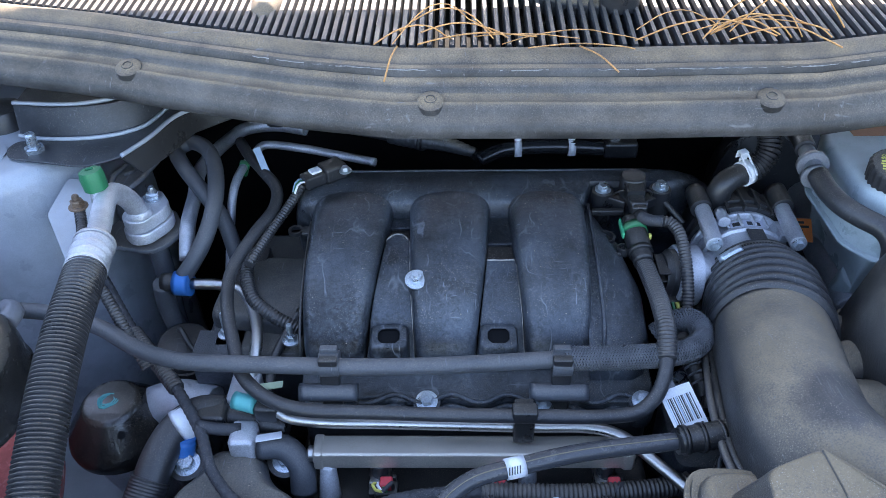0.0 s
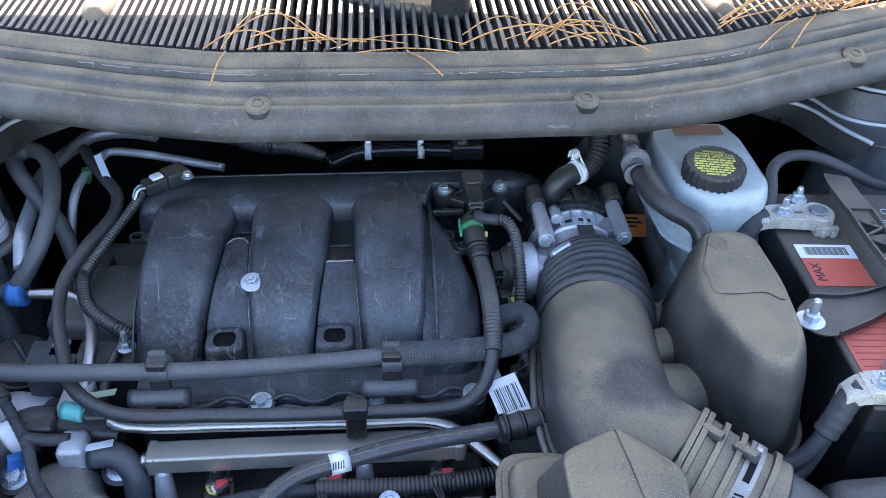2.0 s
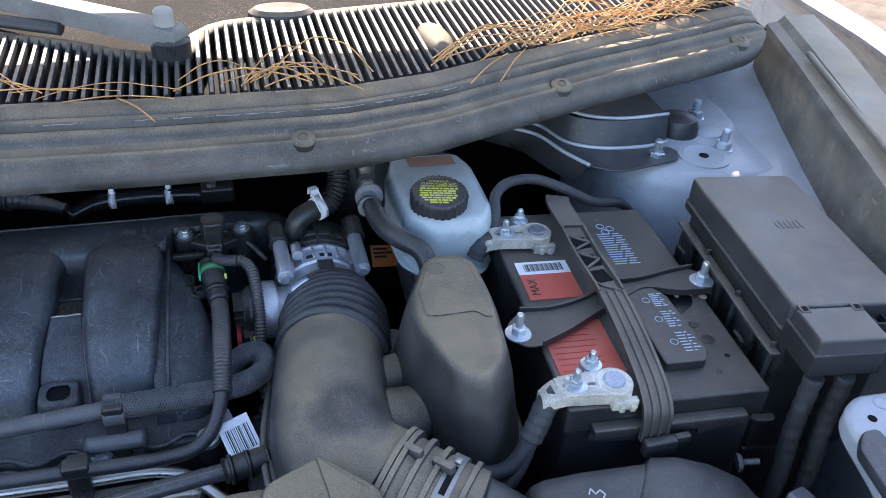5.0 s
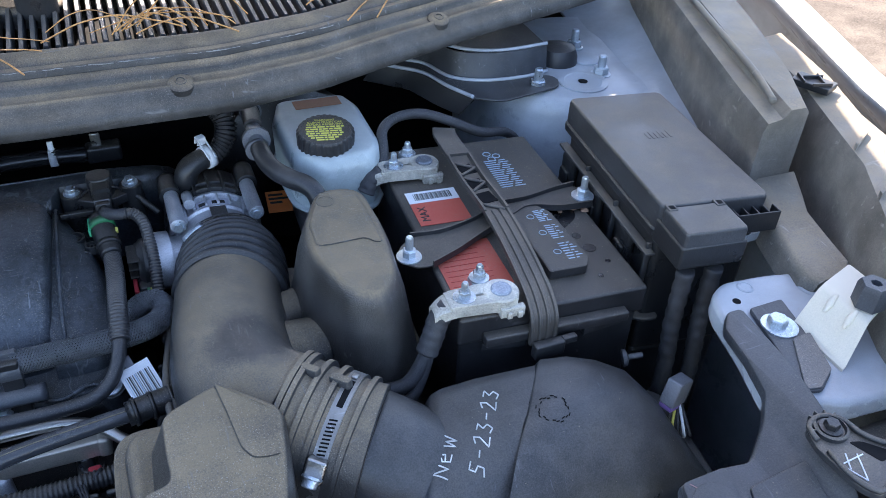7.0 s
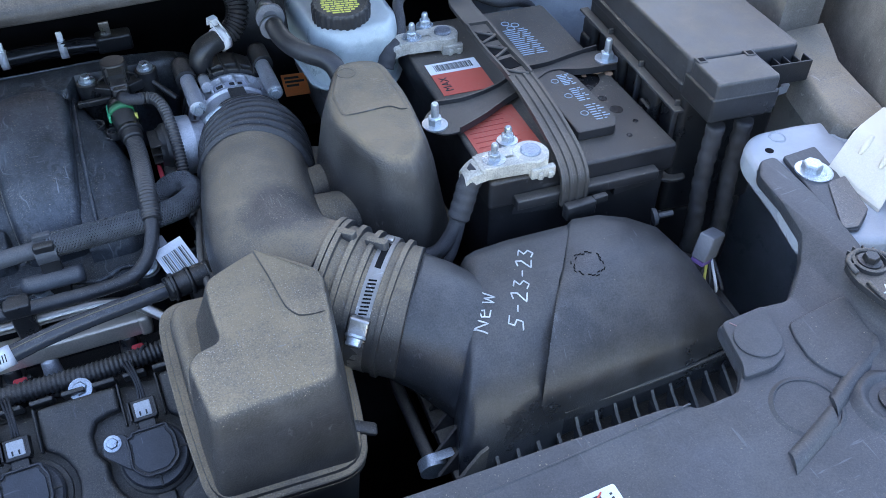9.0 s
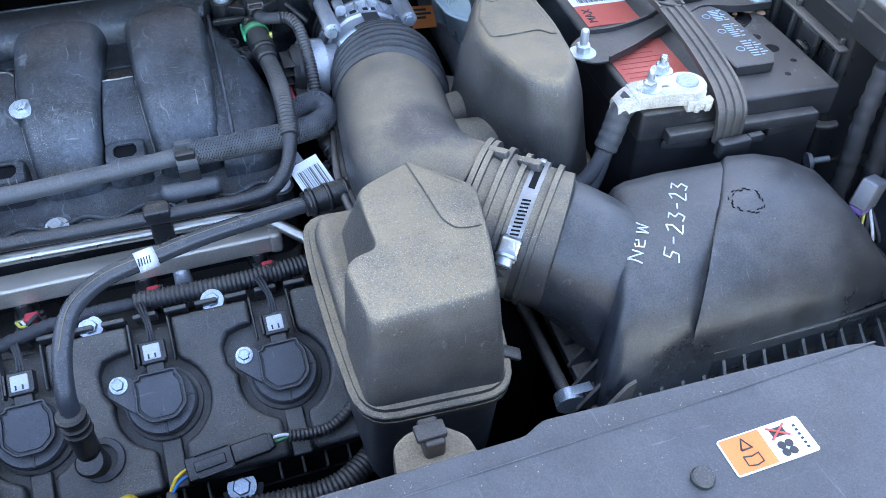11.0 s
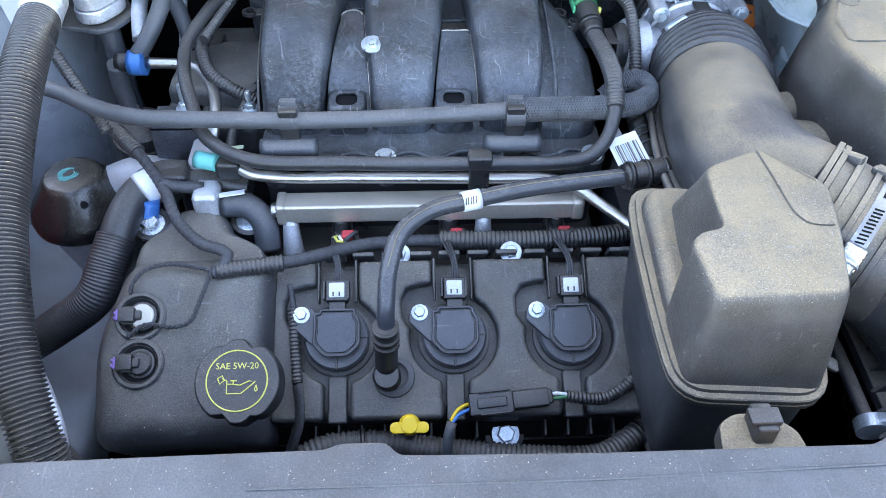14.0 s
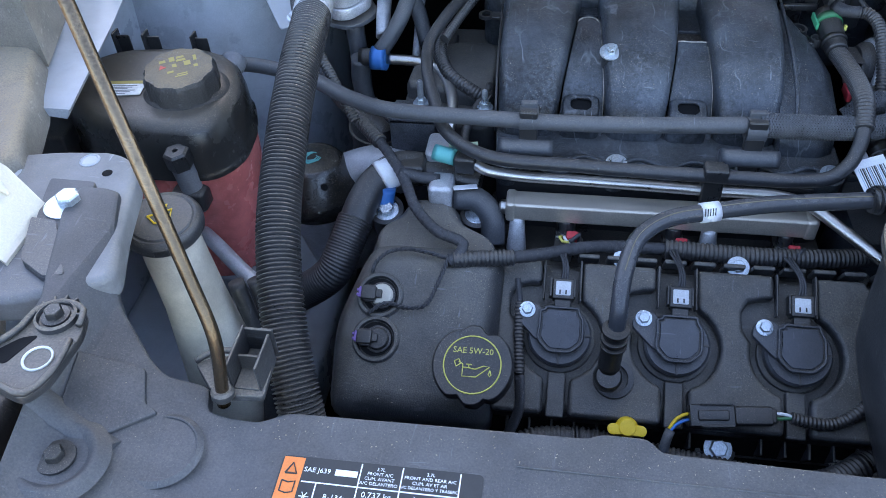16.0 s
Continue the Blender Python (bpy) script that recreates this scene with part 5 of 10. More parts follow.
part("duct_body", tube(body, 0.0555, sides=40, widths=[0.99, 0.99, 0.98, 1.0, 1.04, 1.08]), DUCT_RUBBED, intake, "smooth dusty duct elbow")
seam = [(0.243, 0.185, 0.086), (0.236, 0.15, 0.090), (0.229, 0.10, 0.095), (0.229, 0.05, 0.095), (0.243, 0.005, 0.090)]
part("mould_seam", tube(seam, 0.0042, sides=8), PLASTIC, intake, "raised moulding seam")
part("mould_seam", tube([(x - 0.0068, y, z - 0.0015) for x, y, z in seam], 0.0036, sides=8), PLASTIC_DUSTY, intake, "raised moulding seam")
part("seam_tab", box(-0.004, 0.004, -0.012, 0.012, -0.01, 0.02, 0.002, 1, m=pose(0.240, 0.185, 0.085, 0, 25, 0)), DUCT, intake)
part("branch_stub", tube([(0.325, 0.145, 0.10), (0.368, 0.160, 0.095)], 0.024, sides=20), DUCT, intake, "side stub to the resonator")
part("branch_stub", tube([(0.325, 0.098, 0.10), (0.372, 0.105, 0.09)], 0.030, sides=20), DUCT, intake, "side stub to the resonator")
coupler = [(0.316, 0.000, 0.109), (0.336, -0.018, 0.106), (0.356, -0.033, 0.102), (0.374, -0.045, 0.099)]
part("coupler", tube(coupler, 0.060, sides=40, widths=[1.0, 0.97, 0.97, 0.97]), DUCT, intake, "ribbed coupler sleeve")
for p, q, r in ((0.0, 1.0, 0.0645), (0.07, 1.0, 0.0640), (0.25, 1.0, 0.0625), (0.44, 1.0, 0.062), (0.80, 1.0, 0.0615)):
    a, b = Vector((0.314, 0.002, 0.1095)), Vector((0.374, -0.045, 0.099))
    c = a.lerp(b, p)
    part("coupler_ring", lathe([(r - 0.004, -0.003), (r, -0.0022), (r, 0.0022), (r - 0.004, 0.003)], m=aim(c, b - a), sides=44), DUCT, intake, "raised coupler ring")
ca, cb = Vector((0.314, 0.002, 0.1095)), Vector((0.374, -0.045, 0.099))
c = ca.lerp(cb, 0.60)
cd = (cb - ca).normalized()
cu_ = Vector((-0.617, -0.787, 0))
cu_ = (cu_ - cd * cu_.dot(cd)).normalized()
cw_ = cu_.cross(cd)
cw_ = cw_ if cw_.z > 0 else -cw_


def on_band(deg, r, along=0.0):
    """A pose on the coupler's skin: x along it, z out of it."""
    out = cu_ * math.cos(radians(deg)) + cw_ * math.sin(radians(deg))
    m3 = Matrix((cd, out.cross(cd), out)).transposed()
    return Matrix.Translation(c + out * r + cd * along) @ m3.to_4x4()


band = part("band_clamp", lathe([(0.0590, -0.0062), (0.0602, -0.0062), (0.0602, 0.0062), (0.0590, 0.0062)], m=aim(c, cb - ca), sides=56), BAND_STEEL, intake, "dusty steel band clamp with screw")
for k in range(10):
    part("clamp_slot", box(-0.0034, 0.0034, -0.0007, 0.0007, -0.0003, 0.0003, 0, m=on_band(38 + k * 3.0, 0.0603) @ Matrix.Rotation(radians(12), 4, "Z")), DARK, band, "dark worm-thread slot")
slot = [on_band(76 + k * 3.0, 0.0604) for k in range(11)]
part("long_slot", loft([[tuple(q @ Vector(p)) for p in ((-0.0026, 0, -0.0004), (0.0026, 0, -0.0004), (0.0026, 0, 0.0002), (-0.0026, 0, 0.0002))] for q in slot], angle=60), DARK, band, "long slot in the band")
part("slot_rivet", box(-0.0028, 0.0028, -0.004, 0.004, 0.0, 0.003, 0.001, 1, m=on_band(112, 0.0602)), STEEL, band)
part("screw_house", box(-0.0085, 0.0085, -0.010, 0.010, -0.001, 0.0075, 0.002, 2, m=on_band(27, 0.0602)), STEEL, intake, "pressed screw housing")
screw = part("clamp_screw", lathe([(0.0085, 0), (0.0088, 0.002), (0.0064, 0.003), (0.0064, 0.0085), (0.0052, 0.0095), (0, 0.0095)], m=on_band(24, 0.0675) @ Matrix.Rotation(radians(60), 4, "X"), sides=24), ZINC, intake, "slotted clamp screw head")
part("screw_slot", box(-0.0062, 0.0062, -0.0009, 0.0009, 0.0093, 0.0098, 0, m=on_band(24, 0.0675) @ Matrix.Rotation(radians(60), 4, "X") @ Matrix.Rotation(radians(35), 4, "Z")), DARK, screw, "dark screw slot")
for s in (0.34, 0.70):
    part("clip_lug", box(-0.004, 0.004, -0.010, 0.010, 0.058, 0.068, 0.0015, 1, m=aim(Vector((0.314, 0.002, 0.1095)).lerp(Vector((0.374, -0.045, 0.099)), s), (0, 0.2, 1)) @ Matrix.Rotation(radians(38), 4, "Z") @ Matrix.Translation((0, 0, -0.0))), DUCT, intake)

# filter box
AIRBOX = material("airbox_plastic", (0.028, 0.031, 0.037), 0.31, dust=0.36, dust_colour=(0.215, 0.188, 0.148), specks=0.12, scuffs=0.5, grain=0.22, stain=0.45)
fbox = thing("air_filter_box", "black plastic air filter box with grey marker writing", "air filter box")
neck = [(0.362, -0.037, 0.101), (0.392, -0.058, 0.086), (0.430, -0.080, 0.052)]
part("neck", tube(neck, 0.055, sides=40, widths=[1.0, 1.05, 1.10]), AIRBOX, fbox, "wide intake neck")


def air_ring(x, y0, y1, zt, z0, yt0, yt1):
    """A cross-section of the lid: foot and sloping sides up to a rounded crown."""
    h = zt - z0
    pts = [(y0, z0), (y0 + 0.003, z0 + h * 0.30), (y0 + 0.010, z0 + h * 0.52), (y0 + (yt0 - y0) * 0.55, z0 + h * 0.72), (yt0 - 0.006, zt - h * 0.13), (yt0 + 0.012, zt - h * 0.055), (yt0 + 0.034, zt - h * 0.015), (yt1 - 0.020, zt), (yt1 - 0.006, zt - h * 0.04), (yt1 + 0.002, zt - h * 0.14), (y1, z0)]
    shear = 0.70 * max(0.0, min(1.0, (0.67 - x) / 0.125)) - 0.34 * max(0.0, min(1.0, (0.53 - x) / 0.08))
    return [(x + shear * (y + 0.02), y, z) for y, z in pts]


lid_rings = [air_ring(0.420, -0.160, -0.012, 0.060, 0.012, -0.140, -0.034), air_ring(0.4255, -0.162, -0.008, 0.098, 0.012, -0.134, -0.024), air_ring(0.4305, -0.165, -0.005, 0.119, 0.012, -0.126, -0.018), air_ring(0.4365, -0.166, -0.004, 0.1270, 0.012, -0.120, -0.015), air_ring(0.446, -0.166, -0.004, 0.1300, 0.012, -0.117, -0.014), air_ring(0.478, -0.166, -0.004, 0.1315, 0.012, -0.114, -0.014), air_ring(0.556, -0.166, -0.004, 0.1315, 0.012, -0.108, -0.018)]
lid_a = part("lid_front", loft(lid_rings, angle=60), AIRBOX, fbox, "plain lid section beside the neck")
lid_rings = [air_ring(0.540, -0.160, 0.0, 0.1295, 0.046, -0.120, -0.017), air_ring(0.545, -0.162, 0.0, 0.1335, 0.044, -0.113, -0.015), air_ring(0.572, -0.163, 0.0, 0.1345, 0.042, -0.104, -0.020), air_ring(0.60, -0.162, -0.004, 0.1310, 0.040, -0.102, -0.030), air_ring(0.628, -0.160, -0.010, 0.119, 0.038, -0.112, -0.042), air_ring(0.65, -0.156, -0.02, 0.094, 0.035, -0.120, -0.06), air_ring(0.668, -0.150, -0.03, 0.057, 0.030, -0.130, -0.07), air_ring(0.676, -0.148, -0.036, 0.032, 0.026, -0.140, -0.08)]
lid_b = part("lid_rear", loft(lid_rings, angle=60), AIRBOX, fbox, "swollen lid section")
part("lid_skirt", prism(rounded([(0.405, -0.158), (0.675, -0.152), (0.690, -0.04), (0.655, 0.0), (0.45, 0.0)], 0.012), 0.008, 0.050, 0.004, 2), AIRBOX, fbox, "flat lid skirt")
part("lower_tray", prism(rounded([(0.385, -0.186), (0.69, -0.186), (0.70, -0.03), (0.66, 0.015), (0.44, 0.012), (0.425, -0.02)], 0.012), -0.13, 0.010, 0.003, 2), PLASTIC, fbox, "lower tray of the filter box")
for k in range(15):
    x = 0.40 + k * 0.0195
    part("tray_rib", prism([(-0.186, -0.02), (-0.168, -0.02), (-0.160, 0.040 - 0.0006 * k), (-0.166, 0.028), (-0.186, 0.012)], x, x + 0.003, 0, m=Matrix(((0, 0, 1, 0), (1, 0, 0, 0), (0, 1, 0, 0), (0, 0, 0, 1)))), AIRBOX, fbox)
part("tray_flange", prism(rounded([(0.366, -0.184), (0.376, -0.002), (0.445, 0.0), (0.445, -0.184)], 0.006), -0.002, 0.009, 0.002, 2), PLASTIC_DUSTY, fbox, "dusty side flange of the lower tray")
for k in range(8):
    y = -0.172 + k * 0.0215
    xl = 0.424 + 0.28 * (y + 0.02)
    part("flange_rib", prism([(xl - 0.032, 0.008), (xl + 0.004, 0.008), (xl + 0.008, 0.060), (xl + 0.001, 0.056)], y, y + 0.003, 0, m=Matrix(((1, 0, 0, 0), (0, 0, 1, 0), (0, 1, 0, 0), (0, 0, 0, 1)))), PLASTIC_DUSTY, fbox)
rod = part("clip_rod", tube([(0.359, -0.004, 0.006), (0.358, -0.07, 0.004), (0.356, -0.140, 0.002)], 0.0058, sides=12), PLASTIC_DUSTY, fbox, "dusty hinge rod of the filter box")
for x, y, z in ((0.3585, -0.008, 0.008), (0.356, -0.136, 0.004)):
    clip = part("spring_clip", lathe([(0.0115, -0.0055), (0.0126, -0.0055), (0.0126, 0.0055), (0.0115, 0.0055)], m=aim((x, y, z), (0.12, 1, 0.1)), sides=28), ZINC, fbox, "bright steel spring clip")
    part("clip_tongue", box(0.0, 0.019, -0.0045, 0.0045, 0.0115, 0.0125, 0.0004, 1, m=Matrix.Translation((x, y, z))), ZINC, clip)
part("lid_bead", tube([(0.446, -0.1575, 0.060), (0.452, -0.1590, 0.054), (0.50, -0.1600, 0.051), (0.58, -0.1600, 0.049), (0.655, -0.1555, 0.046)], 0.0022, sides=8), AIRBOX, fbox, "moulded bead of the lid")
# marker writing on the sloping lid
strokes = {
    "N": [[(0, 0), (0.001, 0.010), (0.006, 0.001), (0.008, 0.011)]], "e": [[(0, 0.004), (0.005, 0.005), (0.004, 0.008), (0.0, 0.006), (0.001, 0.001), (0.006, 0.001)]],
    "w": [[(0, 0.009), (0.002, 0.0), (0.004, 0.007), (0.006, 0.0), (0.009, 0.011)]], "5": [[(0.006, 0.010), (0.001, 0.010), (0.001, 0.006), (0.005, 0.005), (0.005, 0.001), (0, 0)]],
    "-": [[(0, 0.005), (0.005, 0.0055)]], "2": [[(0, 0.009), (0.004, 0.011), (0.005, 0.007), (0, 0), (0.007, 0.0005)]], "3": [[(0, 0.010), (0.005, 0.010), (0.002, 0.006), (0.006, 0.004), (0.004, 0.0), (0, 0.001)]],
}


def scribble(text, x, y, k, m, surface, parent):
    for ch in text:
        for s in strokes.get(ch, ()):
            pts = []
            way = []
            for p0, p1 in zip(s, s[1:]):
                way += [(p0[0] + (p1[0] - p0[0]) * f / 4, p0[1] + (p1[1] - p0[1]) * f / 4) for f in range(4)]
            for px_, py_ in way + [s[-1]]:
                q = m @ Vector((x + px_ * k, y + py_ * k, 0))
                pts.append((q.x, q.y, drop_on((lid_a, lid_b), q.x, q.y)))
            part("marker_stroke", tube(pts, 0.0007, sides=5, step=0.003, flat=1.0, smooth=False), GREY_MARK, parent, "grey marker writing")
        x += (0.010 if ch != "-" else 0.009) * k


wm = Matrix.Translation((0.4155, -0.110, 0)) @ Matrix.Rotation(radians(55), 4, "Z")
scribble("New", 0, 0, 1.3, wm, None, fbox)
wm = Matrix.Translation((0.4450, -0.1155, 0)) @ Matrix.Rotation(radians(57), 4, "Z")
scribble("5-23-23", 0, 0, 1.28, wm, None, fbox)

# faint rough ring where a sticker was
for k in range(26):
    if k % 7 == 3:
        continue
    a = 2 * math.pi * k / 26
    r = 0.0125 + 0.0014 * (k % 3)
    p0, p1 = [(0.5255 + r * math.cos(a + d), -0.080 + r * 0.9 * math.sin(a + d)) for d in (-0.10, 0.12)]
    part("glue_mark", tube([(*p, drop_on((lid_a, lid_b), *p)) for p in (p0, p1)], 0.0005, sides=5), DARK, fbox, "ragged dark glue mark")

# resonator beside the valve cover
DUSTED = material("heavily_dusted_plastic", (0.054, 0.051, 0.048), 0.38, dust=1.15, dust_colour=(0.262, 0.200, 0.125), grain=0.2, specks=1.0, scuffs=0.6, bump=0.6, stain=0.35)
res = thing("intake_resonator", "dust-covered black plastic resonator box beside the valve cover", "resonator")
top_line = [(0.214, -0.014), (0.262, 0.006), (0.306, -0.034), (0.298, -0.085), (0.286, -0.137), (0.192, -0.139), (0.186, -0.083), (0.2135, -0.079), (0.2125, -0.05)]
low_line = [(0.196, 0.006), (0.264, 0.014), (0.311, -0.028), (0.304, -0.083), (0.293, -0.147), (0.183, -0.151), (0.180, -0.094), (0.194, -0.078), (0.192, -0.045)]


def seam_z(x, y):
    return 0.110 + 0.20 * y - 0.16 * (x - 0.177)


rings = []
for h, t, g in ((-0.1, 0.0, 0.0), (0.3, 0.35, 0.0), (0.62, 0.70, 0.0), (0.80, 0.90, 0.0), (0.91, 0.97, 0.02), (0.965, 1.0, 0.05), (0.99, 1.0, 0.09), (1.0, 1.0, 0.15)):
    line = [((1 - t) * a[0] + t * b[0], (1 - t) * a[1] + t * b[1]) for a, b in zip(low_line, top_line)]
    line = [(x + (0.245 - x) * g * 0.8, y + (-0.07 - y) * g * 0.7) for x, y in line]
    rings.append([(x, y, seam_z(x, y) * (1 - h) + (0.1690 + (y + 0.07) * 0.10) * h) for x, y in rounded(line, 0.011, 4)])
part("upper_shell", loft(rings, angle=60), DUSTED, res, "dust-covered upper shell")
ledge = rounded([(0.181, 0.018), (0.236, 0.024), (0.250, -0.03), (0.245, -0.110), (0.182, -0.108)], 0.022, 5)
part("ledge", loft([[(x, y, seam_z(x, y) + z) for x, y in offset(ledge, d)] for d, z in ((0, -0.01), (0, 0.008), (-0.002, 0.014), (-0.006, 0.019), (-0.012, 0.0215))], angle=60), DUSTED, res, "dusty rounded ledge of the shell")
rimline = rounded([(0.178, 0.024), (0.238, 0.029), (0.288, 0.006), (0.312, -0.028), (0.3055, -0.085), (0.2945, -0.150), (0.180, -0.154), (0.1755, -0.09), (0.1745, -0.02)], 0.024, 5)
TIP = Matrix(((1, 0, 0, 0), (0, 1, 0, 0), (-0.16, 0.20, 1, 0.110 + 0.16 * 0.177), (0, 0, 0, 1)))
part("seam_flange", flange_band(rimline, ((-0.004, -0.009), (0.0022, -0.009), (0.003, -0.008), (0.003, -0.0045), (0.0012, -0.004), (0.0012, -0.0022), (0.0036, -0.002), (0.0040, -0.001), (0.0040, 0.0022), (0.0032, 0.003), (-0.0005, 0.0032), (-0.001, 0.006), (-0.006, 0.0064)), m=TIP), DUSTED, res, "grooved seam flange between the shells")
part("lower_shell", loft([[(x * k + 0.235 * (1 - k), y * k - 0.06 * (1 - k), z) for x, y in rimline] for k, z in ((0.78, -0.13), (0.86, -0.115), (0.90, -0.09), (0.97, -0.008))], angle=55, m=TIP), PLASTIC_DUSTY, res, "black lower shell")
step_pts = [(0.2575, 0.000), (0.262, -0.03), (0.266, -0.064), (0.2725, -0.0755), (0.283, -0.078), (0.294, -0.078)]
part("step_plate", loft([[(x, y, z + 0.169 + (y + 0.07) * 0.10 - max(0.0, (x - 0.292)) * 0.8) for x, y in rounded([(p[0] + dx, p[1]) for p in step_pts] + [(0.2985 - g, -0.062), (0.299 - g, -0.036), (0.262, 0.0005 - g)], 0.004, 3)] for dx, z, g in ((0.0, -0.006, 0.0), (0.0002, 0.0002, 0.002), (0.0012, 0.0013, 0.004))], angle=50), DUSTED, res, "shallow step across the top")
solid("resonator_bracket", box(-0.012, 0.010, -0.006, 0.006, -0.003, 0.003, 0.002, 1, m=pose(0.304, -0.120, 0.068, 0, 25, -15)), PLASTIC, "black plastic support tab of the resonator", "bracket")

# resonator beside the battery
res2 = thing("side_resonator", "dusty dark plastic resonator box between duct and battery", "resonator")
top_line = [(0.404, 0.236), (0.452, 0.226), (0.452, 0.15), (0.440, 0.070), (0.412, 0.036), (0.385, 0.052), (0.366, 0.12), (0.370, 0.165)]
low_line = [(0.392, 0.262), (0.462, 0.252), (0.474, 0.15), (0.466, 0.070), (0.428, 0.030), (0.388, 0.042), (0.358, 0.12), (0.352, 0.185)]
rings = []
for t, z, g in ((0.0, 0.070, 0.0), (0.35, 0.115, 0.0), (0.68, 0.158, 0.0), (0.88, 0.178, 0.02), (0.97, 0.187, 0.07), (1.0, 0.1915, 0.15), (1.0, 0.193, 0.26)):
    line = [((1 - t) * a[0] + t * b[0], (1 - t) * a[1] + t * b[1]) for a, b in zip(low_line, top_line)]
    line = [(x + (0.412 - x) * g, y + (0.14 - y) * g * 0.6) for x, y in line]
    rings.append([(x, y, z) for x, y in rounded(line, 0.02, 5)])
part("upper_shell", loft(rings, angle=60), DUSTED, res2, "dusty upper shell")
rim2 = rounded(low_line, 0.02, 5)
part("seam_flange", flange_band(rim2, ((-0.004, 0.060), (0.002, 0.060), (0.003, 0.062), (0.003, 0.0655), (0.001, 0.066), (0.001, 0.068), (0.0036, 0.0685), (0.004, 0.070), (0.004, 0.073), (0.003, 0.074), (-0.001, 0.0745), (-0.003, 0.077))), DUSTED, res2, "grooved seam flange")
part("lower_shell", loft([[(0.412 + (x - 0.412) * k, 0.14 + (y - 0.14) * k, z) for x, y in rim2] for k, z in ((0.85, -0.05), (0.97, 0.0), (1.0, 0.064))], angle=55), PLASTIC, res2, "black lower shell")
part("step_plate", loft([[(x, y, z) for x, y in rounded([(0.376 + g, 0.168), (0.404, 0.224 - g), (0.444 - g, 0.216 - g), (0.444 - g, 0.150), (0.443 - g, 0.118), (0.432, 0.119), (0.425, 0.129), (0.39, 0.128), (0.374 + g, 0.130)], 0.006, 3)] for z, g in ((0.186, 0.0), (0.1936, 0.004), (0.1946, 0.007))], angle=50), DUSTED, res2, "shallow step across the top")
part("moulded_ring", tube([(0.405 + 0.009 * math.cos(2 * math.pi * k / 24), 0.20 + 0.009 * math.sin(2 * math.pi * k / 24), 0.1947) for k in range(25)], 0.0006, sides=6, smooth=False, caps=False), DUSTED, res2, "moulded date ring")
part("side_lobe", loft([[(x, y, z) for x, y in ring_rr(0.362, 0.205, h, h * 1.5, 0.012)] for h, z in ((0.022, 0.02), (0.022, 0.085), (0.018, 0.095), (0.012, 0.098))], angle=55), PLASTIC_DUSTY, res2, "dark side lobe")

# ---- brake fluid reservoir ----
brk = thing("brake_fluid_reservoir", "translucent white brake fluid reservoir with black cap", "reservoir")
rings = []
for z, g in ((0.06, -0.030), (0.09, -0.024), (0.118, -0.014), (0.130, -0.002), (0.180, 0.0), (0.193, -0.005), (0.198, -0.014)):
    rings.append([(x, y, z) for x, y in rounded([(0.397 - g, 0.302), (0.420, 0.270 - g), (0.482, 0.272 - g), (0.503 + g, 0.304), (0.506 + g, 0.40), (0.490, 0.438 + g), (0.410, 0.440 + g), (0.394 - g, 0.40)], 0.011)])
part("tank", loft(rings, angle=60), TANK_WHITE, brk)
cm2 = aim((0.438, 0.313, 0.196), (-0.02, -0.10, 1))
part("cap", lathe([(0.031, 0), (0.0315, 0.016), (0.029, 0.0195), (0.027, 0.0195), (0.0265, 0.0188), (0, 0.0188)], m=cm2, sides=108, lobes=27, lobe=0.035), CAP_BLACK, brk, "black ribbed screw cap")
for i, words in enumerate(("WARNING", "CLEAN FILLER CAP", "BEFORE REMOVING")):
    lettering(words, 0.0047, cm2 @ Matrix.Translation((0, 0.0190 - i * 0.0045, 0.0190)), YELLOW_PRINT, "cap_print", brk, "yellow-green printed warning", thick=0.0001)
for i, w in enumerate((0.042, 0.044, 0.042, 0.044, 0.040, 0.034, 0.022)):
    y = 0.0055 - i * 0.0042
    x, k = -w / 2, i
    while x < w / 2 - 0.003:
        ln = min((0.006, 0.0042, 0.0085, 0.003)[k % 4], w / 2 - x)
        part("cap_print", box(x, x + ln, y - 0.0012, y + 0.0012, 0.0189, 0.0191, 0, m=cm2), YELLOW_PRINT, brk, "yellow-green printed warning")
        x, k = x + ln + 0.0011, k + 1
part("tank_label", box(0.425, 0.482, 0.398, 0.420, 0.1985, 0.1990, 0, m=None), material("brown_label", (0.34, 0.16, 0.09), 0.6, bump=0), brk, "brown printed label")
part("tank_seam", prism(rounded([(0.393, 0.301), (0.418, 0.266), (0.484, 0.268), (0.507, 0.303), (0.510, 0.40), (0.492, 0.442), (0.408, 0.444), (0.390, 0.40)], 0.012), 0.126, 0.130, 0.001, 1), TANK_WHITE, brk)
part("outlet_neck", tube([(0.44, 0.32, 0.07), (0.43, 0.36, -0.05)], 0.02), TANK_WHITE, brk)
solid("brake_booster", lathe([(0.10, 0), (0.115, 0.03), (0.115, 0.06), (0.02, 0.09), (0, 0.09)], m=aim((0.45, 0.60, 0.03), (0, -1, 0.1)), sides=36), PLASTIC, "black round brake booster on the firewall", "brake booster")
solid("master_cylinder", tube([(0.45, 0.52, 0.04), (0.44, 0.30, 0.03)], 0.026, sides=18), ALUMINIUM, "cast aluminium brake master cylinder under the reservoir", "cylinder")
tag = solid("warning_tag", box(-0.016, 0.016, -0.0006, 0.0006, -0.014, 0.014, 0, m=pose(0.394, 0.390, 0.079, -48, 8, 6)), ORANGE_PRINT, "orange paper service tag wired to the brake line", "tag")
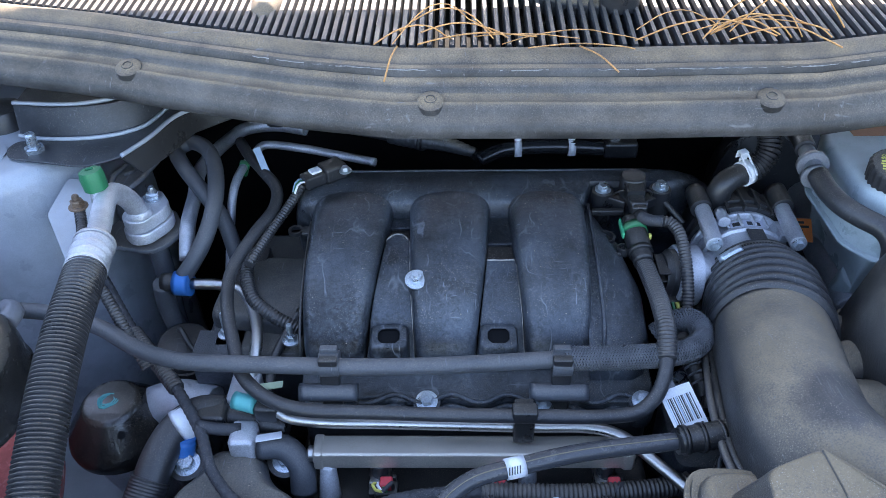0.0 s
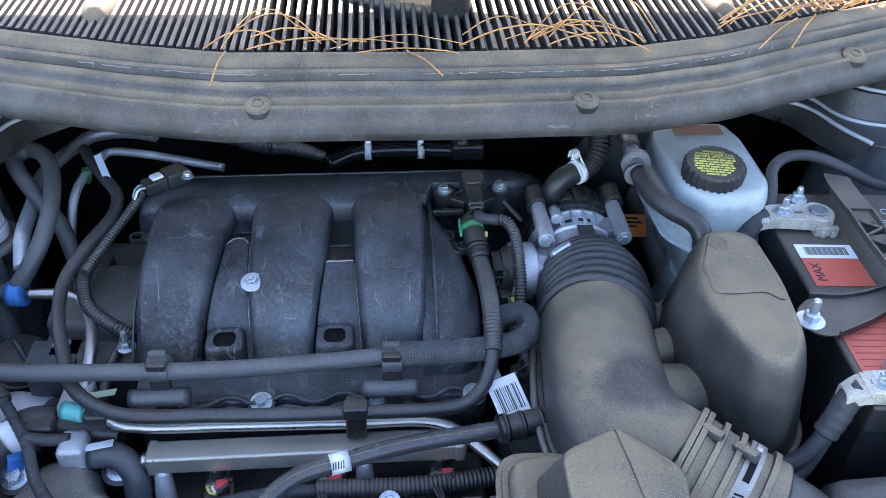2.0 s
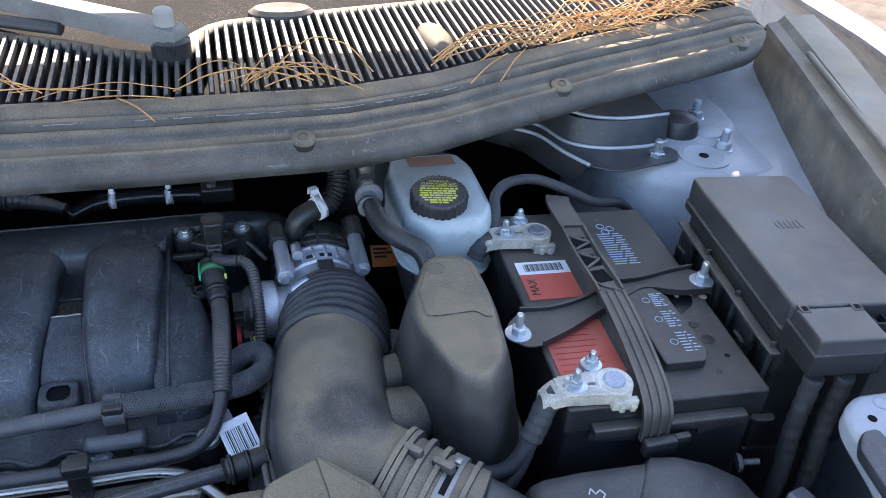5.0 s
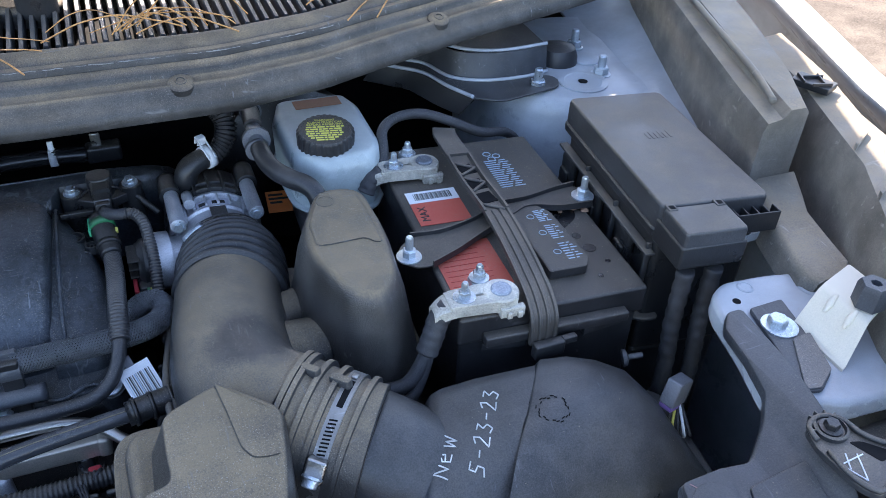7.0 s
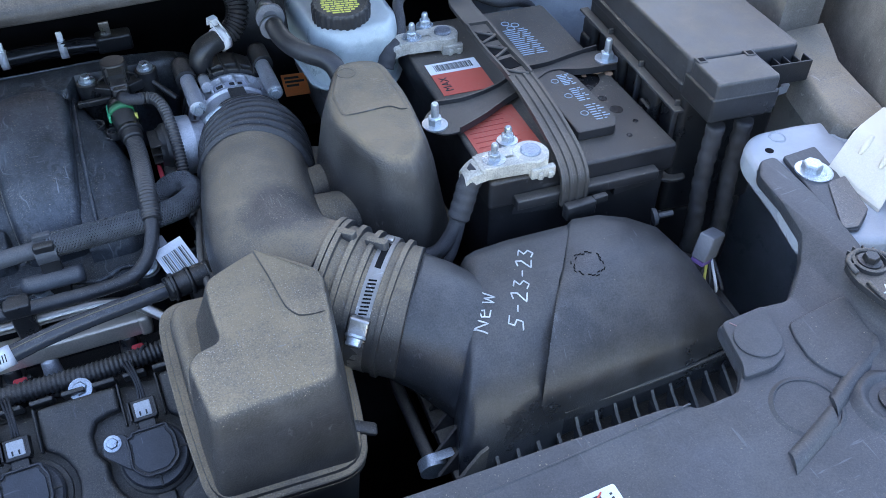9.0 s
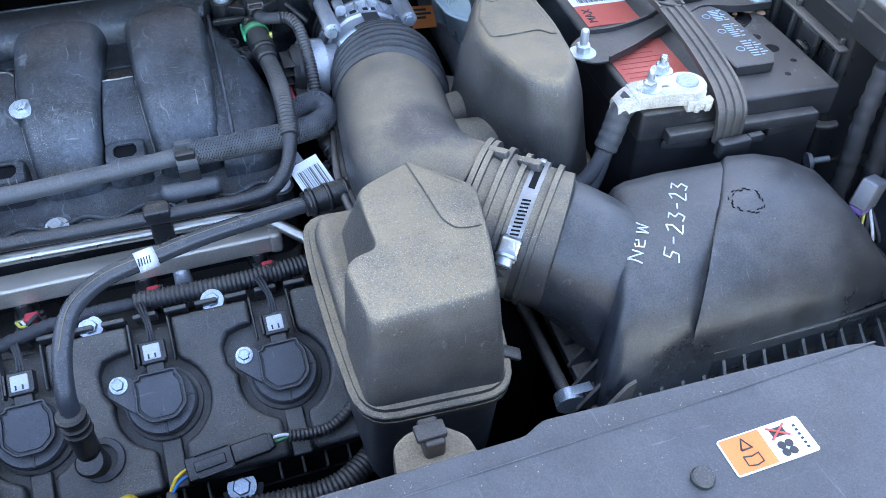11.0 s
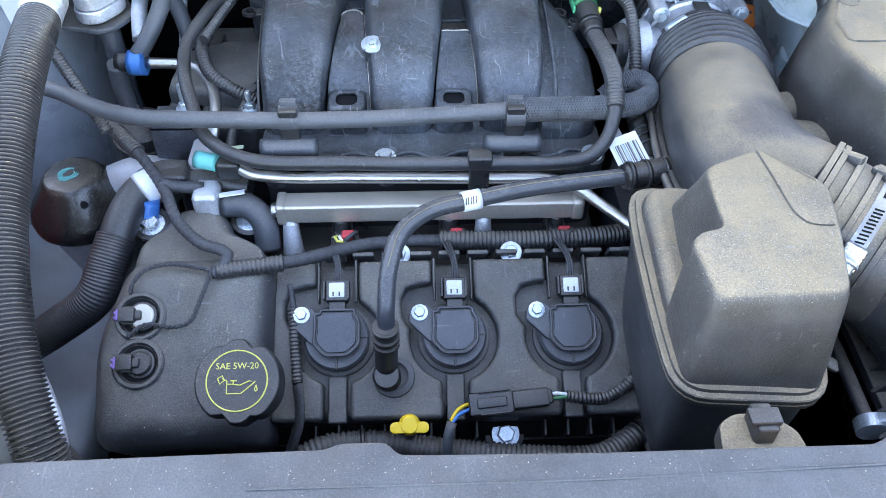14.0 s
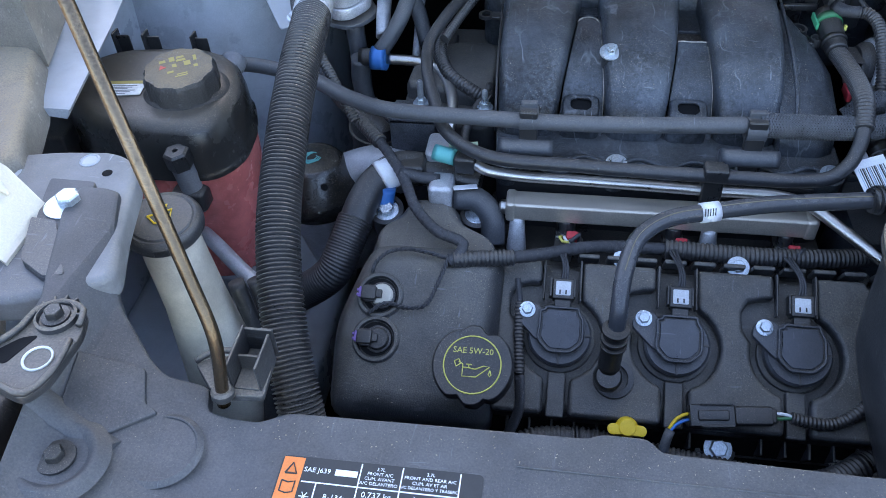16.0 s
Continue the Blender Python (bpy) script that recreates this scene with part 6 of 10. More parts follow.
for x0, x1, z in ((-0.013, 0.006, 0.009), (-0.013, 0.012, 0.004), (-0.012, 0.004, -0.001)):
    part("tag_print", box(x0, x1, -0.0010, -0.0007, z - 0.0014, z + 0.0014, 0, m=pose(0.394, 0.390, 0.079, -48, 8, 6)), BLACK_PRINT, tag)

# ---- battery ----
BM = Matrix.Translation((0.589, 0.172, 0)) @ Matrix.Rotation(radians(-4.0), 4, "Z")
BATTERY = material("battery_case_plastic", (0.022, 0.022, 0.024), 0.36, dust=0.50, dust_colour=(0.20, 0.165, 0.125), specks=0.6, scuffs=0.4, stain=0.4, grain=0.15)
bat = thing("car_battery", "dusty black car battery with red label and terminals", "battery")
part("case", box(-0.095, 0.095, -0.152, 0.152, -0.05, 0.128, 0.004, 2, m=BM), BATTERY, bat)
part("top_cover", box(-0.0985, 0.0985, -0.158, 0.158, 0.128, 0.160, 0.004, 2, m=BM), BATTERY, bat, "dusty top cover")
part("front_lip", box(-0.075, 0.075, -0.170, -0.157, 0.130, 0.142, 0.002, 1, m=BM), BATTERY, bat, "moulded grip lip")
for s in (-1, 1):
    part("grip_slot", prism([(s * 0.03, -0.165), (s * 0.075, -0.159), (s * 0.07, -0.157), (s * 0.03, -0.157)], 0.118, 0.127, 0.001, 1, m=BM), BATTERY, bat)
part("vent_block", prism(rounded([(0.005, -0.02), (0.012, -0.012), (0.040, -0.012), (0.050, -0.028), (0.054, -0.112), (0.046, -0.124), (0.006, -0.124)], 0.003), 0.160, 0.172, 0.0015, 1, m=BM), BATTERY, bat, "raised vent cover")
for i, (x0, x1, y0, y1) in enumerate(((0.020, 0.044, -0.044, -0.022), (0.021, 0.046, -0.076, -0.050), (0.022, 0.049, -0.112, -0.082))):
    for k in range(7):
        y = y0 + (y1 - y0) * (k + 0.2) / 7
        part("warning_print", box(x0 + 0.010, x0 + 0.017 + 0.001 * (k % 3), y, y + 0.0013, 0.1721, 0.1724, 0, m=BM), BLUE_PRINT, bat, "pale blue warning print")
        part("warning_print", box(x0 + 0.019 + 0.001 * (k % 3), x1 - 0.0025 * ((k + i) % 3), y, y + 0.0013, 0.1721, 0.1724, 0, m=BM), BLUE_PRINT, bat, "pale blue warning print")
    part("warning_sign", ring_mark(0.0038, 0.0004, BM @ Matrix.Translation((x0 + 0.004, (y0 + y1) / 2, 0.1722))), BLUE_PRINT, bat, "pale blue warning sign")
for k in range(14):
    y = 0.046 + k * 0.0045
    part("recycling_print", box(0.024, 0.038 + 0.002 * (k % 3), y, y + 0.0016, 0.1603, 0.1606, 0, m=BM), BLUE_PRINT, bat, "pale blue printed text")
    part("recycling_print", box(0.041 + 0.002 * (k % 3), 0.054 - 0.003 * (k % 2), y, y + 0.0016, 0.1603, 0.1606, 0, m=BM), BLUE_PRINT, bat, "pale blue printed text")
for x, y in ((0.034, 0.122), (0.044, 0.116), (0.036, 0.110)):
    part("recycling_sign", ring_mark(0.0045, 0.0006, BM @ Matrix.Translation((x, y, 0.1603))), BLUE_PRINT, bat, "pale blue recycling sign")
lab = part("red_label", box(-0.088, -0.030, -0.005, 0.060, 0.1602, 0.1606, 0, m=BM), RED_PRINT, bat, "red paper label")
part("white_band", box(-0.088, -0.030, 0.038, 0.0602, 0.1606, 0.1608, 0, m=BM), WHITE_PRINT, lab, "white barcode band")
for k in range(24):
    w = 0.0006 + 0.0005 * ((k * 7) % 3)
    x = -0.080 + k * 0.0018
    part("barcode_bar", box(x, x + w, 0.043, 0.056, 0.16085, 0.161, 0, m=BM), BLACK_PRINT, lab)
lettering("MAX", 0.013, BM @ Matrix.Translation((-0.078, 0.016, 0.1608)) @ Matrix.Rotation(radians(88), 4, "Z"), BLACK_PRINT, "label_word", lab, "black printed word")
lab2 = part("red_label", box(-0.092, -0.028, -0.118, -0.042, 0.1602, 0.1606, 0, m=BM), RED_PRINT, bat, "worn red paper label")
for k in range(8):
    part("small_print", box(-0.088, -0.046 + 0.002 * (k % 3), -0.112 + k * 0.008, -0.1110 + k * 0.008, 0.1607, 0.1608, 0, m=BM), material("dark_red_print", (0.35, 0.03, 0.02), 0.6, bump=0) if k == 0 else bpy.data.materials["dark_red_print"], lab2)


def terminal(name, y, sgn):
    t = thing("battery_terminal", "corroded pale lead battery clamp with bolt", "terminal", "battery terminals")
    m = BM @ Matrix.Translation((-0.055, y, 0.161))
    part("clamp_arm", prism(rounded([(-0.050, 0.0015), (-0.012, 0.0015), (-0.006, 0.009), (0.010, 0.009), (0.014, 0.013), (-0.014, 0.0155), (-0.050, 0.0125)], 0.003), 0.004, 0.017, 0.0012, 1, m=m), LEAD, t, "cast clamp arm")
    part("clamp_arm", prism(rounded([(-0.050, -0.0015), (-0.012, -0.0015), (-0.006, -0.009), (0.008, -0.010), (0.013, -0.0155), (-0.014, -0.0150), (-0.050, -0.0125)], 0.003), 0.004, 0.017, 0.0012, 1, m=m), LEAD, t, "cast clamp arm")
    part("clamp_eye", lathe([(0.0100, 0.003), (0.0165, 0.003), (0.0172, 0.005), (0.0172, 0.0165), (0.0160, 0.018), (0.0100, 0.018)], m=m, sides=32), LEAD, t, "round clamp eye")
    part("clamp_jaw", join(box(-0.006, 0.018, -0.0195, -0.0125, -0.001, 0.010, 0.001, 1, m=m), box(0.0, 0.005, -0.022, -0.018, -0.001, 0.006, 0.0008, 1, m=m), box(0.010, 0.015, -0.022, -0.018, -0.001, 0.006, 0.0008, 1, m=m)), LEAD, t, "notched lower jaw")
    part("post", lathe([(0.0102, 0), (0.0098, 0.0195), (0.0085, 0.0210), (0, 0.0215)], m=m, sides=28), material("dull_lead_post", (0.30, 0.33, 0.38), 0.45, metal=0.5, grain=0.3, stain=0.4) if "dull_lead_post" not in bpy.data.materials else bpy.data.materials["dull_lead_post"], t, "round dull lead post")
    part("end_bar", box(-0.053, -0.047, -0.012, 0.012, 0.005, 0.0165, 0.001, 1, m=m), LEAD, t)
    bolt(m @ Vector((-0.036, 0.0, 0.016)), (0, 0, 1), r=0.0062, head=0.008, washer=0.0108, stud=0.010, parent=t, name="clamp_nut", mat=ZINC)
    part("stud_block", box(-0.022, -0.004, 0.016, 0.031, 0.000, 0.016, 0.0015, 1, m=m), ZINC, t, "plated link block")
    bolt(m @ Vector((-0.013, 0.0235, 0.016)), (0, 0, 1), r=0.0066, head=0.008, washer=0.0098, stud=0.008, parent=t, name="stud_nut", mat=ZINC)
    part("cable_lug", loft([[tuple(m @ Vector((x, w * u, z + h * v))) for u, v in ((-1, -1), (-1, 0.6), (-0.7, 1), (0.7, 1), (1, 0.6), (1, -1))] for x, w, z, h in ((-0.046, 0.0125, 0.010, 0.006), (-0.054, 0.0125, 0.009, 0.006), (-0.060, 0.0105, 0.006, 0.007), (-0.066, 0.009, 0.000, 0.007))], angle=45), LEAD, t, "crimped cable lug")
    boot = [m @ Vector(p) for p in ((-0.050, 0, 0.010), (-0.062, -0.002, 0.004), (-0.070, -0.006, -0.010))]
    if y < 0:
        boot = [m @ Vector((-0.050, 0, 0.009)), (0.464, 0.033, 0.158), (0.457, 0.0285, 0.142), (0.450, 0.025, 0.127)]
    part("cable_boot", tube(boot, 0.0105 if y < 0 else 0.0098, sides=14, ribs=0.0006, pitch=0.009), TAPE, t, "dark taped cable sleeve")
    return t


terminal("front", -0.146, 1)
terminal("rear", 0.094, 1)

hold = thing("battery_hold_down", "dusty black steel hold-down bar across the battery", "hold-down")
line = [(0.4560, 0.1130), (0.4600, 0.1330), (0.4785, 0.1479), (0.5101, 0.1446), (0.5541, 0.1547), (0.5875, 0.1727), (0.6250, 0.1740), (0.6645, 0.1815), (0.6900, 0.1840), (0.7000, 0.1620), (0.6900, 0.1420), (0.6521, 0.1460), (0.6188, 0.1571), (0.5946, 0.1471), (0.5486, 0.1262), (0.5178, 0.1100), (0.4840, 0.0960), (0.4660, 0.0985)]
part("bar", prism(rounded(line, 0.008), 0.1660, 0.1690, 0.0008, 1), BATTERY, hold, "stamped dusty plate")
for pts in (line[2:9], line[10:17]):
    part("turned_edge", loft([[(p.x, p.y, 0.166), (p.x, p.y, 0.1735), (p.x, p.y + 0.0022, 0.1735), (p.x, p.y + 0.0022, 0.166)] for p in spline([(x, y, 0) for x, y in pts], 0.006)], angle=60), BATTERY, hold, "turned-up edge")
for x, y in ((0.4655, 0.1160), (0.6880, 0.1600)):
    bolt((x, y, 0.169), (0, 0, 1), r=0.0072, head=0.010, washer=0.0128, stud=0.015, parent=hold, name="hold_down_nut", mat=ZINC, label="zinc nut on a long stud")
strap = thing("battery_strap", "dusty brown rubber carrying strap over the battery", "strap")
STRAP = material("dusty_brown_rubber", (0.050, 0.046, 0.042), 0.45, dust=0.75, dust_colour=(0.20, 0.160, 0.12), specks=0.6, scuffs=0.5, stain=0.3)
sp2 = spline([(0.592, 0.335, 0.178), (0.586, 0.318, 0.181), (0.580, 0.262, 0.184), (0.574, 0.209, 0.1855), (0.5725, 0.150, 0.1850), (0.5690, 0.1034, 0.182), (0.5635, 0.055, 0.1775), (0.5595, 0.020, 0.1700), (0.5580, 0.004, 0.1580), (0.5575, 0.000, 0.130)], 0.006)


def band_ring(i, prof):
    p = sp2[i]
    a = (sp2[min(i + 1, len(sp2) - 1)] - sp2[max(i - 1, 0)]).normalized()
    side = Vector((-a.y, a.x, 0)).normalized() * -1 if abs(a.y) > 0.2 else Vector((1, 0, 0))
    if side.x < 0:
        side = -side
    n = side.cross(a).normalized()
    if n.z < 0 and abs(a.z) < 0.8 or (abs(a.z) >= 0.8 and n.y > 0):
        n = -n
    return [tuple(p + side * (0.0138 * u) + n * h) for u, h in prof]


flat = ((-1, -0.0026), (-1, 0.0018), (-0.86, 0.0024), (0.86, 0.0024), (1, 0.0018), (1, -0.0026))
ribbed = ((-1, -0.0025), (-1, 0.0022), (-0.8, 0.0022), (-0.72, 0.0004), (-0.45, 0.0004), (-0.38, 0.0022), (-0.2, 0.0022), (-0.13, 0.0004), (0.13, 0.0004), (0.2, 0.0022), (0.38, 0.0022), (0.45, 0.0004), (0.72, 0.0004), (0.8, 0.0022), (1, 0.0022), (1, -0.0025))
tray_ = ((-1, -0.0026), (-1, 0.0034), (-0.82, 0.0034), (-0.72, -0.0008), (0.72, -0.0008), (0.82, 0.0034), (1, 0.0034), (1, -0.0026))
n1, n2, last = 12, 30, len(sp2)
part("end_pad", loft([band_ring(i, flat) for i in range(0, n1 + 1)], angle=40), STRAP, strap, "flat end pad")
part("window_frame", loft([band_ring(i, tray_) for i in range(n1, n2 + 1)], angle=40), STRAP, strap, "hollow middle section")
part("band", loft([band_ring(i, ribbed) for i in range(n2, last)], angle=35), STRAP, strap, "ribbed band")
for i, s in ((n1 + 3, 1), (n1 + 7, -1), (n1 + 8, 1), (n1 + 12, -1), (n1 + 16, 1)):
    a, b = Vector(band_ring(i, tray_)[3]), Vector(band_ring(i + 2 * s, tray_)[4])
    part("web", tube([a + Vector((0, 0, 0.0014)), b + Vector((0, 0, 0.0014))], 0.0019, sides=6), STRAP, strap)
for i in (n1 + 5, n1 + 10, n1 + 14):
    c = (Vector(band_ring(i, tray_)[3]) + Vector(band_ring(i, tray_)[4])) / 2
    # No opening is cut; a near-black patch paints its shade
    part("window", box(-0.0085, 0.0085, -0.010, 0.010, -0.0004, 0.0006, 0, m=Matrix.Translation(c) @ Matrix.Rotation(radians(6), 4, "Z")), DARK, strap, "near-black patch painted as shade in a strap opening")
part("buckle", box(0.545, 0.577, -0.012, -0.001, 0.118, 0.135, 0.002, 1), PLASTIC, strap, "black strap buckle")
part("buckle_bar", box(0.575, 0.590, -0.010, -0.003, 0.128, 0.136, 0.001, 1), PLASTIC, strap)
solid("battery_tray", box(-0.115, 0.115, -0.18, 0.17, -0.075, -0.052, 0.006, 2, m=BM), PLASTIC, "black plastic tray under the battery", "tray")
solid("tray_stand", box(-0.10, 0.10, -0.15, 0.15, -0.23, -0.0755, 0.006, 2, m=BM), DARK, "dark bracket carrying the battery tray", "bracket")
part("wet_stain", prism(rounded([(0.040, -0.060), (0.062, -0.044), (0.082, -0.030), (0.086, 0.0), (0.060, 0.004), (0.030, -0.002), (0.018, -0.004), (0.030, -0.030)], 0.010), 0.1600, 0.1604, 0, m=BM), material("damp_black_stain", (0.012, 0.012, 0.013), 0.2), bat, "dark damp stain")
for x, y, r in ((0.070, -0.085, 0.007), (0.066, -0.062, 0.005), (0.078, -0.110, 0.003), (0.060, -0.130, 0.003), (-0.006, -0.125, 0.003)):
    part("damp_spot", lathe([(r, 0.1600), (r, 0.1603), (0, 0.1603)], m=BM @ Matrix.Translation((x, y, 0)), sides=14), bpy.data.materials["damp_black_stain"], bat, "dark damp spot")
corr = solid("corrosion_crumbs", join(*[lathe([(0.0, 0), (r, 0.0005), (r * 0.6, 0.0022), (0, 0.0028)], m=BM @ Matrix.Translation((x, y, 0.1603)), sides=7) for x, y, r in ((0.085, -0.012, 0.006), (0.075, -0.006, 0.004), (0.096, -0.020, 0.005), (0.060, 0.002, 0.005), (0.090, 0.012, 0.004), (0.068, -0.016, 0.003))]), material("rusty_corrosion", (0.42, 0.25, 0.16), 0.95, scale=200, grain=0.3), "rusty white corrosion crumbs on the battery", "corrosion", kind="stuff")

# battery cables
cable = solid("ground_cable", tube([(0.497, 0.288, 0.168), (0.502, 0.300, 0.185), (0.508, 0.322, 0.196), (0.5378, 0.3517, 0.195), (0.5739, 0.3602, 0.190), (0.6077, 0.3489, 0.180), (0.6427, 0.3390, 0.165), (0.690, 0.350, 0.150), (0.73, 0.36, 0.10)], 0.0062, sides=12), TAPE, "black taped battery cable looping behind the battery", "cable", "battery cables")
solid("starter_cable", tube([(0.466, 0.034, 0.160), (0.455, 0.028, 0.138), (0.442, 0.021, 0.114), (0.427, 0.018, 0.099), (0.40, 0.026, 0.092), (0.36, 0.052, 0.078), (0.31, 0.10, 0.02)], 0.0072, sides=12), TAPE, "black taped battery cable dropping beside the battery", "cable", "battery cables")
solid("starter_cable", tube([(0.462, 0.030, 0.152), (0.452, 0.024, 0.130), (0.444, 0.019, 0.106), (0.430, 0.012, 0.086), (0.398, 0.012, 0.072), (0.35, 0.034, 0.055), (0.29, 0.08, 0.0)], 0.0062, sides=12), TAPE, "second taped battery cable beside the battery", "cable", "battery cables")

# ---- fuse box ----
FM = Matrix.Translation((0.757, 0.122, 0.0255)) @ Matrix.Rotation(radians(-7.2), 4, "Z")
fuse = thing("fuse_box", "dusty black plastic fuse box with snap-on lid", "fuse box")
part("base", box(-0.050, 0.060, -0.096, 0.130, 0.02, 0.175, 0.006, 2, m=FM), PLASTIC, fuse, "fuse box base")
part("lid", loft([[(x, y, z) for x, y in ring_rr(0.004, 0.02, hx, hy, 0.007)] for hx, hy, z in ((0.0590, 0.118, 0.182), (0.0590, 0.118, 0.2055), (0.0578, 0.1168, 0.2085), (0.056, 0.115, 0.2095))], angle=50, m=FM), PLASTIC_DUSTY, fuse, "dusty snap-on lid")
part("lid_rim", flange_band(ring_rr(0.004, 0.02, 0.057, 0.116, 0.007), ((-0.002, 0.172), (0.004, 0.172), (0.0045, 0.174), (0.0045, 0.180), (0.003, 0.182), (0.0, 0.182)), m=FM), PLASTIC, fuse, "projecting rim under the lid")
part("small_lid", loft([[(x, y, z) for x, y in ring_rr(-0.0215, -0.1215, hx, hy, 0.003)] for hx, hy, z in ((0.0325, 0.0228, 0.190), (0.0325, 0.0228, 0.2055), (0.0315, 0.0218, 0.2082), (0.030, 0.0205, 0.2090))], angle=50, m=FM), PLASTIC_DUSTY, fuse, "small dusty front lid")
part("front_skirt", box(-0.056, 0.014, -0.1455, -0.092, 0.168, 0.194, 0.003, 2, m=FM), PLASTIC, fuse)
for x in (-0.052, -0.001):
    part("lid_catch", box(x, x + 0.010, -0.106, -0.095, 0.1985, 0.2102, 0.001, 1, m=FM), PLASTIC_DUSTY, fuse)
    part("catch_slot", box(x + 0.002, x + 0.0075, -0.1045, -0.0985, 0.2101, 0.2105, 0, m=FM), DARK, fuse, "dark slot in the catch")
part("cell_rack", join(*[box(0.022 + k * 0.0115, 0.024 + k * 0.0115, -0.112, -0.098, 0.176, 0.198, 0.0005, 1, m=FM) for k in range(5)], box(0.022, 0.070, -0.1125, -0.1105, 0.176, 0.198, 0.0005, 1, m=FM), box(0.022, 0.070, -0.1100, -0.0985, 0.174, 0.178, 0.0005, 1, m=FM)), PLASTIC, fuse, "open rack of fuse cells")
for y in (-0.060, 0.018, 0.092):
    part("side_clip", box(-0.060, -0.050, y, y + 0.030, 0.105, 0.150, 0.003, 1, m=FM), PLASTIC, fuse, "side clip")
    part("clip_tongue", box(-0.064, -0.058, y + 0.005, y + 0.025, 0.112, 0.132, 0.002, 1, m=FM), PLASTIC, fuse)
    part("side_frame", box(-0.056, -0.050, y - 0.030, y - 0.026, 0.080, 0.160, 0.001, 1, m=FM), PLASTIC_DUSTY, fuse)
part("rain_rail", box(-0.0610, -0.0500, -0.098, 0.132, 0.150, 0.154, 0.001, 1, m=FM), PLASTIC_DUSTY, fuse, "thin rail along the side")
part("side_ledge", prism(rounded([(-0.078, -0.082), (-0.050, -0.104), (-0.030, -0.104), (-0.030, 0.13), (-0.066, 0.13)], 0.010), 0.066, 0.072, 0.002, 1, m=FM), PLASTIC_DUSTY, fuse, "dusty lower ledge")
for k in range(6):
    part("embossed_bar", box(-0.006 + k * 0.0052, -0.003 + k * 0.0052, 0.028, 0.040 + 0.003 * (k % 2), 0.2093, 0.2102, 0.0003, 1, m=FM), PLASTIC_DUSTY, fuse)
part("tower_leg", box(-0.05, 0.055, -0.095, 0.125, -0.24, 0.022, 0.006, 2, m=FM), PLASTIC, fuse, "lower housing")
for x in (-0.034, -0.003):
    solid("fuse_box_cable", tube([FM @ Vector(p) for p in ((x, -0.130, 0.155), (x, -0.131, 0.09), (x + 0.003, -0.135, 0.02), (x - 0.01, -0.14, -0.10), (x - 0.04, -0.13, -0.2))], 0.0088, sides=14, ribs=0.0010, pitch=0.016), TAPE, "taped black wiring loom below the fuse box", "cable", "fuse box cables")

# ---- hoses, pipes and looms round the engine ----
deg_hose = thing("coolant_hose", "dusty grey-black coolant hose clipped along the manifold", "hose")
part("hose_tube", tube([(-0.46, 0.215, 0.118), (-0.403, 0.212, 0.116), (-0.345, 0.193, 0.114), (-0.300, 0.166, 0.112), (-0.262, 0.153, 0.110), (-0.20, 0.150, 0.108), (-0.065, 0.146, 0.108), (0.02, 0.148, 0.110), (0.098, 0.152, 0.112)], 0.0080, sides=16), RUBBER_GREY, deg_hose)
way = spline([(0.096, 0.152, 0.112), (0.15, 0.156, 0.1095), (0.195, 0.1625, 0.1070), (0.220, 0.174, 0.104), (0.2325, 0.192, 0.102), (0.2290, 0.210, 0.1035), (0.2140, 0.217, 0.098), (0.195, 0.214, 0.082)], 0.0025)
sleeve = part("braided_sleeve", tube(way[::4] + [way[-1]], 0.0100, sides=20), DARK, deg_hose, "grey braided heat sleeve")
strands = []
for k in range(26):
    turn = 1 if k % 2 else -1
    pts, run = [], 0.0
    for i, p in enumerate(way):
        d = (way[min(i + 1, len(way) - 1)] - way[max(i - 1, 0)]).normalized()
        u = d.cross(Vector((0, 0, 1))).normalized()
        w = u.cross(d)
        run += (p - way[i - 1]).length if i else 0.0
        a = turn * run / 0.034 * 2 * math.pi + (k // 2) * 2 * math.pi / 13
        pts.append(p + (u * math.cos(a) + w * math.sin(a)) * (0.0110 + 0.0003 * math.sin(a * 5 + turn)))
    strands.append(tube(pts, 0.0009, sides=4, smooth=False))
tagged(part("braid_weave", join(*strands), BRAID, sleeve, "woven grey strands"), "woven grey strands", kind="stuff")
for x in (-0.118, 0.094):
    clip = thing("hose_clip", "black plastic double hose clip standing on the manifold flange", "clip", "hose clips")
    part("clip_body", box(x - 0.009, x + 0.009, 0.139, 0.148, 0.052, 0.122, 0.0015, 1), PLASTIC, clip)
    part("clip_jaw", lathe([(0.0095, -0.009), (0.0122, -0.009), (0.0122, 0.009), (0.0095, 0.009)], m=aim((x, 0.1495, 0.109), (1, 0.02, 0)), sides=24), RUBBER_GREY, clip)
    part("clip_tab", box(x - 0.008, x + 0.008, 0.150, 0.157, 0.112, 0.126, 0.001, 1), RUBBER_GREY, clip)
    part("clip_arm", tube([(x - 0.029, 0.138, 0.083), (x + 0.026, 0.138, 0.083)], 0.0085, sides=14), RUBBER_GREY, clip, "sleeve across the clip")
vapour = thing("vapour_hose", "black rubber hose running along the fuel rail", "hose")
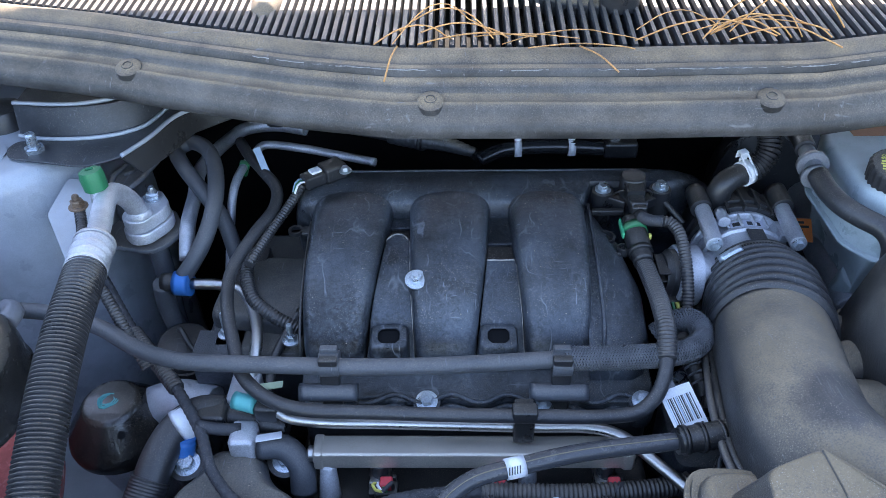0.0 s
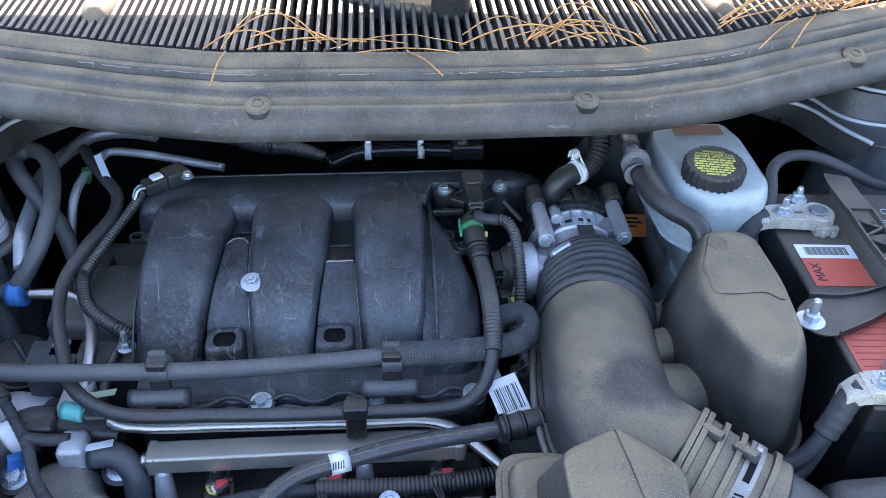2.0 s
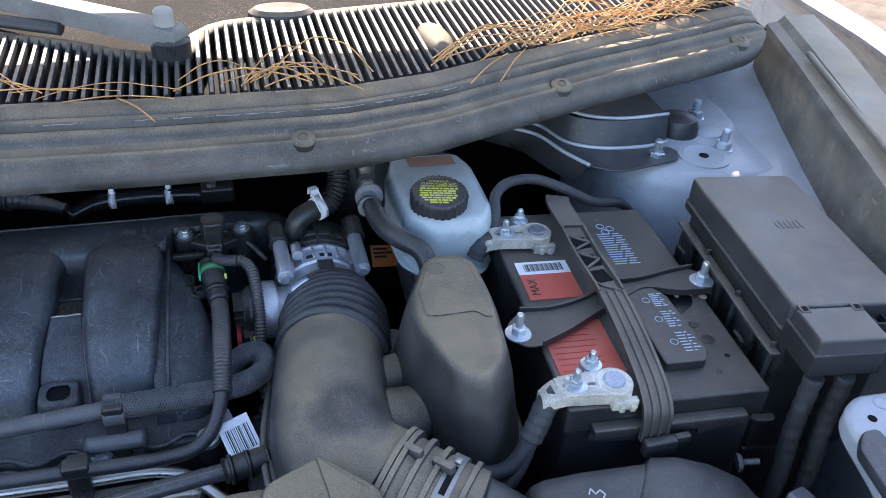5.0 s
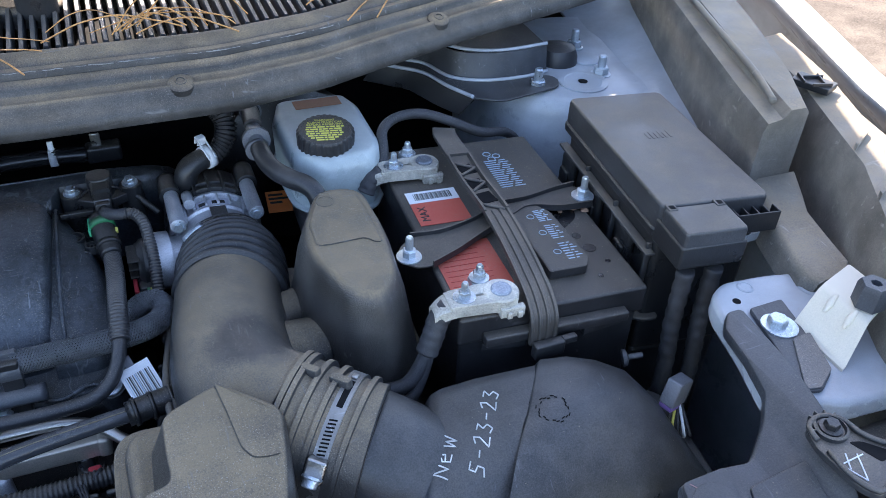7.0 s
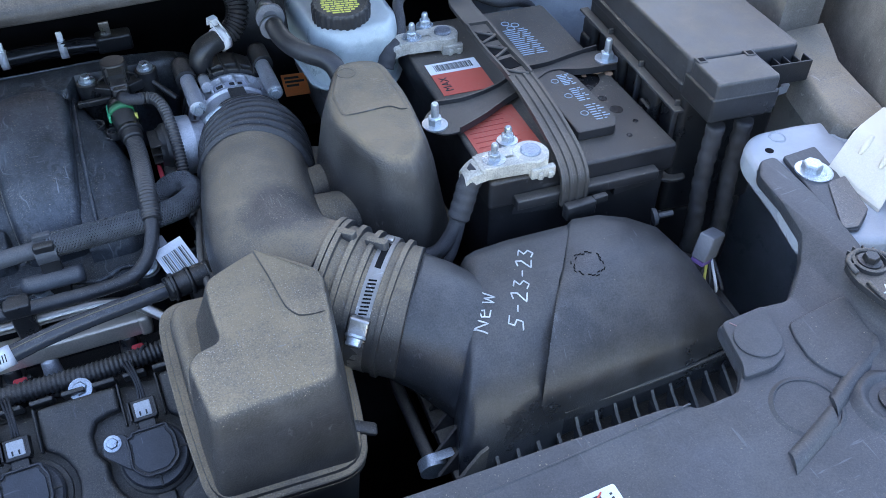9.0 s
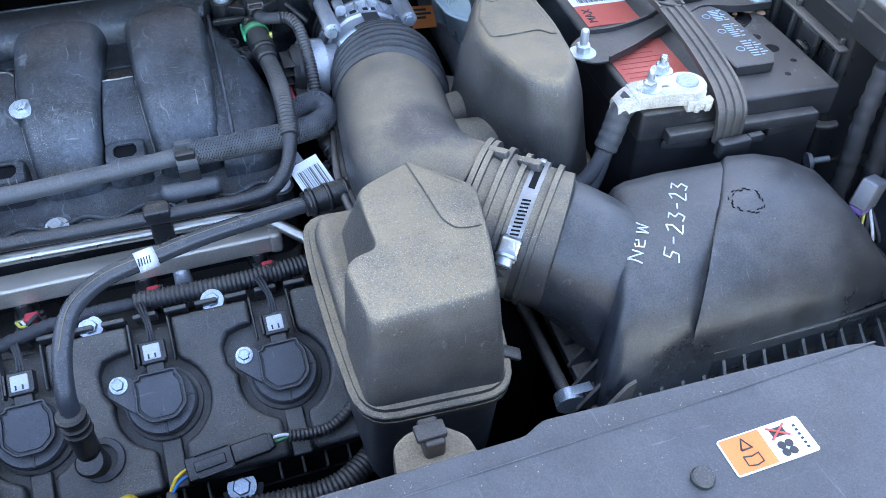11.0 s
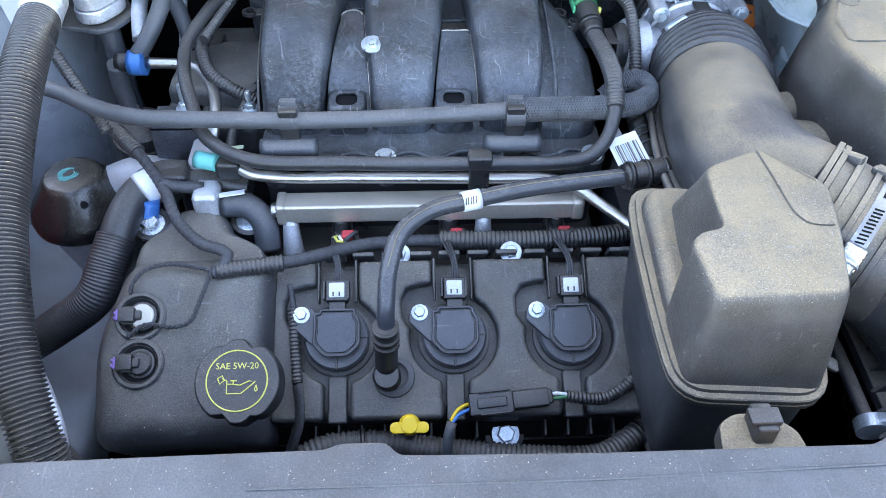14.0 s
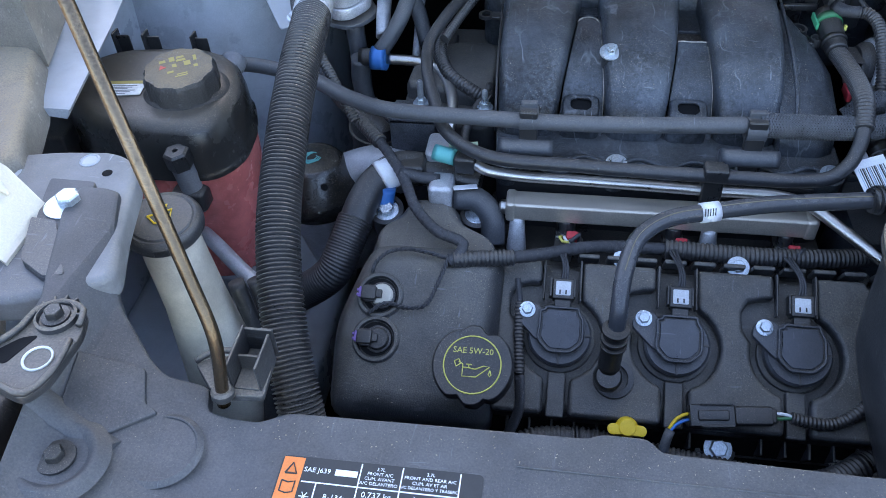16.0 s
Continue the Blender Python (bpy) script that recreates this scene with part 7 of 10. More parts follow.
part("hose_tube", tube([(-0.270, 0.500, 0.138), (-0.252, 0.465, 0.140), (-0.2276, 0.4281, 0.140), (-0.206, 0.394, 0.138), (-0.204, 0.362, 0.134), (-0.221, 0.321, 0.126), (-0.235, 0.275, 0.116), (-0.232, 0.235, 0.108), (-0.218, 0.190, 0.098), (-0.200, 0.150, 0.088), (-0.16, 0.124, 0.081), (-0.064, 0.116, 0.080), (0.06, 0.113, 0.079), (0.138, 0.112, 0.080), (0.162, 0.1150, 0.083), (0.1785, 0.1255, 0.094), (0.1870, 0.142, 0.108), (0.1905, 0.165, 0.1205)], 0.0067, sides=14), RUBBER, vapour)
part("ribbed_sleeve", tube([(0.1890, 0.150, 0.113), (0.1915, 0.176, 0.1250), (0.1930, 0.215, 0.1245), (0.1935, 0.255, 0.1180), (0.1925, 0.290, 0.1130)], 0.0088, sides=20, ribs=0.0010, pitch=0.0036), CONDUIT, vapour, "ribbed black sleeve")
part("hose_end", tube([(0.1925, 0.286, 0.1132), (0.1912, 0.306, 0.1170), (0.1880, 0.330, 0.1255), (0.1870, 0.345, 0.130)], 0.0115, sides=20, widths=[0.9, 1.0, 1.12, 1.12, 1.0]), PLASTIC, vapour, "black quick connector")
part("green_band", tube([(0.1886, 0.3255, 0.1238), (0.1876, 0.335, 0.1270)], 0.0136, sides=20), GREEN, vapour, "green locking band")
part("green_leg", box(0.1735, 0.1765, 0.318, 0.345, 0.122, 0.130, 0.001, 1), material("bright_green_clip", (0.06, 0.42, 0.20), 0.4), vapour, "bright green release clip")
part("connector_ring", tube([(0.1917, 0.300, 0.1155), (0.1912, 0.306, 0.1170)], 0.0132, sides=20), PLASTIC, vapour)
part("yellow_dot", box(0.2005, 0.2035, 0.314, 0.318, 0.124, 0.130, 0.0005, 1), YELLOW_PRINT, vapour, "small yellow tab")
pipe = thing("fuel_pipe", "bare steel fuel pipe behind the fuel rail", "pipe")
part("pipe_tube", tube([(-0.172, 0.134, 0.064), (-0.160, 0.128, 0.060), (-0.13, 0.125, 0.057), (-0.066, 0.124, 0.056), (0.058, 0.121, 0.055), (0.125, 0.121, 0.053), (0.150, 0.114, 0.050), (0.175, 0.092, 0.044), (0.205, 0.063, 0.036), (0.24, 0.035, 0.02)], 0.0055, sides=14), STEEL, pipe)
k = thing("pipe_clip", "black plastic clip joining fuel pipe and hose", "clip")
part("clip_body", box(0.050, 0.069, 0.110, 0.130, 0.044, 0.085, 0.002, 1), PLASTIC, k)
part("clip_cap", box(0.048, 0.071, 0.106, 0.121, 0.076, 0.0895, 0.002, 1), PLASTIC, k)
conn = thing("quick_connector", "black plug with teal lock on the fuel pipe", "connector")
part("plug", box(-0.191, -0.168, 0.126, 0.143, 0.052, 0.072, 0.003, 1), PLASTIC, conn)
part("teal_lock", tube([(-0.212, 0.142, 0.068), (-0.190, 0.137, 0.066)], 0.0085, sides=14), TEAL, conn, "teal locking collar")
part("pale_tag", box(-0.015, 0.015, -0.008, 0.008, -0.0004, 0.0004, 0, m=pose(-0.185, 0.163, 0.064, -25, 0, 10)), material("pale_green_label", (0.45, 0.55, 0.38), 0.6, bump=0), conn, "pale green paper tag")

vent = thing("crankcase_vent_hose", "black rubber vent hose rising from the valve cover", "hose")
part("hose_tube", tube([(-0.0285, -0.046, 0.026), (-0.028, -0.040, 0.048), (-0.025, -0.012, 0.068), (-0.014, 0.018, 0.081), (0.010, 0.038, 0.087), (0.046, 0.050, 0.088), (0.10, 0.064, 0.089), (0.19, 0.077, 0.090)], 0.0077, sides=20), material("glossy_black_hose", (0.042, 0.045, 0.052), 0.22, dust=0.12, specks=0.3, scuffs=0.4), vent)
part("hose_stripe", tube([(-0.0255, -0.0165, 0.0752), (-0.0145, 0.0140, 0.0885), (0.010, 0.0350, 0.0943), (0.046, 0.0475, 0.0954), (0.10, 0.0615, 0.0964), (0.185, 0.0735, 0.0973)], 0.00045, sides=5), material("faded_stripe", (0.20, 0.165, 0.10), 0.6, bump=0), vent, "thin faded stripe along the hose")
part("elbow", lathe([(0.0125, -0.02), (0.0125, 0.005), (0.0105, 0.0085), (0, 0.0095)], m=COVER_M @ Matrix.Translation((-0.030, -0.052, 0.013)), sides=28), PLASTIC, vent, "black plastic elbow")
part("elbow_tube", tube([(-0.030, -0.046, -0.018), (-0.0295, -0.046, 0.004), (-0.0285, -0.046, 0.036)], 0.0100, sides=18), PLASTIC, vent)
for z in (0.012, 0.020, 0.031):
    part("collar", tube([(-0.0290, -0.0465, z), (-0.0290, -0.0465, z + 0.0035)], 0.0116, sides=20), PLASTIC, vent)
part("cover_grommet", lathe([(0.019, -0.004), (0.018, 0.004), (0.013, 0.005), (0.013, -0.002), (0, -0.002)], m=COVER_M @ Matrix.Translation((-0.024, -0.051, 0.001)), sides=28), RUBBER, vent, "round rubber grommet")
part("paper_band", tube([(0.039, 0.0482, 0.0878), (0.055, 0.0522, 0.0882)], 0.0090, sides=20), WHITE_PRINT, vent, "white printed paper band")
for k_ in range(5):
    part("print_bar", tube([(0.042 + k_ * 0.0022, 0.0440 + k_ * 0.0006, 0.0962), (0.042 + k_ * 0.0022, 0.0395 + k_ * 0.0006, 0.0915)], 0.0005, sides=5), BLACK_PRINT, vent)
part("end_coupling", tube([(0.185, 0.076, 0.090), (0.205, 0.079, 0.091), (0.245, 0.086, 0.092), (0.262, 0.089, 0.092)], 0.0118, sides=20, widths=[0.95, 1.02, 0.98, 0.98]), PLASTIC, vent, "black quick coupling")
for x in (0.190, 0.205, 0.222, 0.244):
    part("coupling_ring", tube([(x, 0.0765 + (x - 0.19) * 0.17, 0.0905), (x + 0.004, 0.0772 + (x - 0.19) * 0.17, 0.0906)], 0.0132, sides=20), PLASTIC, vent)

loom = thing("coil_wiring_loom", "black corrugated wiring loom along the valve cover", "wiring loom")
part("trunk", tube([(0.215, 0.098, 0.004), (0.19, 0.090, 0.006), (0.12, 0.080, 0.010), (0.05, 0.079, 0.012), (0.02, 0.079, 0.013)], 0.0092, sides=16, ribs=0.0012, pitch=0.0042), CONDUIT, loom, "corrugated conduit")
part("taped_run", tube([(0.024, 0.079, 0.013), (-0.01, 0.077, 0.015), (-0.05, 0.067, 0.021), (-0.09, 0.048, 0.027), (-0.117, 0.036, 0.031), (-0.182, 0.018, 0.038)], 0.0060, sides=12, ribs=0.0005, pitch=0.007), TAPE, loom, "cloth-taped run")
part("ribbed_run", tube([(-0.122, 0.034, 0.0315), (-0.15, 0.0265, 0.035), (-0.178, 0.019, 0.0378)], 0.0075, sides=14, ribs=0.001, pitch=0.004), CONDUIT, loom)
for k in range(3):
    x = -0.074 + 0.106 * k
    for j, dx in enumerate((-0.003, 0.0, 0.003)):
        part("coil_wire", tube([C(x + dx, 0.030, 0.010), C(x + dx * 0.6 + 0.001, 0.048, 0.014), (x - 0.006 + dx, 0.070 if k else 0.060, 0.022 + (0.004 if not k else 0))], 0.0013, sides=6), TAPE, loom)
    part("injector_wire", tube([(x + 0.004, 0.078, 0.015), (x + 0.012, 0.086, 0.018), (x + 0.012, 0.088, 0.006)], 0.002, sides=6), TAPE, loom)
for pts in ([(-0.182, 0.018, 0.040), (-0.20, 0.024, 0.040), (-0.222, 0.026, 0.041), (-0.240, 0.020, 0.040), (-0.250, 0.010, 0.034), (-0.252, 0.004, 0.028)], [(-0.182, 0.016, 0.040), (-0.188, -0.005, 0.032), (-0.198, -0.024, 0.020), (-0.214, -0.026, 0.017), (-0.236, -0.024, 0.018), (-0.250, -0.032, 0.012)]):
    part("solenoid_wire", twist(pts, 0.0012, 0.009, 2), TAPE, loom, "twisted solenoid wires")
drop = [C(-0.117, 0.034, 0.012), C(-0.1135, 0.012, 0.008), C(-0.112, -0.02, 0.006), C(-0.109, -0.055, 0.006), C(-0.107, -0.085, 0.002), C(-0.118, -0.112, -0.02), C(-0.125, -0.125, -0.05)]
part("drop_wire", tube(drop[:3], 0.0028, sides=8), TAPE, loom)
part("drop_sleeve", tube(drop[1:4], 0.0046, sides=12, ribs=0.0009, pitch=0.0035), CONDUIT, loom)
part("drop_strap", tube(drop[3:], 0.0062, sides=10, flat=0.5), TAPE, loom, "flat taped strap")
branch = thing("side_wiring_loom", "black taped wiring loom crossing to the engine side", "wiring loom")
part("run", tube([(-0.42, 0.345, 0.10), (-0.375, 0.285, 0.085), (-0.331, 0.227, 0.070), (-0.286, 0.177, 0.066), (-0.253, 0.135, 0.058), (-0.238, 0.112, 0.052), (-0.222, 0.078, 0.048), (-0.196, 0.048, 0.046), (-0.170, 0.034, 0.045), (-0.172, 0.024, 0.041), (-0.182, 0.016, 0.037)], 0.0054, sides=12, ribs=0.0005, pitch=0.007), TAPE, branch)
part("ribbed_run", tube([(-0.335, 0.232, 0.0705), (-0.305, 0.198, 0.0675), (-0.272, 0.160, 0.063)], 0.0078, sides=14, ribs=0.001, pitch=0.004), CONDUIT, branch)
part("side_branch", tube([(-0.246, 0.122, 0.055), (-0.225, 0.122, 0.050), (-0.205, 0.125, 0.046)], 0.006, sides=10), TAPE, branch)

front = thing("sensor_connector", "black two-part sensor connector lying on the valve cover", "connector")
fm = COVER_M @ Matrix.Translation((0.078, -0.076, 0.011)) @ Matrix.Rotation(radians(5), 4, "Z")
part("female_half", box(-0.037, 0.002, -0.010, 0.010, -0.007, 0.008, 0.0015, 1, m=fm), PLASTIC, front)
part("latch", box(-0.030, -0.004, -0.0045, 0.0045, 0.007, 0.0105, 0.001, 1, m=fm), PLASTIC, front)
for y in (-0.0105, 0.0085):
    part("rail", box(-0.028, 0.0, y, y + 0.002, 0.004, 0.0105, 0.0005, 1, m=fm), PLASTIC, front)
part("male_half", box(0.001, 0.034, -0.0082, 0.0082, -0.006, 0.007, 0.002, 1, m=fm), PLASTIC, front)
part("end_boot", box(0.028, 0.037, -0.0065, 0.0065, -0.005, 0.006, 0.0015, 1, m=fm), PLASTIC, front)
for j, mat in enumerate((BLUE, YELLOW)):
    part("wire", tube([fm @ Vector(p) for p in ((-0.036, -0.003 + j * 0.005, 0), (-0.046, -0.006 + j * 0.005, 0.0), (-0.054, -0.014 + j * 0.003, -0.001))], 0.0016, sides=6), mat, front, ("blue", "yellow")[j] + " wire")
for j, mat in enumerate((GREEN, WHITE_PRINT)):
    part("wire", tube([fm @ Vector(p) for p in ((0.036, -0.002 + j * 0.004, 0), (0.045, -0.002 + j * 0.004, 0.0), (0.052, -0.001, -0.001))], 0.0016, sides=6), mat, front, ("green", "white")[j] + " wire")
part("grey_sleeve", tube([fm @ Vector(p) for p in ((-0.053, -0.012, -0.001), (-0.058, -0.024, -0.004), (-0.060, -0.045, -0.025), (-0.060, -0.06, -0.06))], 0.0045, sides=12), RUBBER_GREY, front, "grey rubber sleeve")
part("conduit", tube([fm @ Vector(p) for p in ((0.050, -0.001, -0.001), (0.062, -0.004, -0.002), (0.085, -0.006, -0.004), (0.110, 0.006, -0.004), (0.130, 0.028, -0.006), (0.138, 0.05, -0.02))], 0.0052, sides=14, ribs=0.0009, pitch=0.0036), CONDUIT, front, "corrugated conduit")
lowloom = thing("lower_wiring_loom", "thick corrugated loom below the valve cover", "wiring loom")
part("conduit", tube([(-0.135, -0.112, -0.115), (-0.101, -0.089, -0.086), (-0.051, -0.080, -0.085), (0.003, -0.088, -0.085), (0.055, -0.095, -0.086), (0.112, -0.100, -0.088), (0.162, -0.098, -0.089), (0.215, -0.065, -0.0865), (0.27, -0.03, -0.075)], 0.0110, sides=18, ribs=0.0013, pitch=0.0045), CONDUIT, lowloom)
part("tie", tube([(-0.055, -0.0802, -0.085), (-0.051, -0.080, -0.085)], 0.0130, sides=16), PLASTIC, lowloom)
part("tie", tube([(0.196, -0.0795, -0.0885), (0.200, -0.0770, -0.0880)], 0.0130, sides=16), PLASTIC, lowloom)
solid("alternator_bracket", box(0.055, 0.125, -0.125, -0.100, -0.16, -0.118, 0.004), ALUMINIUM, "cast bracket below the valve cover", "bracket")

# barcode tag tied to the hose
tx_ = (Vector((0.211, 0.137, 0.092)) - Vector((0.181, 0.129, 0.086))).normalized()
ty_ = (Vector((0.197, 0.133, 0.089)) - Vector((0.206, 0.105, 0.077))).normalized()
tz_ = tx_.cross(ty_).normalized()
ty_ = tz_.cross(tx_)
tagm = Matrix.Translation((0.201, 0.120, 0.084)) @ Matrix((tx_, ty_, tz_)).transposed().to_4x4()
tag2 = thing("paper_tag", "white paper barcode tag tied beside the intake", "tag")
part("card", box(-0.0150, 0.0150, -0.0330, 0.0190, -0.0004, 0.0004, 0, m=tagm), WHITE_PRINT, tag2)
for k in range(14):
    part("barcode_bar", box(-0.0120 + k * 0.00175, -0.0120 + k * 0.00175 + 0.0005 + 0.0004 * (k % 3), -0.0150, 0.0100, 0.0005, 0.0007, 0, m=tagm), BLUE_PRINT if k % 5 == 0 else BLACK_PRINT, tag2)
for k in range(3):
    part("print_bar", box(-0.001 + k * 0.0045, 0.002 + k * 0.0045, -0.0225, -0.0180, 0.0005, 0.0007, 0, m=tagm), BLACK_PRINT, tag2)
part("tie_end", box(-0.006, 0.002, 0.0185, 0.030, -0.0006, 0.0006, 0.0004, 1, m=tagm), GREY_PLASTIC, tag2, "grey tie of the tag")
# engine parts seen beside the duct
CASTING = material("dark_grimy_casting", (0.060, 0.066, 0.076), 0.5, metal=0.35, dust=0.35, dust_colour=(0.16, 0.14, 0.11), grain=0.3, stain=0.6, specks=0.8, bump=0.8)
gbox = thing("coolant_manifold", "grimy dark cast housing under the intake duct", "housing")
part("housing", loft([[(x, y, z) for x, y in rounded(offset([(0.205, 0.110), (0.300, 0.105), (0.318, 0.150), (0.312, 0.250), (0.262, 0.262), (0.225, 0.235), (0.203, 0.190)], d), 0.012)] for d, z in ((0, -0.10), (0, 0.000), (-0.003, 0.008), (-0.012, 0.011))], angle=45), CASTING, gbox)
part("housing_rib", box(0.262, 0.268, 0.120, 0.245, 0.008, 0.022, 0.002, 1), CASTING, gbox)
part("housing_rib", box(0.215, 0.300, 0.205, 0.211, 0.008, 0.018, 0.002, 1), CASTING, gbox)
for x, y in ((0.232, 0.222), (0.290, 0.232), (0.285, 0.130)):
    bolt((x, y, 0.011), (0, 0, 1), r=0.006, head=0.007, washer=0.009, parent=gbox, name="housing_bolt", mat=ZINC)
stubp = part("outlet_sleeve", tube([(0.252, 0.172, 0.031), (0.275, 0.172, 0.031)], 0.0105, sides=18), CAP_BLACK, gbox, "ribbed outlet sleeve")
part("outlet_shaft", tube([(0.240, 0.172, 0.031), (0.253, 0.172, 0.031)], 0.0062, sides=14), STEEL, gbox, "steel outlet shaft")
part("outlet_neck", tube([(0.274, 0.172, 0.031), (0.296, 0.172, 0.031)], 0.0070, sides=14), CAP_BLACK, gbox)
part("outlet_tip", tube([(0.294, 0.172, 0.031), (0.300, 0.172, 0.031)], 0.0052, sides=12), STEEL, gbox)
part("outlet_post", box(0.262, 0.274, 0.166, 0.178, 0.008, 0.026, 0.002, 1), CASTING, gbox)
senw = thing("knock_sensor_lead", "black sleeved lead with a pale striped plug", "wiring loom")
part("lead", tube([(0.232, 0.262, 0.060), (0.229, 0.235, 0.058), (0.234, 0.212, 0.052)], 0.0085, sides=14, ribs=0.0009, pitch=0.004), CONDUIT, senw)
pl_ = part("plug", tube([(0.233, 0.214, 0.053), (0.240, 0.196, 0.044), (0.245, 0.184, 0.032), (0.246, 0.180, 0.008)], 0.0105, sides=16), PLASTIC, senw, "black round plug")
for s in (0.205, 0.198, 0.191):
    part("plug_stripe", tube([(0.2365 + (0.205 - s) * 0.4, s, 0.0488 - (0.205 - s) * 0.5), (0.2372 + (0.205 - s) * 0.4, s - 0.002, 0.0478 - (0.205 - s) * 0.5)], 0.0112, sides=16), GREY_PLASTIC, pl_, "pale plug stripe")
elb = thing("coolant_outlet", "round black coolant outlet with a pale rim", "outlet")
part("outlet_body", lathe([(0.024, -0.09), (0.024, -0.004), (0.020, 0.0), (0.017, -0.002), (0, -0.004)], m=aim((0.262, 0.098, 0.022), (0, -0.3, 1)), sides=28), PLASTIC, elb)
part("outlet_rim", tube([tuple(aim((0.262, 0.098, 0.022), (0, -0.3, 1)) @ Vector((0.022 * math.cos(a), 0.022 * math.sin(a), -0.001))) for a in (2 * math.pi * k / 28 for k in range(29))], 0.0016, sides=6, caps=False, smooth=False), GREY_PLASTIC, elb, "pale rim")

# pressure sensor on the plenum
sens = thing("pressure_sensor", "black pressure sensor on a bracket bolted to the plenum", "sensor")
for x, y, z in ((0.1615, 0.3875, 0.1375), (0.2245, 0.386, 0.1405)):
    part("bolt_boss", lathe([(0.0128, -0.045), (0.0122, 0.0), (0.011, 0.001), (0, 0.001)], m=Matrix.Translation((x, y, z)), sides=24), PLASTIC, sens)
    bolt((x, y, z + 0.001), (0, -0.1, 1), r=0.0062, head=0.008, washer=0.0090, parent=sens, name="sensor_bolt", mat=ZINC)
    s = -1 if x < 0.19 else 1
    part("gusset", prism([(0.193, 0.385), (x, y + 0.004), (x, y - 0.008), (0.193 + s * 0.010, 0.366)], 0.124, 0.1355, 0.0012, 1), PLASTIC, sens, "tapered bracket arm")
    part("arm_edge", tube([(0.193 + s * 0.012, 0.370, 0.150), (0.193 + s * 0.019, 0.374, 0.144), (x - s * 0.011, y - 0.009, 0.1385)], 0.0013, sides=6), PLASTIC, sens)
part("leg", tube([(0.2245, 0.380, 0.132), (0.250, 0.362, 0.110)], 0.0035, sides=8), PLASTIC, sens)
part("cross_rail", box(0.146, 0.182, 0.360, 0.366, 0.122, 0.129, 0.001, 1), PLASTIC, sens)
part("body", loft([[(x, y, z) for x, y in ring_rr(0.193, 0.3855, h, h, h * 0.85)] for h, z in ((0.0138, 0.110), (0.0138, 0.154), (0.0132, 0.1575), (0.0115, 0.159))], angle=50), PLASTIC, sens, "round black sensor body")
part("neck", loft([[(0.193 + u * w, y, z + v) for u, v in ((-1, -0.010), (-1, 0.004), (-0.75, 0.0065), (0.75, 0.0065), (1, 0.004), (1, -0.010))] for y, w, z in ((0.385, 0.0105, 0.1515), (0.372, 0.0105, 0.1500), (0.362, 0.0095, 0.1470))], angle=40), PLASTIC, sens)
plug = part("plug", box(0.1845, 0.2015, 0.338, 0.364, 0.134, 0.1485, 0.002, 1), PLASTIC, sens, "black wire plug")
for x0, x1, z0, z1 in ((0.1845, 0.1865, 0.1485, 0.1515), (0.1995, 0.2015, 0.1485, 0.1515), (0.1845, 0.2015, 0.1510, 0.1525)):
    part("plug_latch", box(x0, x1, 0.3400, 0.3425, z0, z1, 0.0004, 1), RUBBER_GREY, plug, "worn grey latch")
part("plug_boot", tube([(0.193, 0.338, 0.140), (0.197, 0.330, 0.140), (0.206, 0.3255, 0.1405), (0.2155, 0.325, 0.1405)], 0.0066, sides=14, widths=[1.1, 1.0, 0.9, 1.0]), TAPE, sens, "grey taped wire boot")
part("conduit", tube([(0.2135, 0.325, 0.1405), (0.2225, 0.3215, 0.1405), (0.2295, 0.310, 0.1370), (0.2325, 0.290, 0.1270), (0.2330, 0.262, 0.1080), (0.2310, 0.238, 0.0870)], 0.0060, sides=16, ribs=0.0010, pitch=0.0036), CONDUIT, sens, "thin corrugated conduit")
# breather hose to the throttle and hoses behind the plenum
br = thing("breather_hose", "black corrugated breather hose with white clamp", "hose")
part("conduit", tube([(0.318, 0.388, 0.160), (0.330, 0.3935, 0.166), (0.3400, 0.402, 0.180), (0.3400, 0.416, 0.196), (0.326, 0.432, 0.206), (0.295, 0.448, 0.208), (0.255, 0.46, 0.200)], 0.0125, sides=22, ribs=0.0020, pitch=0.0046), material("shiny_corrugated_hose", (0.024, 0.024, 0.026), 0.22, specks=0.2, grain=0.15), br)
part("elbow", tube([(0.2850, 0.3735, 0.100), (0.2850, 0.3735, 0.138), (0.2875, 0.374, 0.1515), (0.297, 0.378, 0.1585), (0.312, 0.3850, 0.1600)], 0.0128, sides=22, widths=[1.05, 1.05, 1.05, 1.0, 0.95]), PLASTIC, br, "black plastic elbow")
part("clamp_band", tube([(0.3095, 0.384, 0.1598), (0.3185, 0.3885, 0.1612)], 0.0142, sides=24), WHITE_PRINT, br, "pale plastic clamp")
for dx in (-0.0045, 0.0045):
    part("clamp_rail", box(dx - 0.0009, dx + 0.0009, -0.013, 0.013, 0, 0.0022, 0.0005, 1, m=pose(0.3140, 0.3810, 0.1725, 40, 0, 26)), WHITE_PRINT, br)
part("clamp_lug", join(box(-0.0055, 0.0055, -0.0020, 0.0, 0, 0.009, 0.0006, 1, m=pose(0.3095, 0.3925, 0.174, 10, 0, 26)), box(-0.0055, 0.0055, 0.004, 0.006, 0, 0.009, 0.0006, 1, m=pose(0.3095, 0.3925, 0.174, 10, 0, 26)), box(-0.0055, 0.0055, -0.0020, 0.006, 0.008, 0.0098, 0.0006, 1, m=pose(0.3095, 0.3925, 0.174, 10, 0, 26))), WHITE_PRINT, br, "open clamp loop")
vac = thing("brake_vacuum_hose", "black rubber brake vacuum hose with grey valve", "hose")
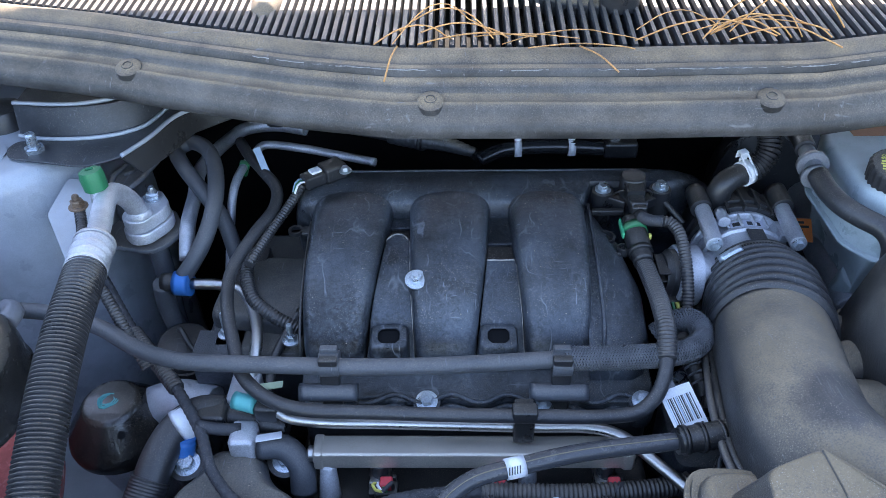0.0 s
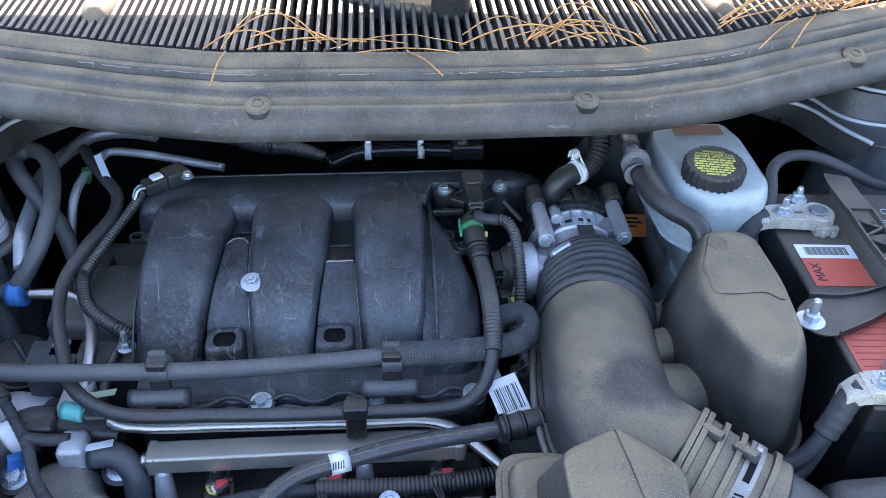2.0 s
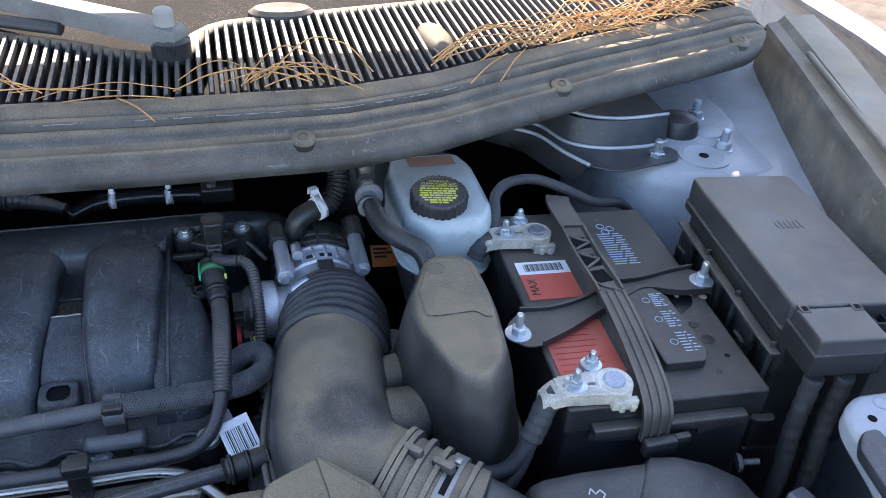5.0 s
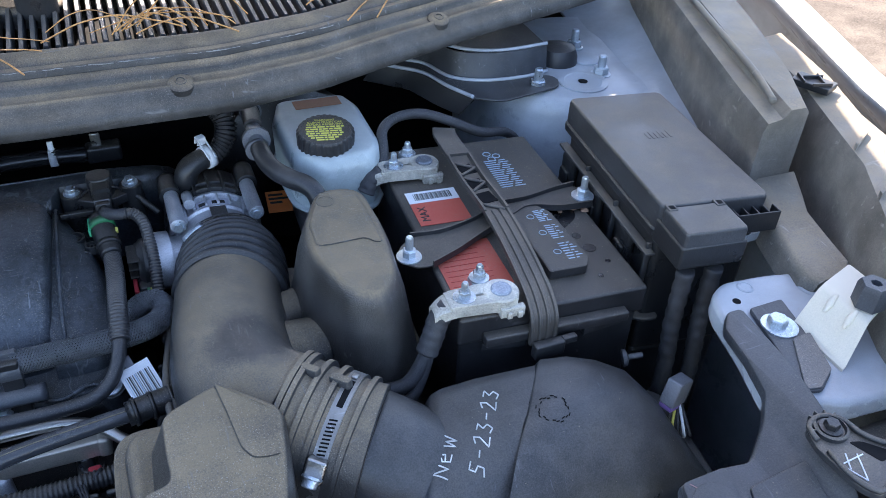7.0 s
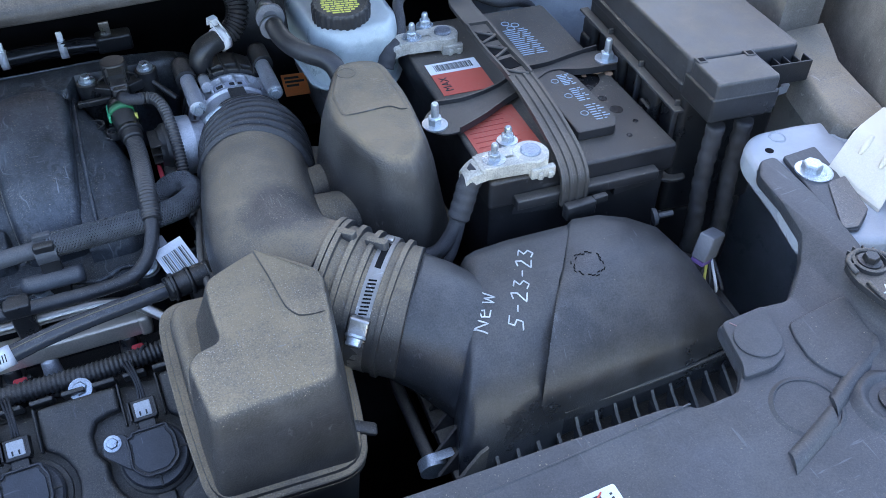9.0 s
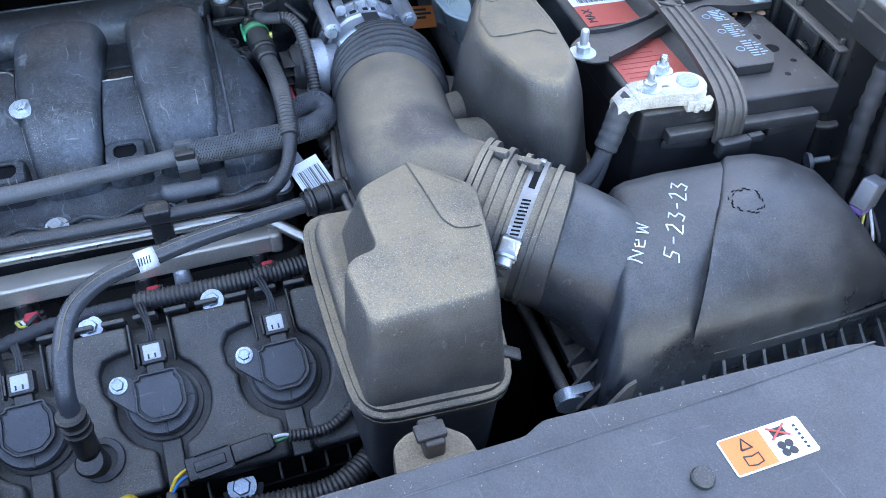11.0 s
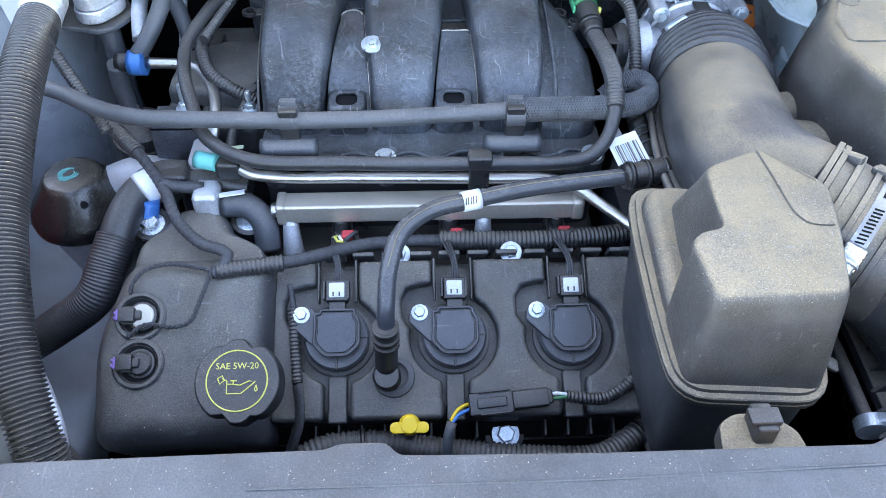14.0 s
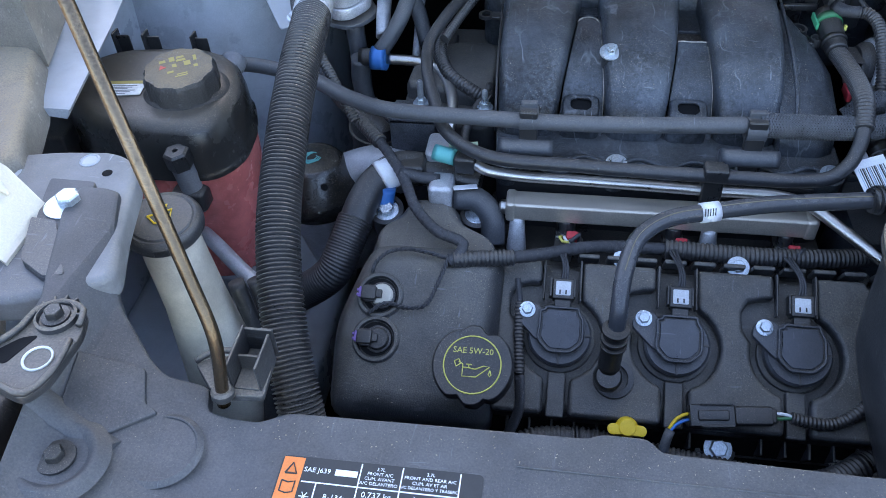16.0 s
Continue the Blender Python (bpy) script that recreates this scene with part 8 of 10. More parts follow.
part("hose_tube", tube([(0.3665, 0.333, 0.1915), (0.3675, 0.312, 0.1890), (0.3735, 0.288, 0.1870), (0.3870, 0.2650, 0.1860), (0.4010, 0.2500, 0.1840), (0.4080, 0.2380, 0.1740), (0.4085, 0.2300, 0.1500)], 0.0105, sides=20), RUBBER, vac)
part("upper_hose", tube([(0.366, 0.470, 0.182), (0.374, 0.43, 0.1895), (0.372, 0.400, 0.1925), (0.3685, 0.375, 0.1935)], 0.0108, sides=18), RUBBER, vac)
part("hose_ring", ring_mark(0.0125, 0.0012, aim((0.3752, 0.4255, 0.1898), (-0.05, -1, 0.1))), GREY_PLASTIC, vac, "pale clamp ring")
part("check_valve", tube([(0.3690, 0.379, 0.1935), (0.3668, 0.355, 0.1938), (0.3664, 0.330, 0.1915)], 0.0088, sides=20, widths=[1.0, 0.95, 1.0]), GREY_PLASTIC, vac, "grey plastic check valve")
part("valve_disc", tube([(0.3672, 0.3555, 0.1925), (0.3668, 0.3480, 0.1920)], 0.0158, sides=28), GREY_PLASTIC, vac, "grey valve disc")
part("valve_disc", tube([(0.3650, 0.3400, 0.1880), (0.3650, 0.3340, 0.1870)], 0.0135, sides=28), GREY_PLASTIC, vac, "grey valve disc")
rearh = thing("heater_hose", "black heater hose with clamps behind the plenum", "hose")
part("braid", tube([(-0.25, 0.575, 0.125), (-0.16, 0.565, 0.124), (-0.06, 0.535, 0.121)], 0.0095, sides=14), RUBBER, rearh, "printed black hose")
for k in range(7):
    s = k / 6
    part("hose_print", tube([(-0.158 + 0.058 * s, 0.5535 - 0.0170 * s, 0.1290 - 0.002 * s), (-0.153 + 0.058 * s, 0.5520 - 0.0170 * s, 0.1288 - 0.002 * s)], 0.0012, sides=6), GREY_MARK, rearh, "pale unreadable print")
part("sleeve", tube([(-0.088, 0.546, 0.122), (-0.066, 0.538, 0.121), (-0.045, 0.530, 0.121)], 0.0130, sides=18, ribs=0.0007, pitch=0.009), PLASTIC_DUSTY, rearh, "dusty crumpled foil sleeve")
part("sleeve_lip", tube([(-0.047, 0.531, 0.121), (-0.043, 0.529, 0.121)], 0.0140, sides=18), PLASTIC_DUSTY, rearh)
part("taper", tube([(-0.045, 0.530, 0.121), (-0.015, 0.520, 0.1205), (0.022, 0.505, 0.116)], 0.0105, sides=14, widths=[1.1, 0.9, 0.6], ribs=0.0006, pitch=0.008), PLASTIC_DUSTY, rearh)
part("hose_tube", tube([(0.022, 0.492, 0.112), (0.052, 0.508, 0.118), (0.085, 0.514, 0.119), (0.14, 0.513, 0.120), (0.185, 0.508, 0.120)], 0.0102, sides=18), material("glossy_heater_hose", (0.016, 0.0165, 0.018), 0.16, grain=0.2), rearh)
for x, y in ((0.070, 0.512), (0.137, 0.513)):
    cl = part("clamp", tube([(x, y, 0.119), (x + 0.009, y, 0.119)], 0.0112, sides=18), WHITE_PRINT, rearh, "pale spring clamp")
    part("clamp_ear", box(x + 0.001, x + 0.008, y - 0.002, y + 0.002, 0.129, 0.142, 0.001, 1), WHITE_PRINT, cl)
part("hose_end", box(0.18, 0.222, 0.497, 0.520, 0.110, 0.132, 0.004, 2), PLASTIC, rearh)
part("clamp_ear", box(0.188, 0.200, 0.505, 0.509, 0.13, 0.148, 0.001, 1), STEEL, rearh)

# ---- coolant side of the bay ----
ac = thing("ac_line", "corrugated black and bare aluminium air conditioning line", "pipe")
part("corrugated_sleeve", tube([(-0.3310, 0.182, 0.194), (-0.3270, 0.150, 0.1925), (-0.3255, 0.120, 0.1870), (-0.3230, 0.080, 0.1760), (-0.3195, 0.030, 0.1570), (-0.3110, -0.045, 0.122), (-0.293, -0.115, 0.078), (-0.272, -0.165, 0.032), (-0.262, -0.185, -0.03), (-0.262, -0.19, -0.10)], 0.0172, sides=24, ribs=0.0026, pitch=0.0036), CONDUIT, ac, "black corrugated sleeve")
part("crimp", tube([(-0.3305, 0.178, 0.194), (-0.3340, 0.198, 0.1935), (-0.3370, 0.220, 0.193)], 0.0178, sides=26, ribs=0.0022, pitch=0.011), ALUMINIUM, ac, "crimped aluminium collar")
part("crimp_lip", tube([(-0.3368, 0.218, 0.193), (-0.3375, 0.2225, 0.193)], 0.0192, sides=26), ALUMINIUM, ac)
part("pipe_neck", tube([(-0.3368, 0.216, 0.193), (-0.3430, 0.250, 0.192), (-0.3520, 0.286, 0.1905), (-0.3565, 0.310, 0.188), (-0.3560, 0.322, 0.183), (-0.3520, 0.332, 0.172), (-0.3480, 0.338, 0.158), (-0.3460, 0.341, 0.140)], 0.0108, sides=20), ALUMINIUM, ac, "bent aluminium pipe")
port = part("service_port", tube([(-0.3600, 0.300, 0.188), (-0.3640, 0.306, 0.205)], 0.0082, sides=16, widths=[1.15, 1.0, 0.9]), ALUMINIUM, ac)
part("port_cap", lathe([(0.0112, -0.004), (0.0118, 0.010), (0.0105, 0.0165), (0.0040, 0.018), (0.0035, 0.0155), (0, 0.0155)], m=aim((-0.3640, 0.306, 0.203), (-0.12, 0.10, 1)), sides=24, lobes=6, lobe=0.05), GREEN, port, "green ribbed port cap")
blk = thing("ac_fitting", "cast aluminium air conditioning fitting block with nut", "fitting")
for z0, z1, g in ((0.112, 0.126, 0.0), (0.1265, 0.142, -0.002)):
    part("block", prism(rounded(offset([(-0.368, 0.337), (-0.354, 0.322), (-0.336, 0.324), (-0.320, 0.350), (-0.318, 0.366), (-0.334, 0.390), (-0.350, 0.388), (-0.364, 0.362)], g), 0.009), z0, z1, 0.002, 2), ALUMINIUM, blk, "cast block")
part("pipe_flange", lathe([(0.0145, 0.142), (0.0145, 0.146), (0.0125, 0.149), (0, 0.149)], m=Matrix.Translation((-0.346, 0.341, 0)), sides=28), ALUMINIUM, blk)
bolt((-0.340, 0.372, 0.142), (0.05, 0, 1), r=0.0075, head=0.008, washer=0.0105, stud=0.007, parent=blk, name="fitting_nut", mat=ZINC)
part("strap", prism(rounded([(-0.400, 0.350), (-0.385, 0.330), (-0.360, 0.326), (-0.340, 0.318), (-0.322, 0.330), (-0.312, 0.350), (-0.312, 0.366), (-0.330, 0.400), (-0.385, 0.400)], 0.010), 0.102, 0.1075, 0.001, 1), GREY_STEEL, blk, "grey steel strap")
part("down_pipe", tube([(-0.338, 0.345, 0.105), (-0.333, 0.335, 0.05), (-0.325, 0.315, 0.0), (-0.300, 0.295, -0.05)], 0.0112, sides=18), RUBBER_GREY, blk, "pipe running down")
BK = [(-0.430, 0.376), (-0.440, 0.330), (-0.400, 0.268), (-0.376, 0.286), (-0.372, 0.330), (-0.395, 0.372)]
br_a = thing("ac_bracket", "pale folded bracket on the strut tower", "bracket")
part("plate", prism(rounded(BK, 0.006), -0.0012, 0.0012, 0.0006, 1, m=Matrix(((1, 0, 0, 0), (0, 1, 0, 0), (0, 0.35, 1, 0.034), (0, 0, 0, 1)))), PAINT, br_a)
part("fold", tube([(-0.376, 0.286, 0.136), (-0.372, 0.330, 0.150), (-0.395, 0.372, 0.165)], 0.003, sides=8), PAINT, br_a, "folded edge")
bolt((-0.388, 0.284, 0.136), (0, -0.33, 0.94), r=0.0055, head=0.006, washer=0.008, parent=br_a, name="bracket_bolt", mat=ZINC)
br_b = thing("ac_bracket", "grey perforated bracket behind the fitting", "bracket")
frame_b = [(-0.388, 0.378), (-0.392, 0.402), (-0.385, 0.424), (-0.362, 0.455), (-0.350, 0.450), (-0.352, 0.432), (-0.358, 0.395), (-0.366, 0.376)]
part("rim", tube([(x, y, 0.152) for x, y in frame_b] + [(-0.388, 0.378, 0.152)], 0.0035, sides=8, smooth=False), GREY_STEEL, br_b, "pressed rim")
part("plate", prism([(-0.388, 0.378), (-0.392, 0.402), (-0.385, 0.424), (-0.362, 0.455), (-0.350, 0.450), (-0.352, 0.432), (-0.358, 0.395), (-0.366, 0.376)], 0.1485, 0.1515, 0.0006, 1), GREY_STEEL, br_b)
part("oval_hole", lathe([(0.0052, 0), (0.0052, 0.0006), (0, 0.0006)], m=Matrix.Translation((-0.359, 0.441, 0.1516)), sides=4), DARK, br_b)
part("oval_hole", lathe([(0.0032, 0), (0.0032, 0.0006), (0, 0.0006)], m=Matrix.Translation((-0.361, 0.418, 0.1516)), sides=14), DARK, br_b)
part("pressed_bead", tube([(-0.380, 0.404, 0.1516), (-0.370, 0.416, 0.1516)], 0.0026, sides=8), GREY_STEEL, br_b)
part("leg", box(-0.388, -0.362, 0.376, 0.380, 0.100, 0.150, 0.001, 1), GREY_STEEL, br_b)
stud = thing("grounding_stud", "rusty stud with corrugated wire on the bracket", "stud")
bolt((-0.396, 0.318, 0.168), (0, 0, 1), r=0.007, head=0.009, washer=0.010, stud=0.006, parent=stud, name="stud_nut", mat=material("rusty_steel", (0.28, 0.20, 0.14), 0.6, metal=0.6, grain=0.25))
part("wire", tube([(-0.395, 0.316, 0.166), (-0.388, 0.298, 0.158), (-0.378, 0.270, 0.154), (-0.368, 0.248, 0.148), (-0.345, 0.222, 0.130), (-0.318, 0.190, 0.105), (-0.300, 0.172, 0.080)], 0.0055, sides=14, ribs=0.0009, pitch=0.0036), CONDUIT, stud, "corrugated wire conduit")
uh = thing("heater_return_hose", "looped grey rubber heater hose by the firewall", "hose")
part("hose_tube", tube([(-0.252, 0.350, 0.070), (-0.268, 0.375, 0.110), (-0.300, 0.405, 0.138), (-0.322, 0.432, 0.148), (-0.334, 0.456, 0.152), (-0.322, 0.469, 0.156), (-0.300, 0.455, 0.158), (-0.279, 0.416, 0.156), (-0.268, 0.362, 0.144), (-0.274, 0.325, 0.122), (-0.290, 0.305, 0.098), (-0.300, 0.300, 0.086)], 0.0092, sides=18), RUBBER_GREY, uh)
part("joint", tube([(-0.322, 0.299, 0.080), (-0.300, 0.298, 0.081)], 0.0105, sides=16), PLASTIC, uh, "black plastic joint")
part("blue_clip", tube([(-0.308, 0.2975, 0.081), (-0.290, 0.2965, 0.081)], 0.0135, sides=20), BLUE, uh, "blue locking clip")
part("steel_pipe", tube([(-0.290, 0.2965, 0.081), (-0.255, 0.295, 0.080), (-0.235, 0.288, 0.080), (-0.217, 0.262, 0.079), (-0.204, 0.222, 0.077), (-0.203, 0.195, 0.068), (-0.207, 0.175, 0.05)], 0.0062, sides=14), STEEL, uh, "bare steel pipe")
part("lower_pipe", tube([(-0.322, 0.299, 0.080), (-0.325, 0.300, 0.05), (-0.318, 0.295, 0.01)], 0.011, sides=14), RUBBER_GREY, uh)
ap = thing("ac_pipe", "bare aluminium pipe along the firewall", "pipe")
part("pipe_tube", tube([(-0.298, 0.32, 0.095), (-0.301, 0.350, 0.116), (-0.308, 0.410, 0.118), (-0.316, 0.468, 0.118), (-0.306, 0.512, 0.119), (-0.294, 0.540, 0.120), (-0.281, 0.564, 0.120), (-0.243, 0.574, 0.120), (-0.20, 0.562, 0.12)], 0.0085, sides=16), ALUMINIUM, ap)
part("pipe_tube", tube([(-0.27, 0.36, 0.04), (-0.262, 0.42, 0.125), (-0.2505, 0.485, 0.130), (-0.243, 0.503, 0.131), (-0.198, 0.4965, 0.131), (-0.146, 0.480, 0.130), (-0.1, 0.466, 0.128)], 0.0052, sides=14), ALUMINIUM, ap)
wl = thing("rear_wiring_loom", "black wiring loom with green clip and paper flag", "wiring loom")
part("run", tube([(-0.176, 0.390, 0.146), (-0.184, 0.378, 0.136), (-0.205, 0.334, 0.122), (-0.221, 0.290, 0.112)], 0.0052, sides=14, ribs=0.0009, pitch=0.0036), CONDUIT, wl)
part("run", tube([(-0.226, 0.33, 0.098), (-0.228, 0.30, 0.095), (-0.214, 0.262, 0.088), (-0.190, 0.244, 0.080), (-0.165, 0.236, 0.07)], 0.0070, sides=14, ribs=0.001, pitch=0.0038), CONDUIT, wl)
PM = pose(-0.158, 0.402, 0.150, 0, 0, 38)
plug = part("plug", box(-0.020, 0.006, -0.009, 0.009, -0.008, 0.007, 0.002, 1, m=PM), PLASTIC, wl, "black sensor plug")
part("plug_lock", box(-0.010, 0.003, -0.0055, 0.0055, 0.007, 0.0105, 0.001, 1, m=PM), WHITE_PRINT, plug, "white plug lock")
part("sensor_body", box(0.005, 0.032, -0.012, 0.012, -0.008, 0.010, 0.003, 2, m=PM), PLASTIC, wl, "black manifold sensor")
bolt(PM @ Vector((0.026, -0.016, 0.004)), (0, 0, 1), r=0.005, head=0.006, washer=0.007, parent=wl, name="sensor_screw", mat=ZINC)
for j, wmat in enumerate((WHITE_PRINT, GREEN, BLUE_PRINT)):
    part("plug_wire", tube([PM @ Vector((-0.019, -0.004 + j * 0.004, 0.002)), PM @ Vector((-0.028, -0.005 + j * 0.003, 0.004)), PM @ Vector((-0.036, -0.009 + j * 0.002, -0.004))], 0.0012, sides=6), wmat, wl, ("white", "green", "pale blue")[j] + " plug wire")
part("green_clip", box(-0.006, 0.006, -0.004, 0.004, -0.009, 0.009, 0.001, 1, m=pose(-0.258, 0.455, 0.128, 0, 20, 0)), GREEN, wl, "green clip")
part("paper_flag", box(-0.004, 0.004, -0.0004, 0.0004, -0.026, 0.022, 0, m=pose(-0.227, 0.430, 0.150, -60, -12, 22)), BLUE_PRINT, wl, "pale paper flag")
part("thin_wire", tube([(-0.30, 0.26, 0.05), (-0.275, 0.235, 0.035), (-0.25, 0.245, 0.05), (-0.24, 0.275, 0.07), (-0.248, 0.31, 0.08)], 0.003, sides=8), RUBBER, wl)
part("thin_hose", tube([(-0.165, 0.255, 0.078), (-0.176, 0.23, 0.07), (-0.186, 0.20, 0.06), (-0.186, 0.165, 0.05)], 0.0048, sides=10), RUBBER, wl)
rear_cover = thing("rear_valve_cover", "black plastic cover of the rear cylinder bank", "valve cover")
part("cover_body", box(-0.265, -0.155, 0.21, 0.42, -0.08, 0.060, 0.014, 3), COVER_PLASTIC, rear_cover)
part("coil_plug", box(-0.255, -0.215, 0.335, 0.365, 0.060, 0.080, 0.003, 1), PLASTIC, rear_cover)
bolt((-0.168, 0.214, 0.075), (0, 0, 1), r=0.006, head=0.008, washer=0.009, stud=0.014, parent=rear_cover, name="cover_stud", mat=ZINC)
bolt((-0.242, 0.239, 0.060), (0, 0, 1), r=0.006, head=0.008, washer=0.009, stud=0.022, parent=rear_cover, name="cover_stud", mat=ZINC)
part("cover_step", loft([[(x, y, z) for x, y in rounded(offset([(-0.262, 0.250), (-0.160, 0.235), (-0.158, 0.345), (-0.215, 0.352), (-0.258, 0.325)], d), 0.015)] for d, z in ((0, 0.05), (0, 0.070), (-0.004, 0.077), (-0.012, 0.080))], angle=50), COVER_PLASTIC, rear_cover, "raised black step")
part("stud_bracket", join(box(-0.272, -0.222, 0.205, 0.208, 0.02, 0.062, 0.001, 1), box(-0.272, -0.222, 0.205, 0.246, 0.056, 0.060, 0.001, 1)), CASTING, rear_cover, "folded bracket under the stud")
round_h = thing("vacuum_canister", "round black canister between hoses and strut tower", "canister")
part("drum", lathe([(0.030, -0.10), (0.031, -0.02), (0.028, -0.006), (0.020, 0.0), (0, 0.001)], m=aim((-0.300, 0.262, 0.030), (0.1, -0.15, 1)), sides=32), CAP_BLACK, round_h)
part("drum_rim", lathe([(0.031, -0.026), (0.034, -0.026), (0.034, -0.020), (0.031, -0.020)], m=aim((-0.300, 0.262, 0.030), (0.1, -0.15, 1)), sides=32), CAP_BLACK, round_h)
thermo = thing("thermostat_housing", "cast aluminium housing with black coolant stubs", "housing")
part("casting", box(-0.225, -0.195, 0.150, 0.190, 0.0, 0.060, 0.006, 2), ALUMINIUM, thermo)
part("casting", box(-0.215, -0.190, 0.105, 0.135, 0.012, 0.050, 0.005, 2), ALUMINIUM, thermo)
part("stub", tube([(-0.245, 0.150, 0.035), (-0.205, 0.147, 0.035), (-0.165, 0.142, 0.030)], 0.014, sides=16), PLASTIC, thermo, "black coolant stub")
part("stub", tube([(-0.19, 0.118, 0.030), (-0.165, 0.118, 0.028), (-0.150, 0.108, 0.015), (-0.148, 0.095, -0.01)], 0.0125, sides=16), RUBBER_GREY, thermo, "grey rubber elbow")
part("sensor", box(-0.250, -0.222, 0.130, 0.158, 0.030, 0.055, 0.004, 2), PLASTIC, thermo, "black coolant sensor")
part("pale_label", box(-0.012, 0.012, -0.006, 0.006, -0.0004, 0.0004, 0, m=pose(-0.178, 0.118, 0.044, -20, 0, 12)), WHITE_PRINT, thermo)

rh = thing("radiator_hose", "thick black radiator hose with white paint band", "hose")
part("hose_tube", tube([(-0.225, 0.152, 0.038), (-0.252, 0.150, 0.040), (-0.273, 0.136, 0.032), (-0.285, 0.108, 0.022), (-0.292, 0.080, 0.006), (-0.308, 0.050, -0.022), (-0.355, 0.047, -0.062), (-0.42, 0.05, -0.11)], 0.0168, sides=22), RUBBER, rh)
part("white_band", tube([(-0.253, 0.1498, 0.0398), (-0.271, 0.1380, 0.0332)], 0.0175, sides=24), WHITE_PRINT, rh, "white paint band")
part("blue_band", tube([(-0.262, 0.128, 0.030), (-0.266, 0.118, 0.006)], 0.010, sides=14), BLUE, rh, "blue clamp piece")
part("woven_sleeve", tube([(-0.289, 0.092, 0.014), (-0.296, 0.072, 0.0), (-0.308, 0.050, -0.022), (-0.355, 0.047, -0.062), (-0.42, 0.05, -0.11)], 0.0185, sides=22, ribs=0.0007, pitch=0.003), RUBBER, rh, "black woven sleeve")

mount = thing("engine_mount", "round black engine mount cap on a cast bracket", "engine mount")
part("cap", lathe([(0.052, -0.036), (0.0545, -0.034), (0.0550, -0.026), (0.052, -0.017), (0.0315, 0.0130), (0.0285, 0.0165), (0.025, 0.0178), (0, 0.0180)], m=aim((-0.3585, 0.1865, 0.0), (-0.02, -0.06, 1)), sides=56), material("glossy_black_dome", (0.012, 0.0115, 0.011), 0.15, dust=0.20, specks=0.5, coat=0.3), mount, "smooth black cap with teal paint mark")
part("base", lathe([(0.046, -0.14), (0.048, -0.09), (0.0505, -0.045), (0.0515, -0.037), (0, -0.034)], m=aim((-0.3585, 0.1865, 0.0), (-0.10, -0.20, 1)), sides=36), ALUMINIUM, mount, "cast aluminium base")
part("bracket_arm", tube([(-0.335, 0.205, -0.02), (-0.29, 0.20, 0.0), (-0.255, 0.19, 0.0)], 0.024, sides=16), ALUMINIUM, mount, "cast arm to the engine")
for k in range(3):
    part("paint_mark", tube([(-0.3606 + (0.0105 - 0.0020 * k) * math.cos(a), 0.1865 + (0.0085 - 0.0017 * k) * math.sin(a) - (0.003 if 3.6 < a < 4.6 else 0.0), 0.0182 - (0.0006 if a > math.pi else 0.0)) for a in (radians(70 + 25 * k + 290 * j / 24) for j in range(25))], 0.0009, sides=6), TEAL, mount, "teal paint mark")
part("cap_hole", lathe([(0.004, 0), (0.004, 0.0006), (0, 0.0006)], m=aim((-0.3395, 0.1525, 0.0035), (0.38, -0.68, 0.62)), sides=12), DARK, mount)

WORN_YELLOW = material("worn_yellow_print", (0.42, 0.33, 0.06), 0.6, bump=0, dust=0.4, specks=0.5)
deg = thing("coolant_tank", "black and red coolant expansion tank with a ribbed cap", "coolant tank")
dl = rounded([(-0.575, 0.105), (-0.595, 0.15), (-0.555, 0.195), (-0.46, 0.205), (-0.415, 0.185), (-0.395, 0.135), (-0.392, 0.085), (-0.41, 0.055), (-0.47, 0.05), (-0.53, 0.062)], 0.03, 4)


def dring(k, z):
    return [(-0.48 + (x + 0.48) * k, 0.125 + (y - 0.125) * k, z) for x, y in dl]


part("upper_shell", loft([dring(1.05, 0.088), dring(1.05, 0.094), dring(1.02, 0.096), dring(1.01, 0.118), dring(0.975, 0.135), dring(0.89, 0.1445), dring(0.76, 0.1465)], angle=60), material("dusted_black_tank", (0.022, 0.0215, 0.021), 0.24, dust=0.42, dust_colour=(0.23, 0.185, 0.13), specks=0.6, scuffs=0.4), deg, "dusty black upper shell")
part("lower_shell", loft([dring(0.80, -0.07), dring(0.88, -0.05), dring(0.98, 0.02), dring(1.015, 0.089)], angle=60), COOLANT, deg, "translucent red lower shell")
cmx = aim((-0.447, 0.116, 0.143), (0.02, -0.08, 1))
part("collar", lathe([(0.046, -0.012), (0.046, -0.004), (0.040, 0.004), (0.033, 0.008), (0, 0.008)], m=cmx, sides=40), PLASTIC, deg, "sloping neck collar")
capd = part("cap", lathe([(0.0335, 0.004), (0.0335, 0.024), (0.031, 0.029), (0.024, 0.0305), (0, 0.0305)], m=cmx, sides=80, lobes=10, lobe=0.045), DUSTED, deg, "dusty ribbed pressure cap")
for x, y, w, h in ((-0.013, 0.013, 0.006, 0.004), (-0.004, 0.014, 0.005, 0.007), (0.004, 0.015, 0.007, 0.003), (0.004, 0.010, 0.009, 0.003), (0.009, 0.003, 0.006, 0.007), (-0.003, 0.003, 0.004, 0.005), (0.017, 0.009, 0.003, 0.008), (0.016, -0.004, 0.004, 0.004), (-0.008, -0.006, 0.006, 0.003), (0.002, -0.012, 0.010, 0.0014), (0.001, -0.015, 0.012, 0.0014)):
    part("cap_print", box(x - w / 2, x + w / 2, y - h / 2, y + h / 2, 0.0304, 0.0307, 0, m=cmx @ Matrix.Rotation(radians(15), 4, "Z")), WORN_YELLOW, capd, "worn yellow print")
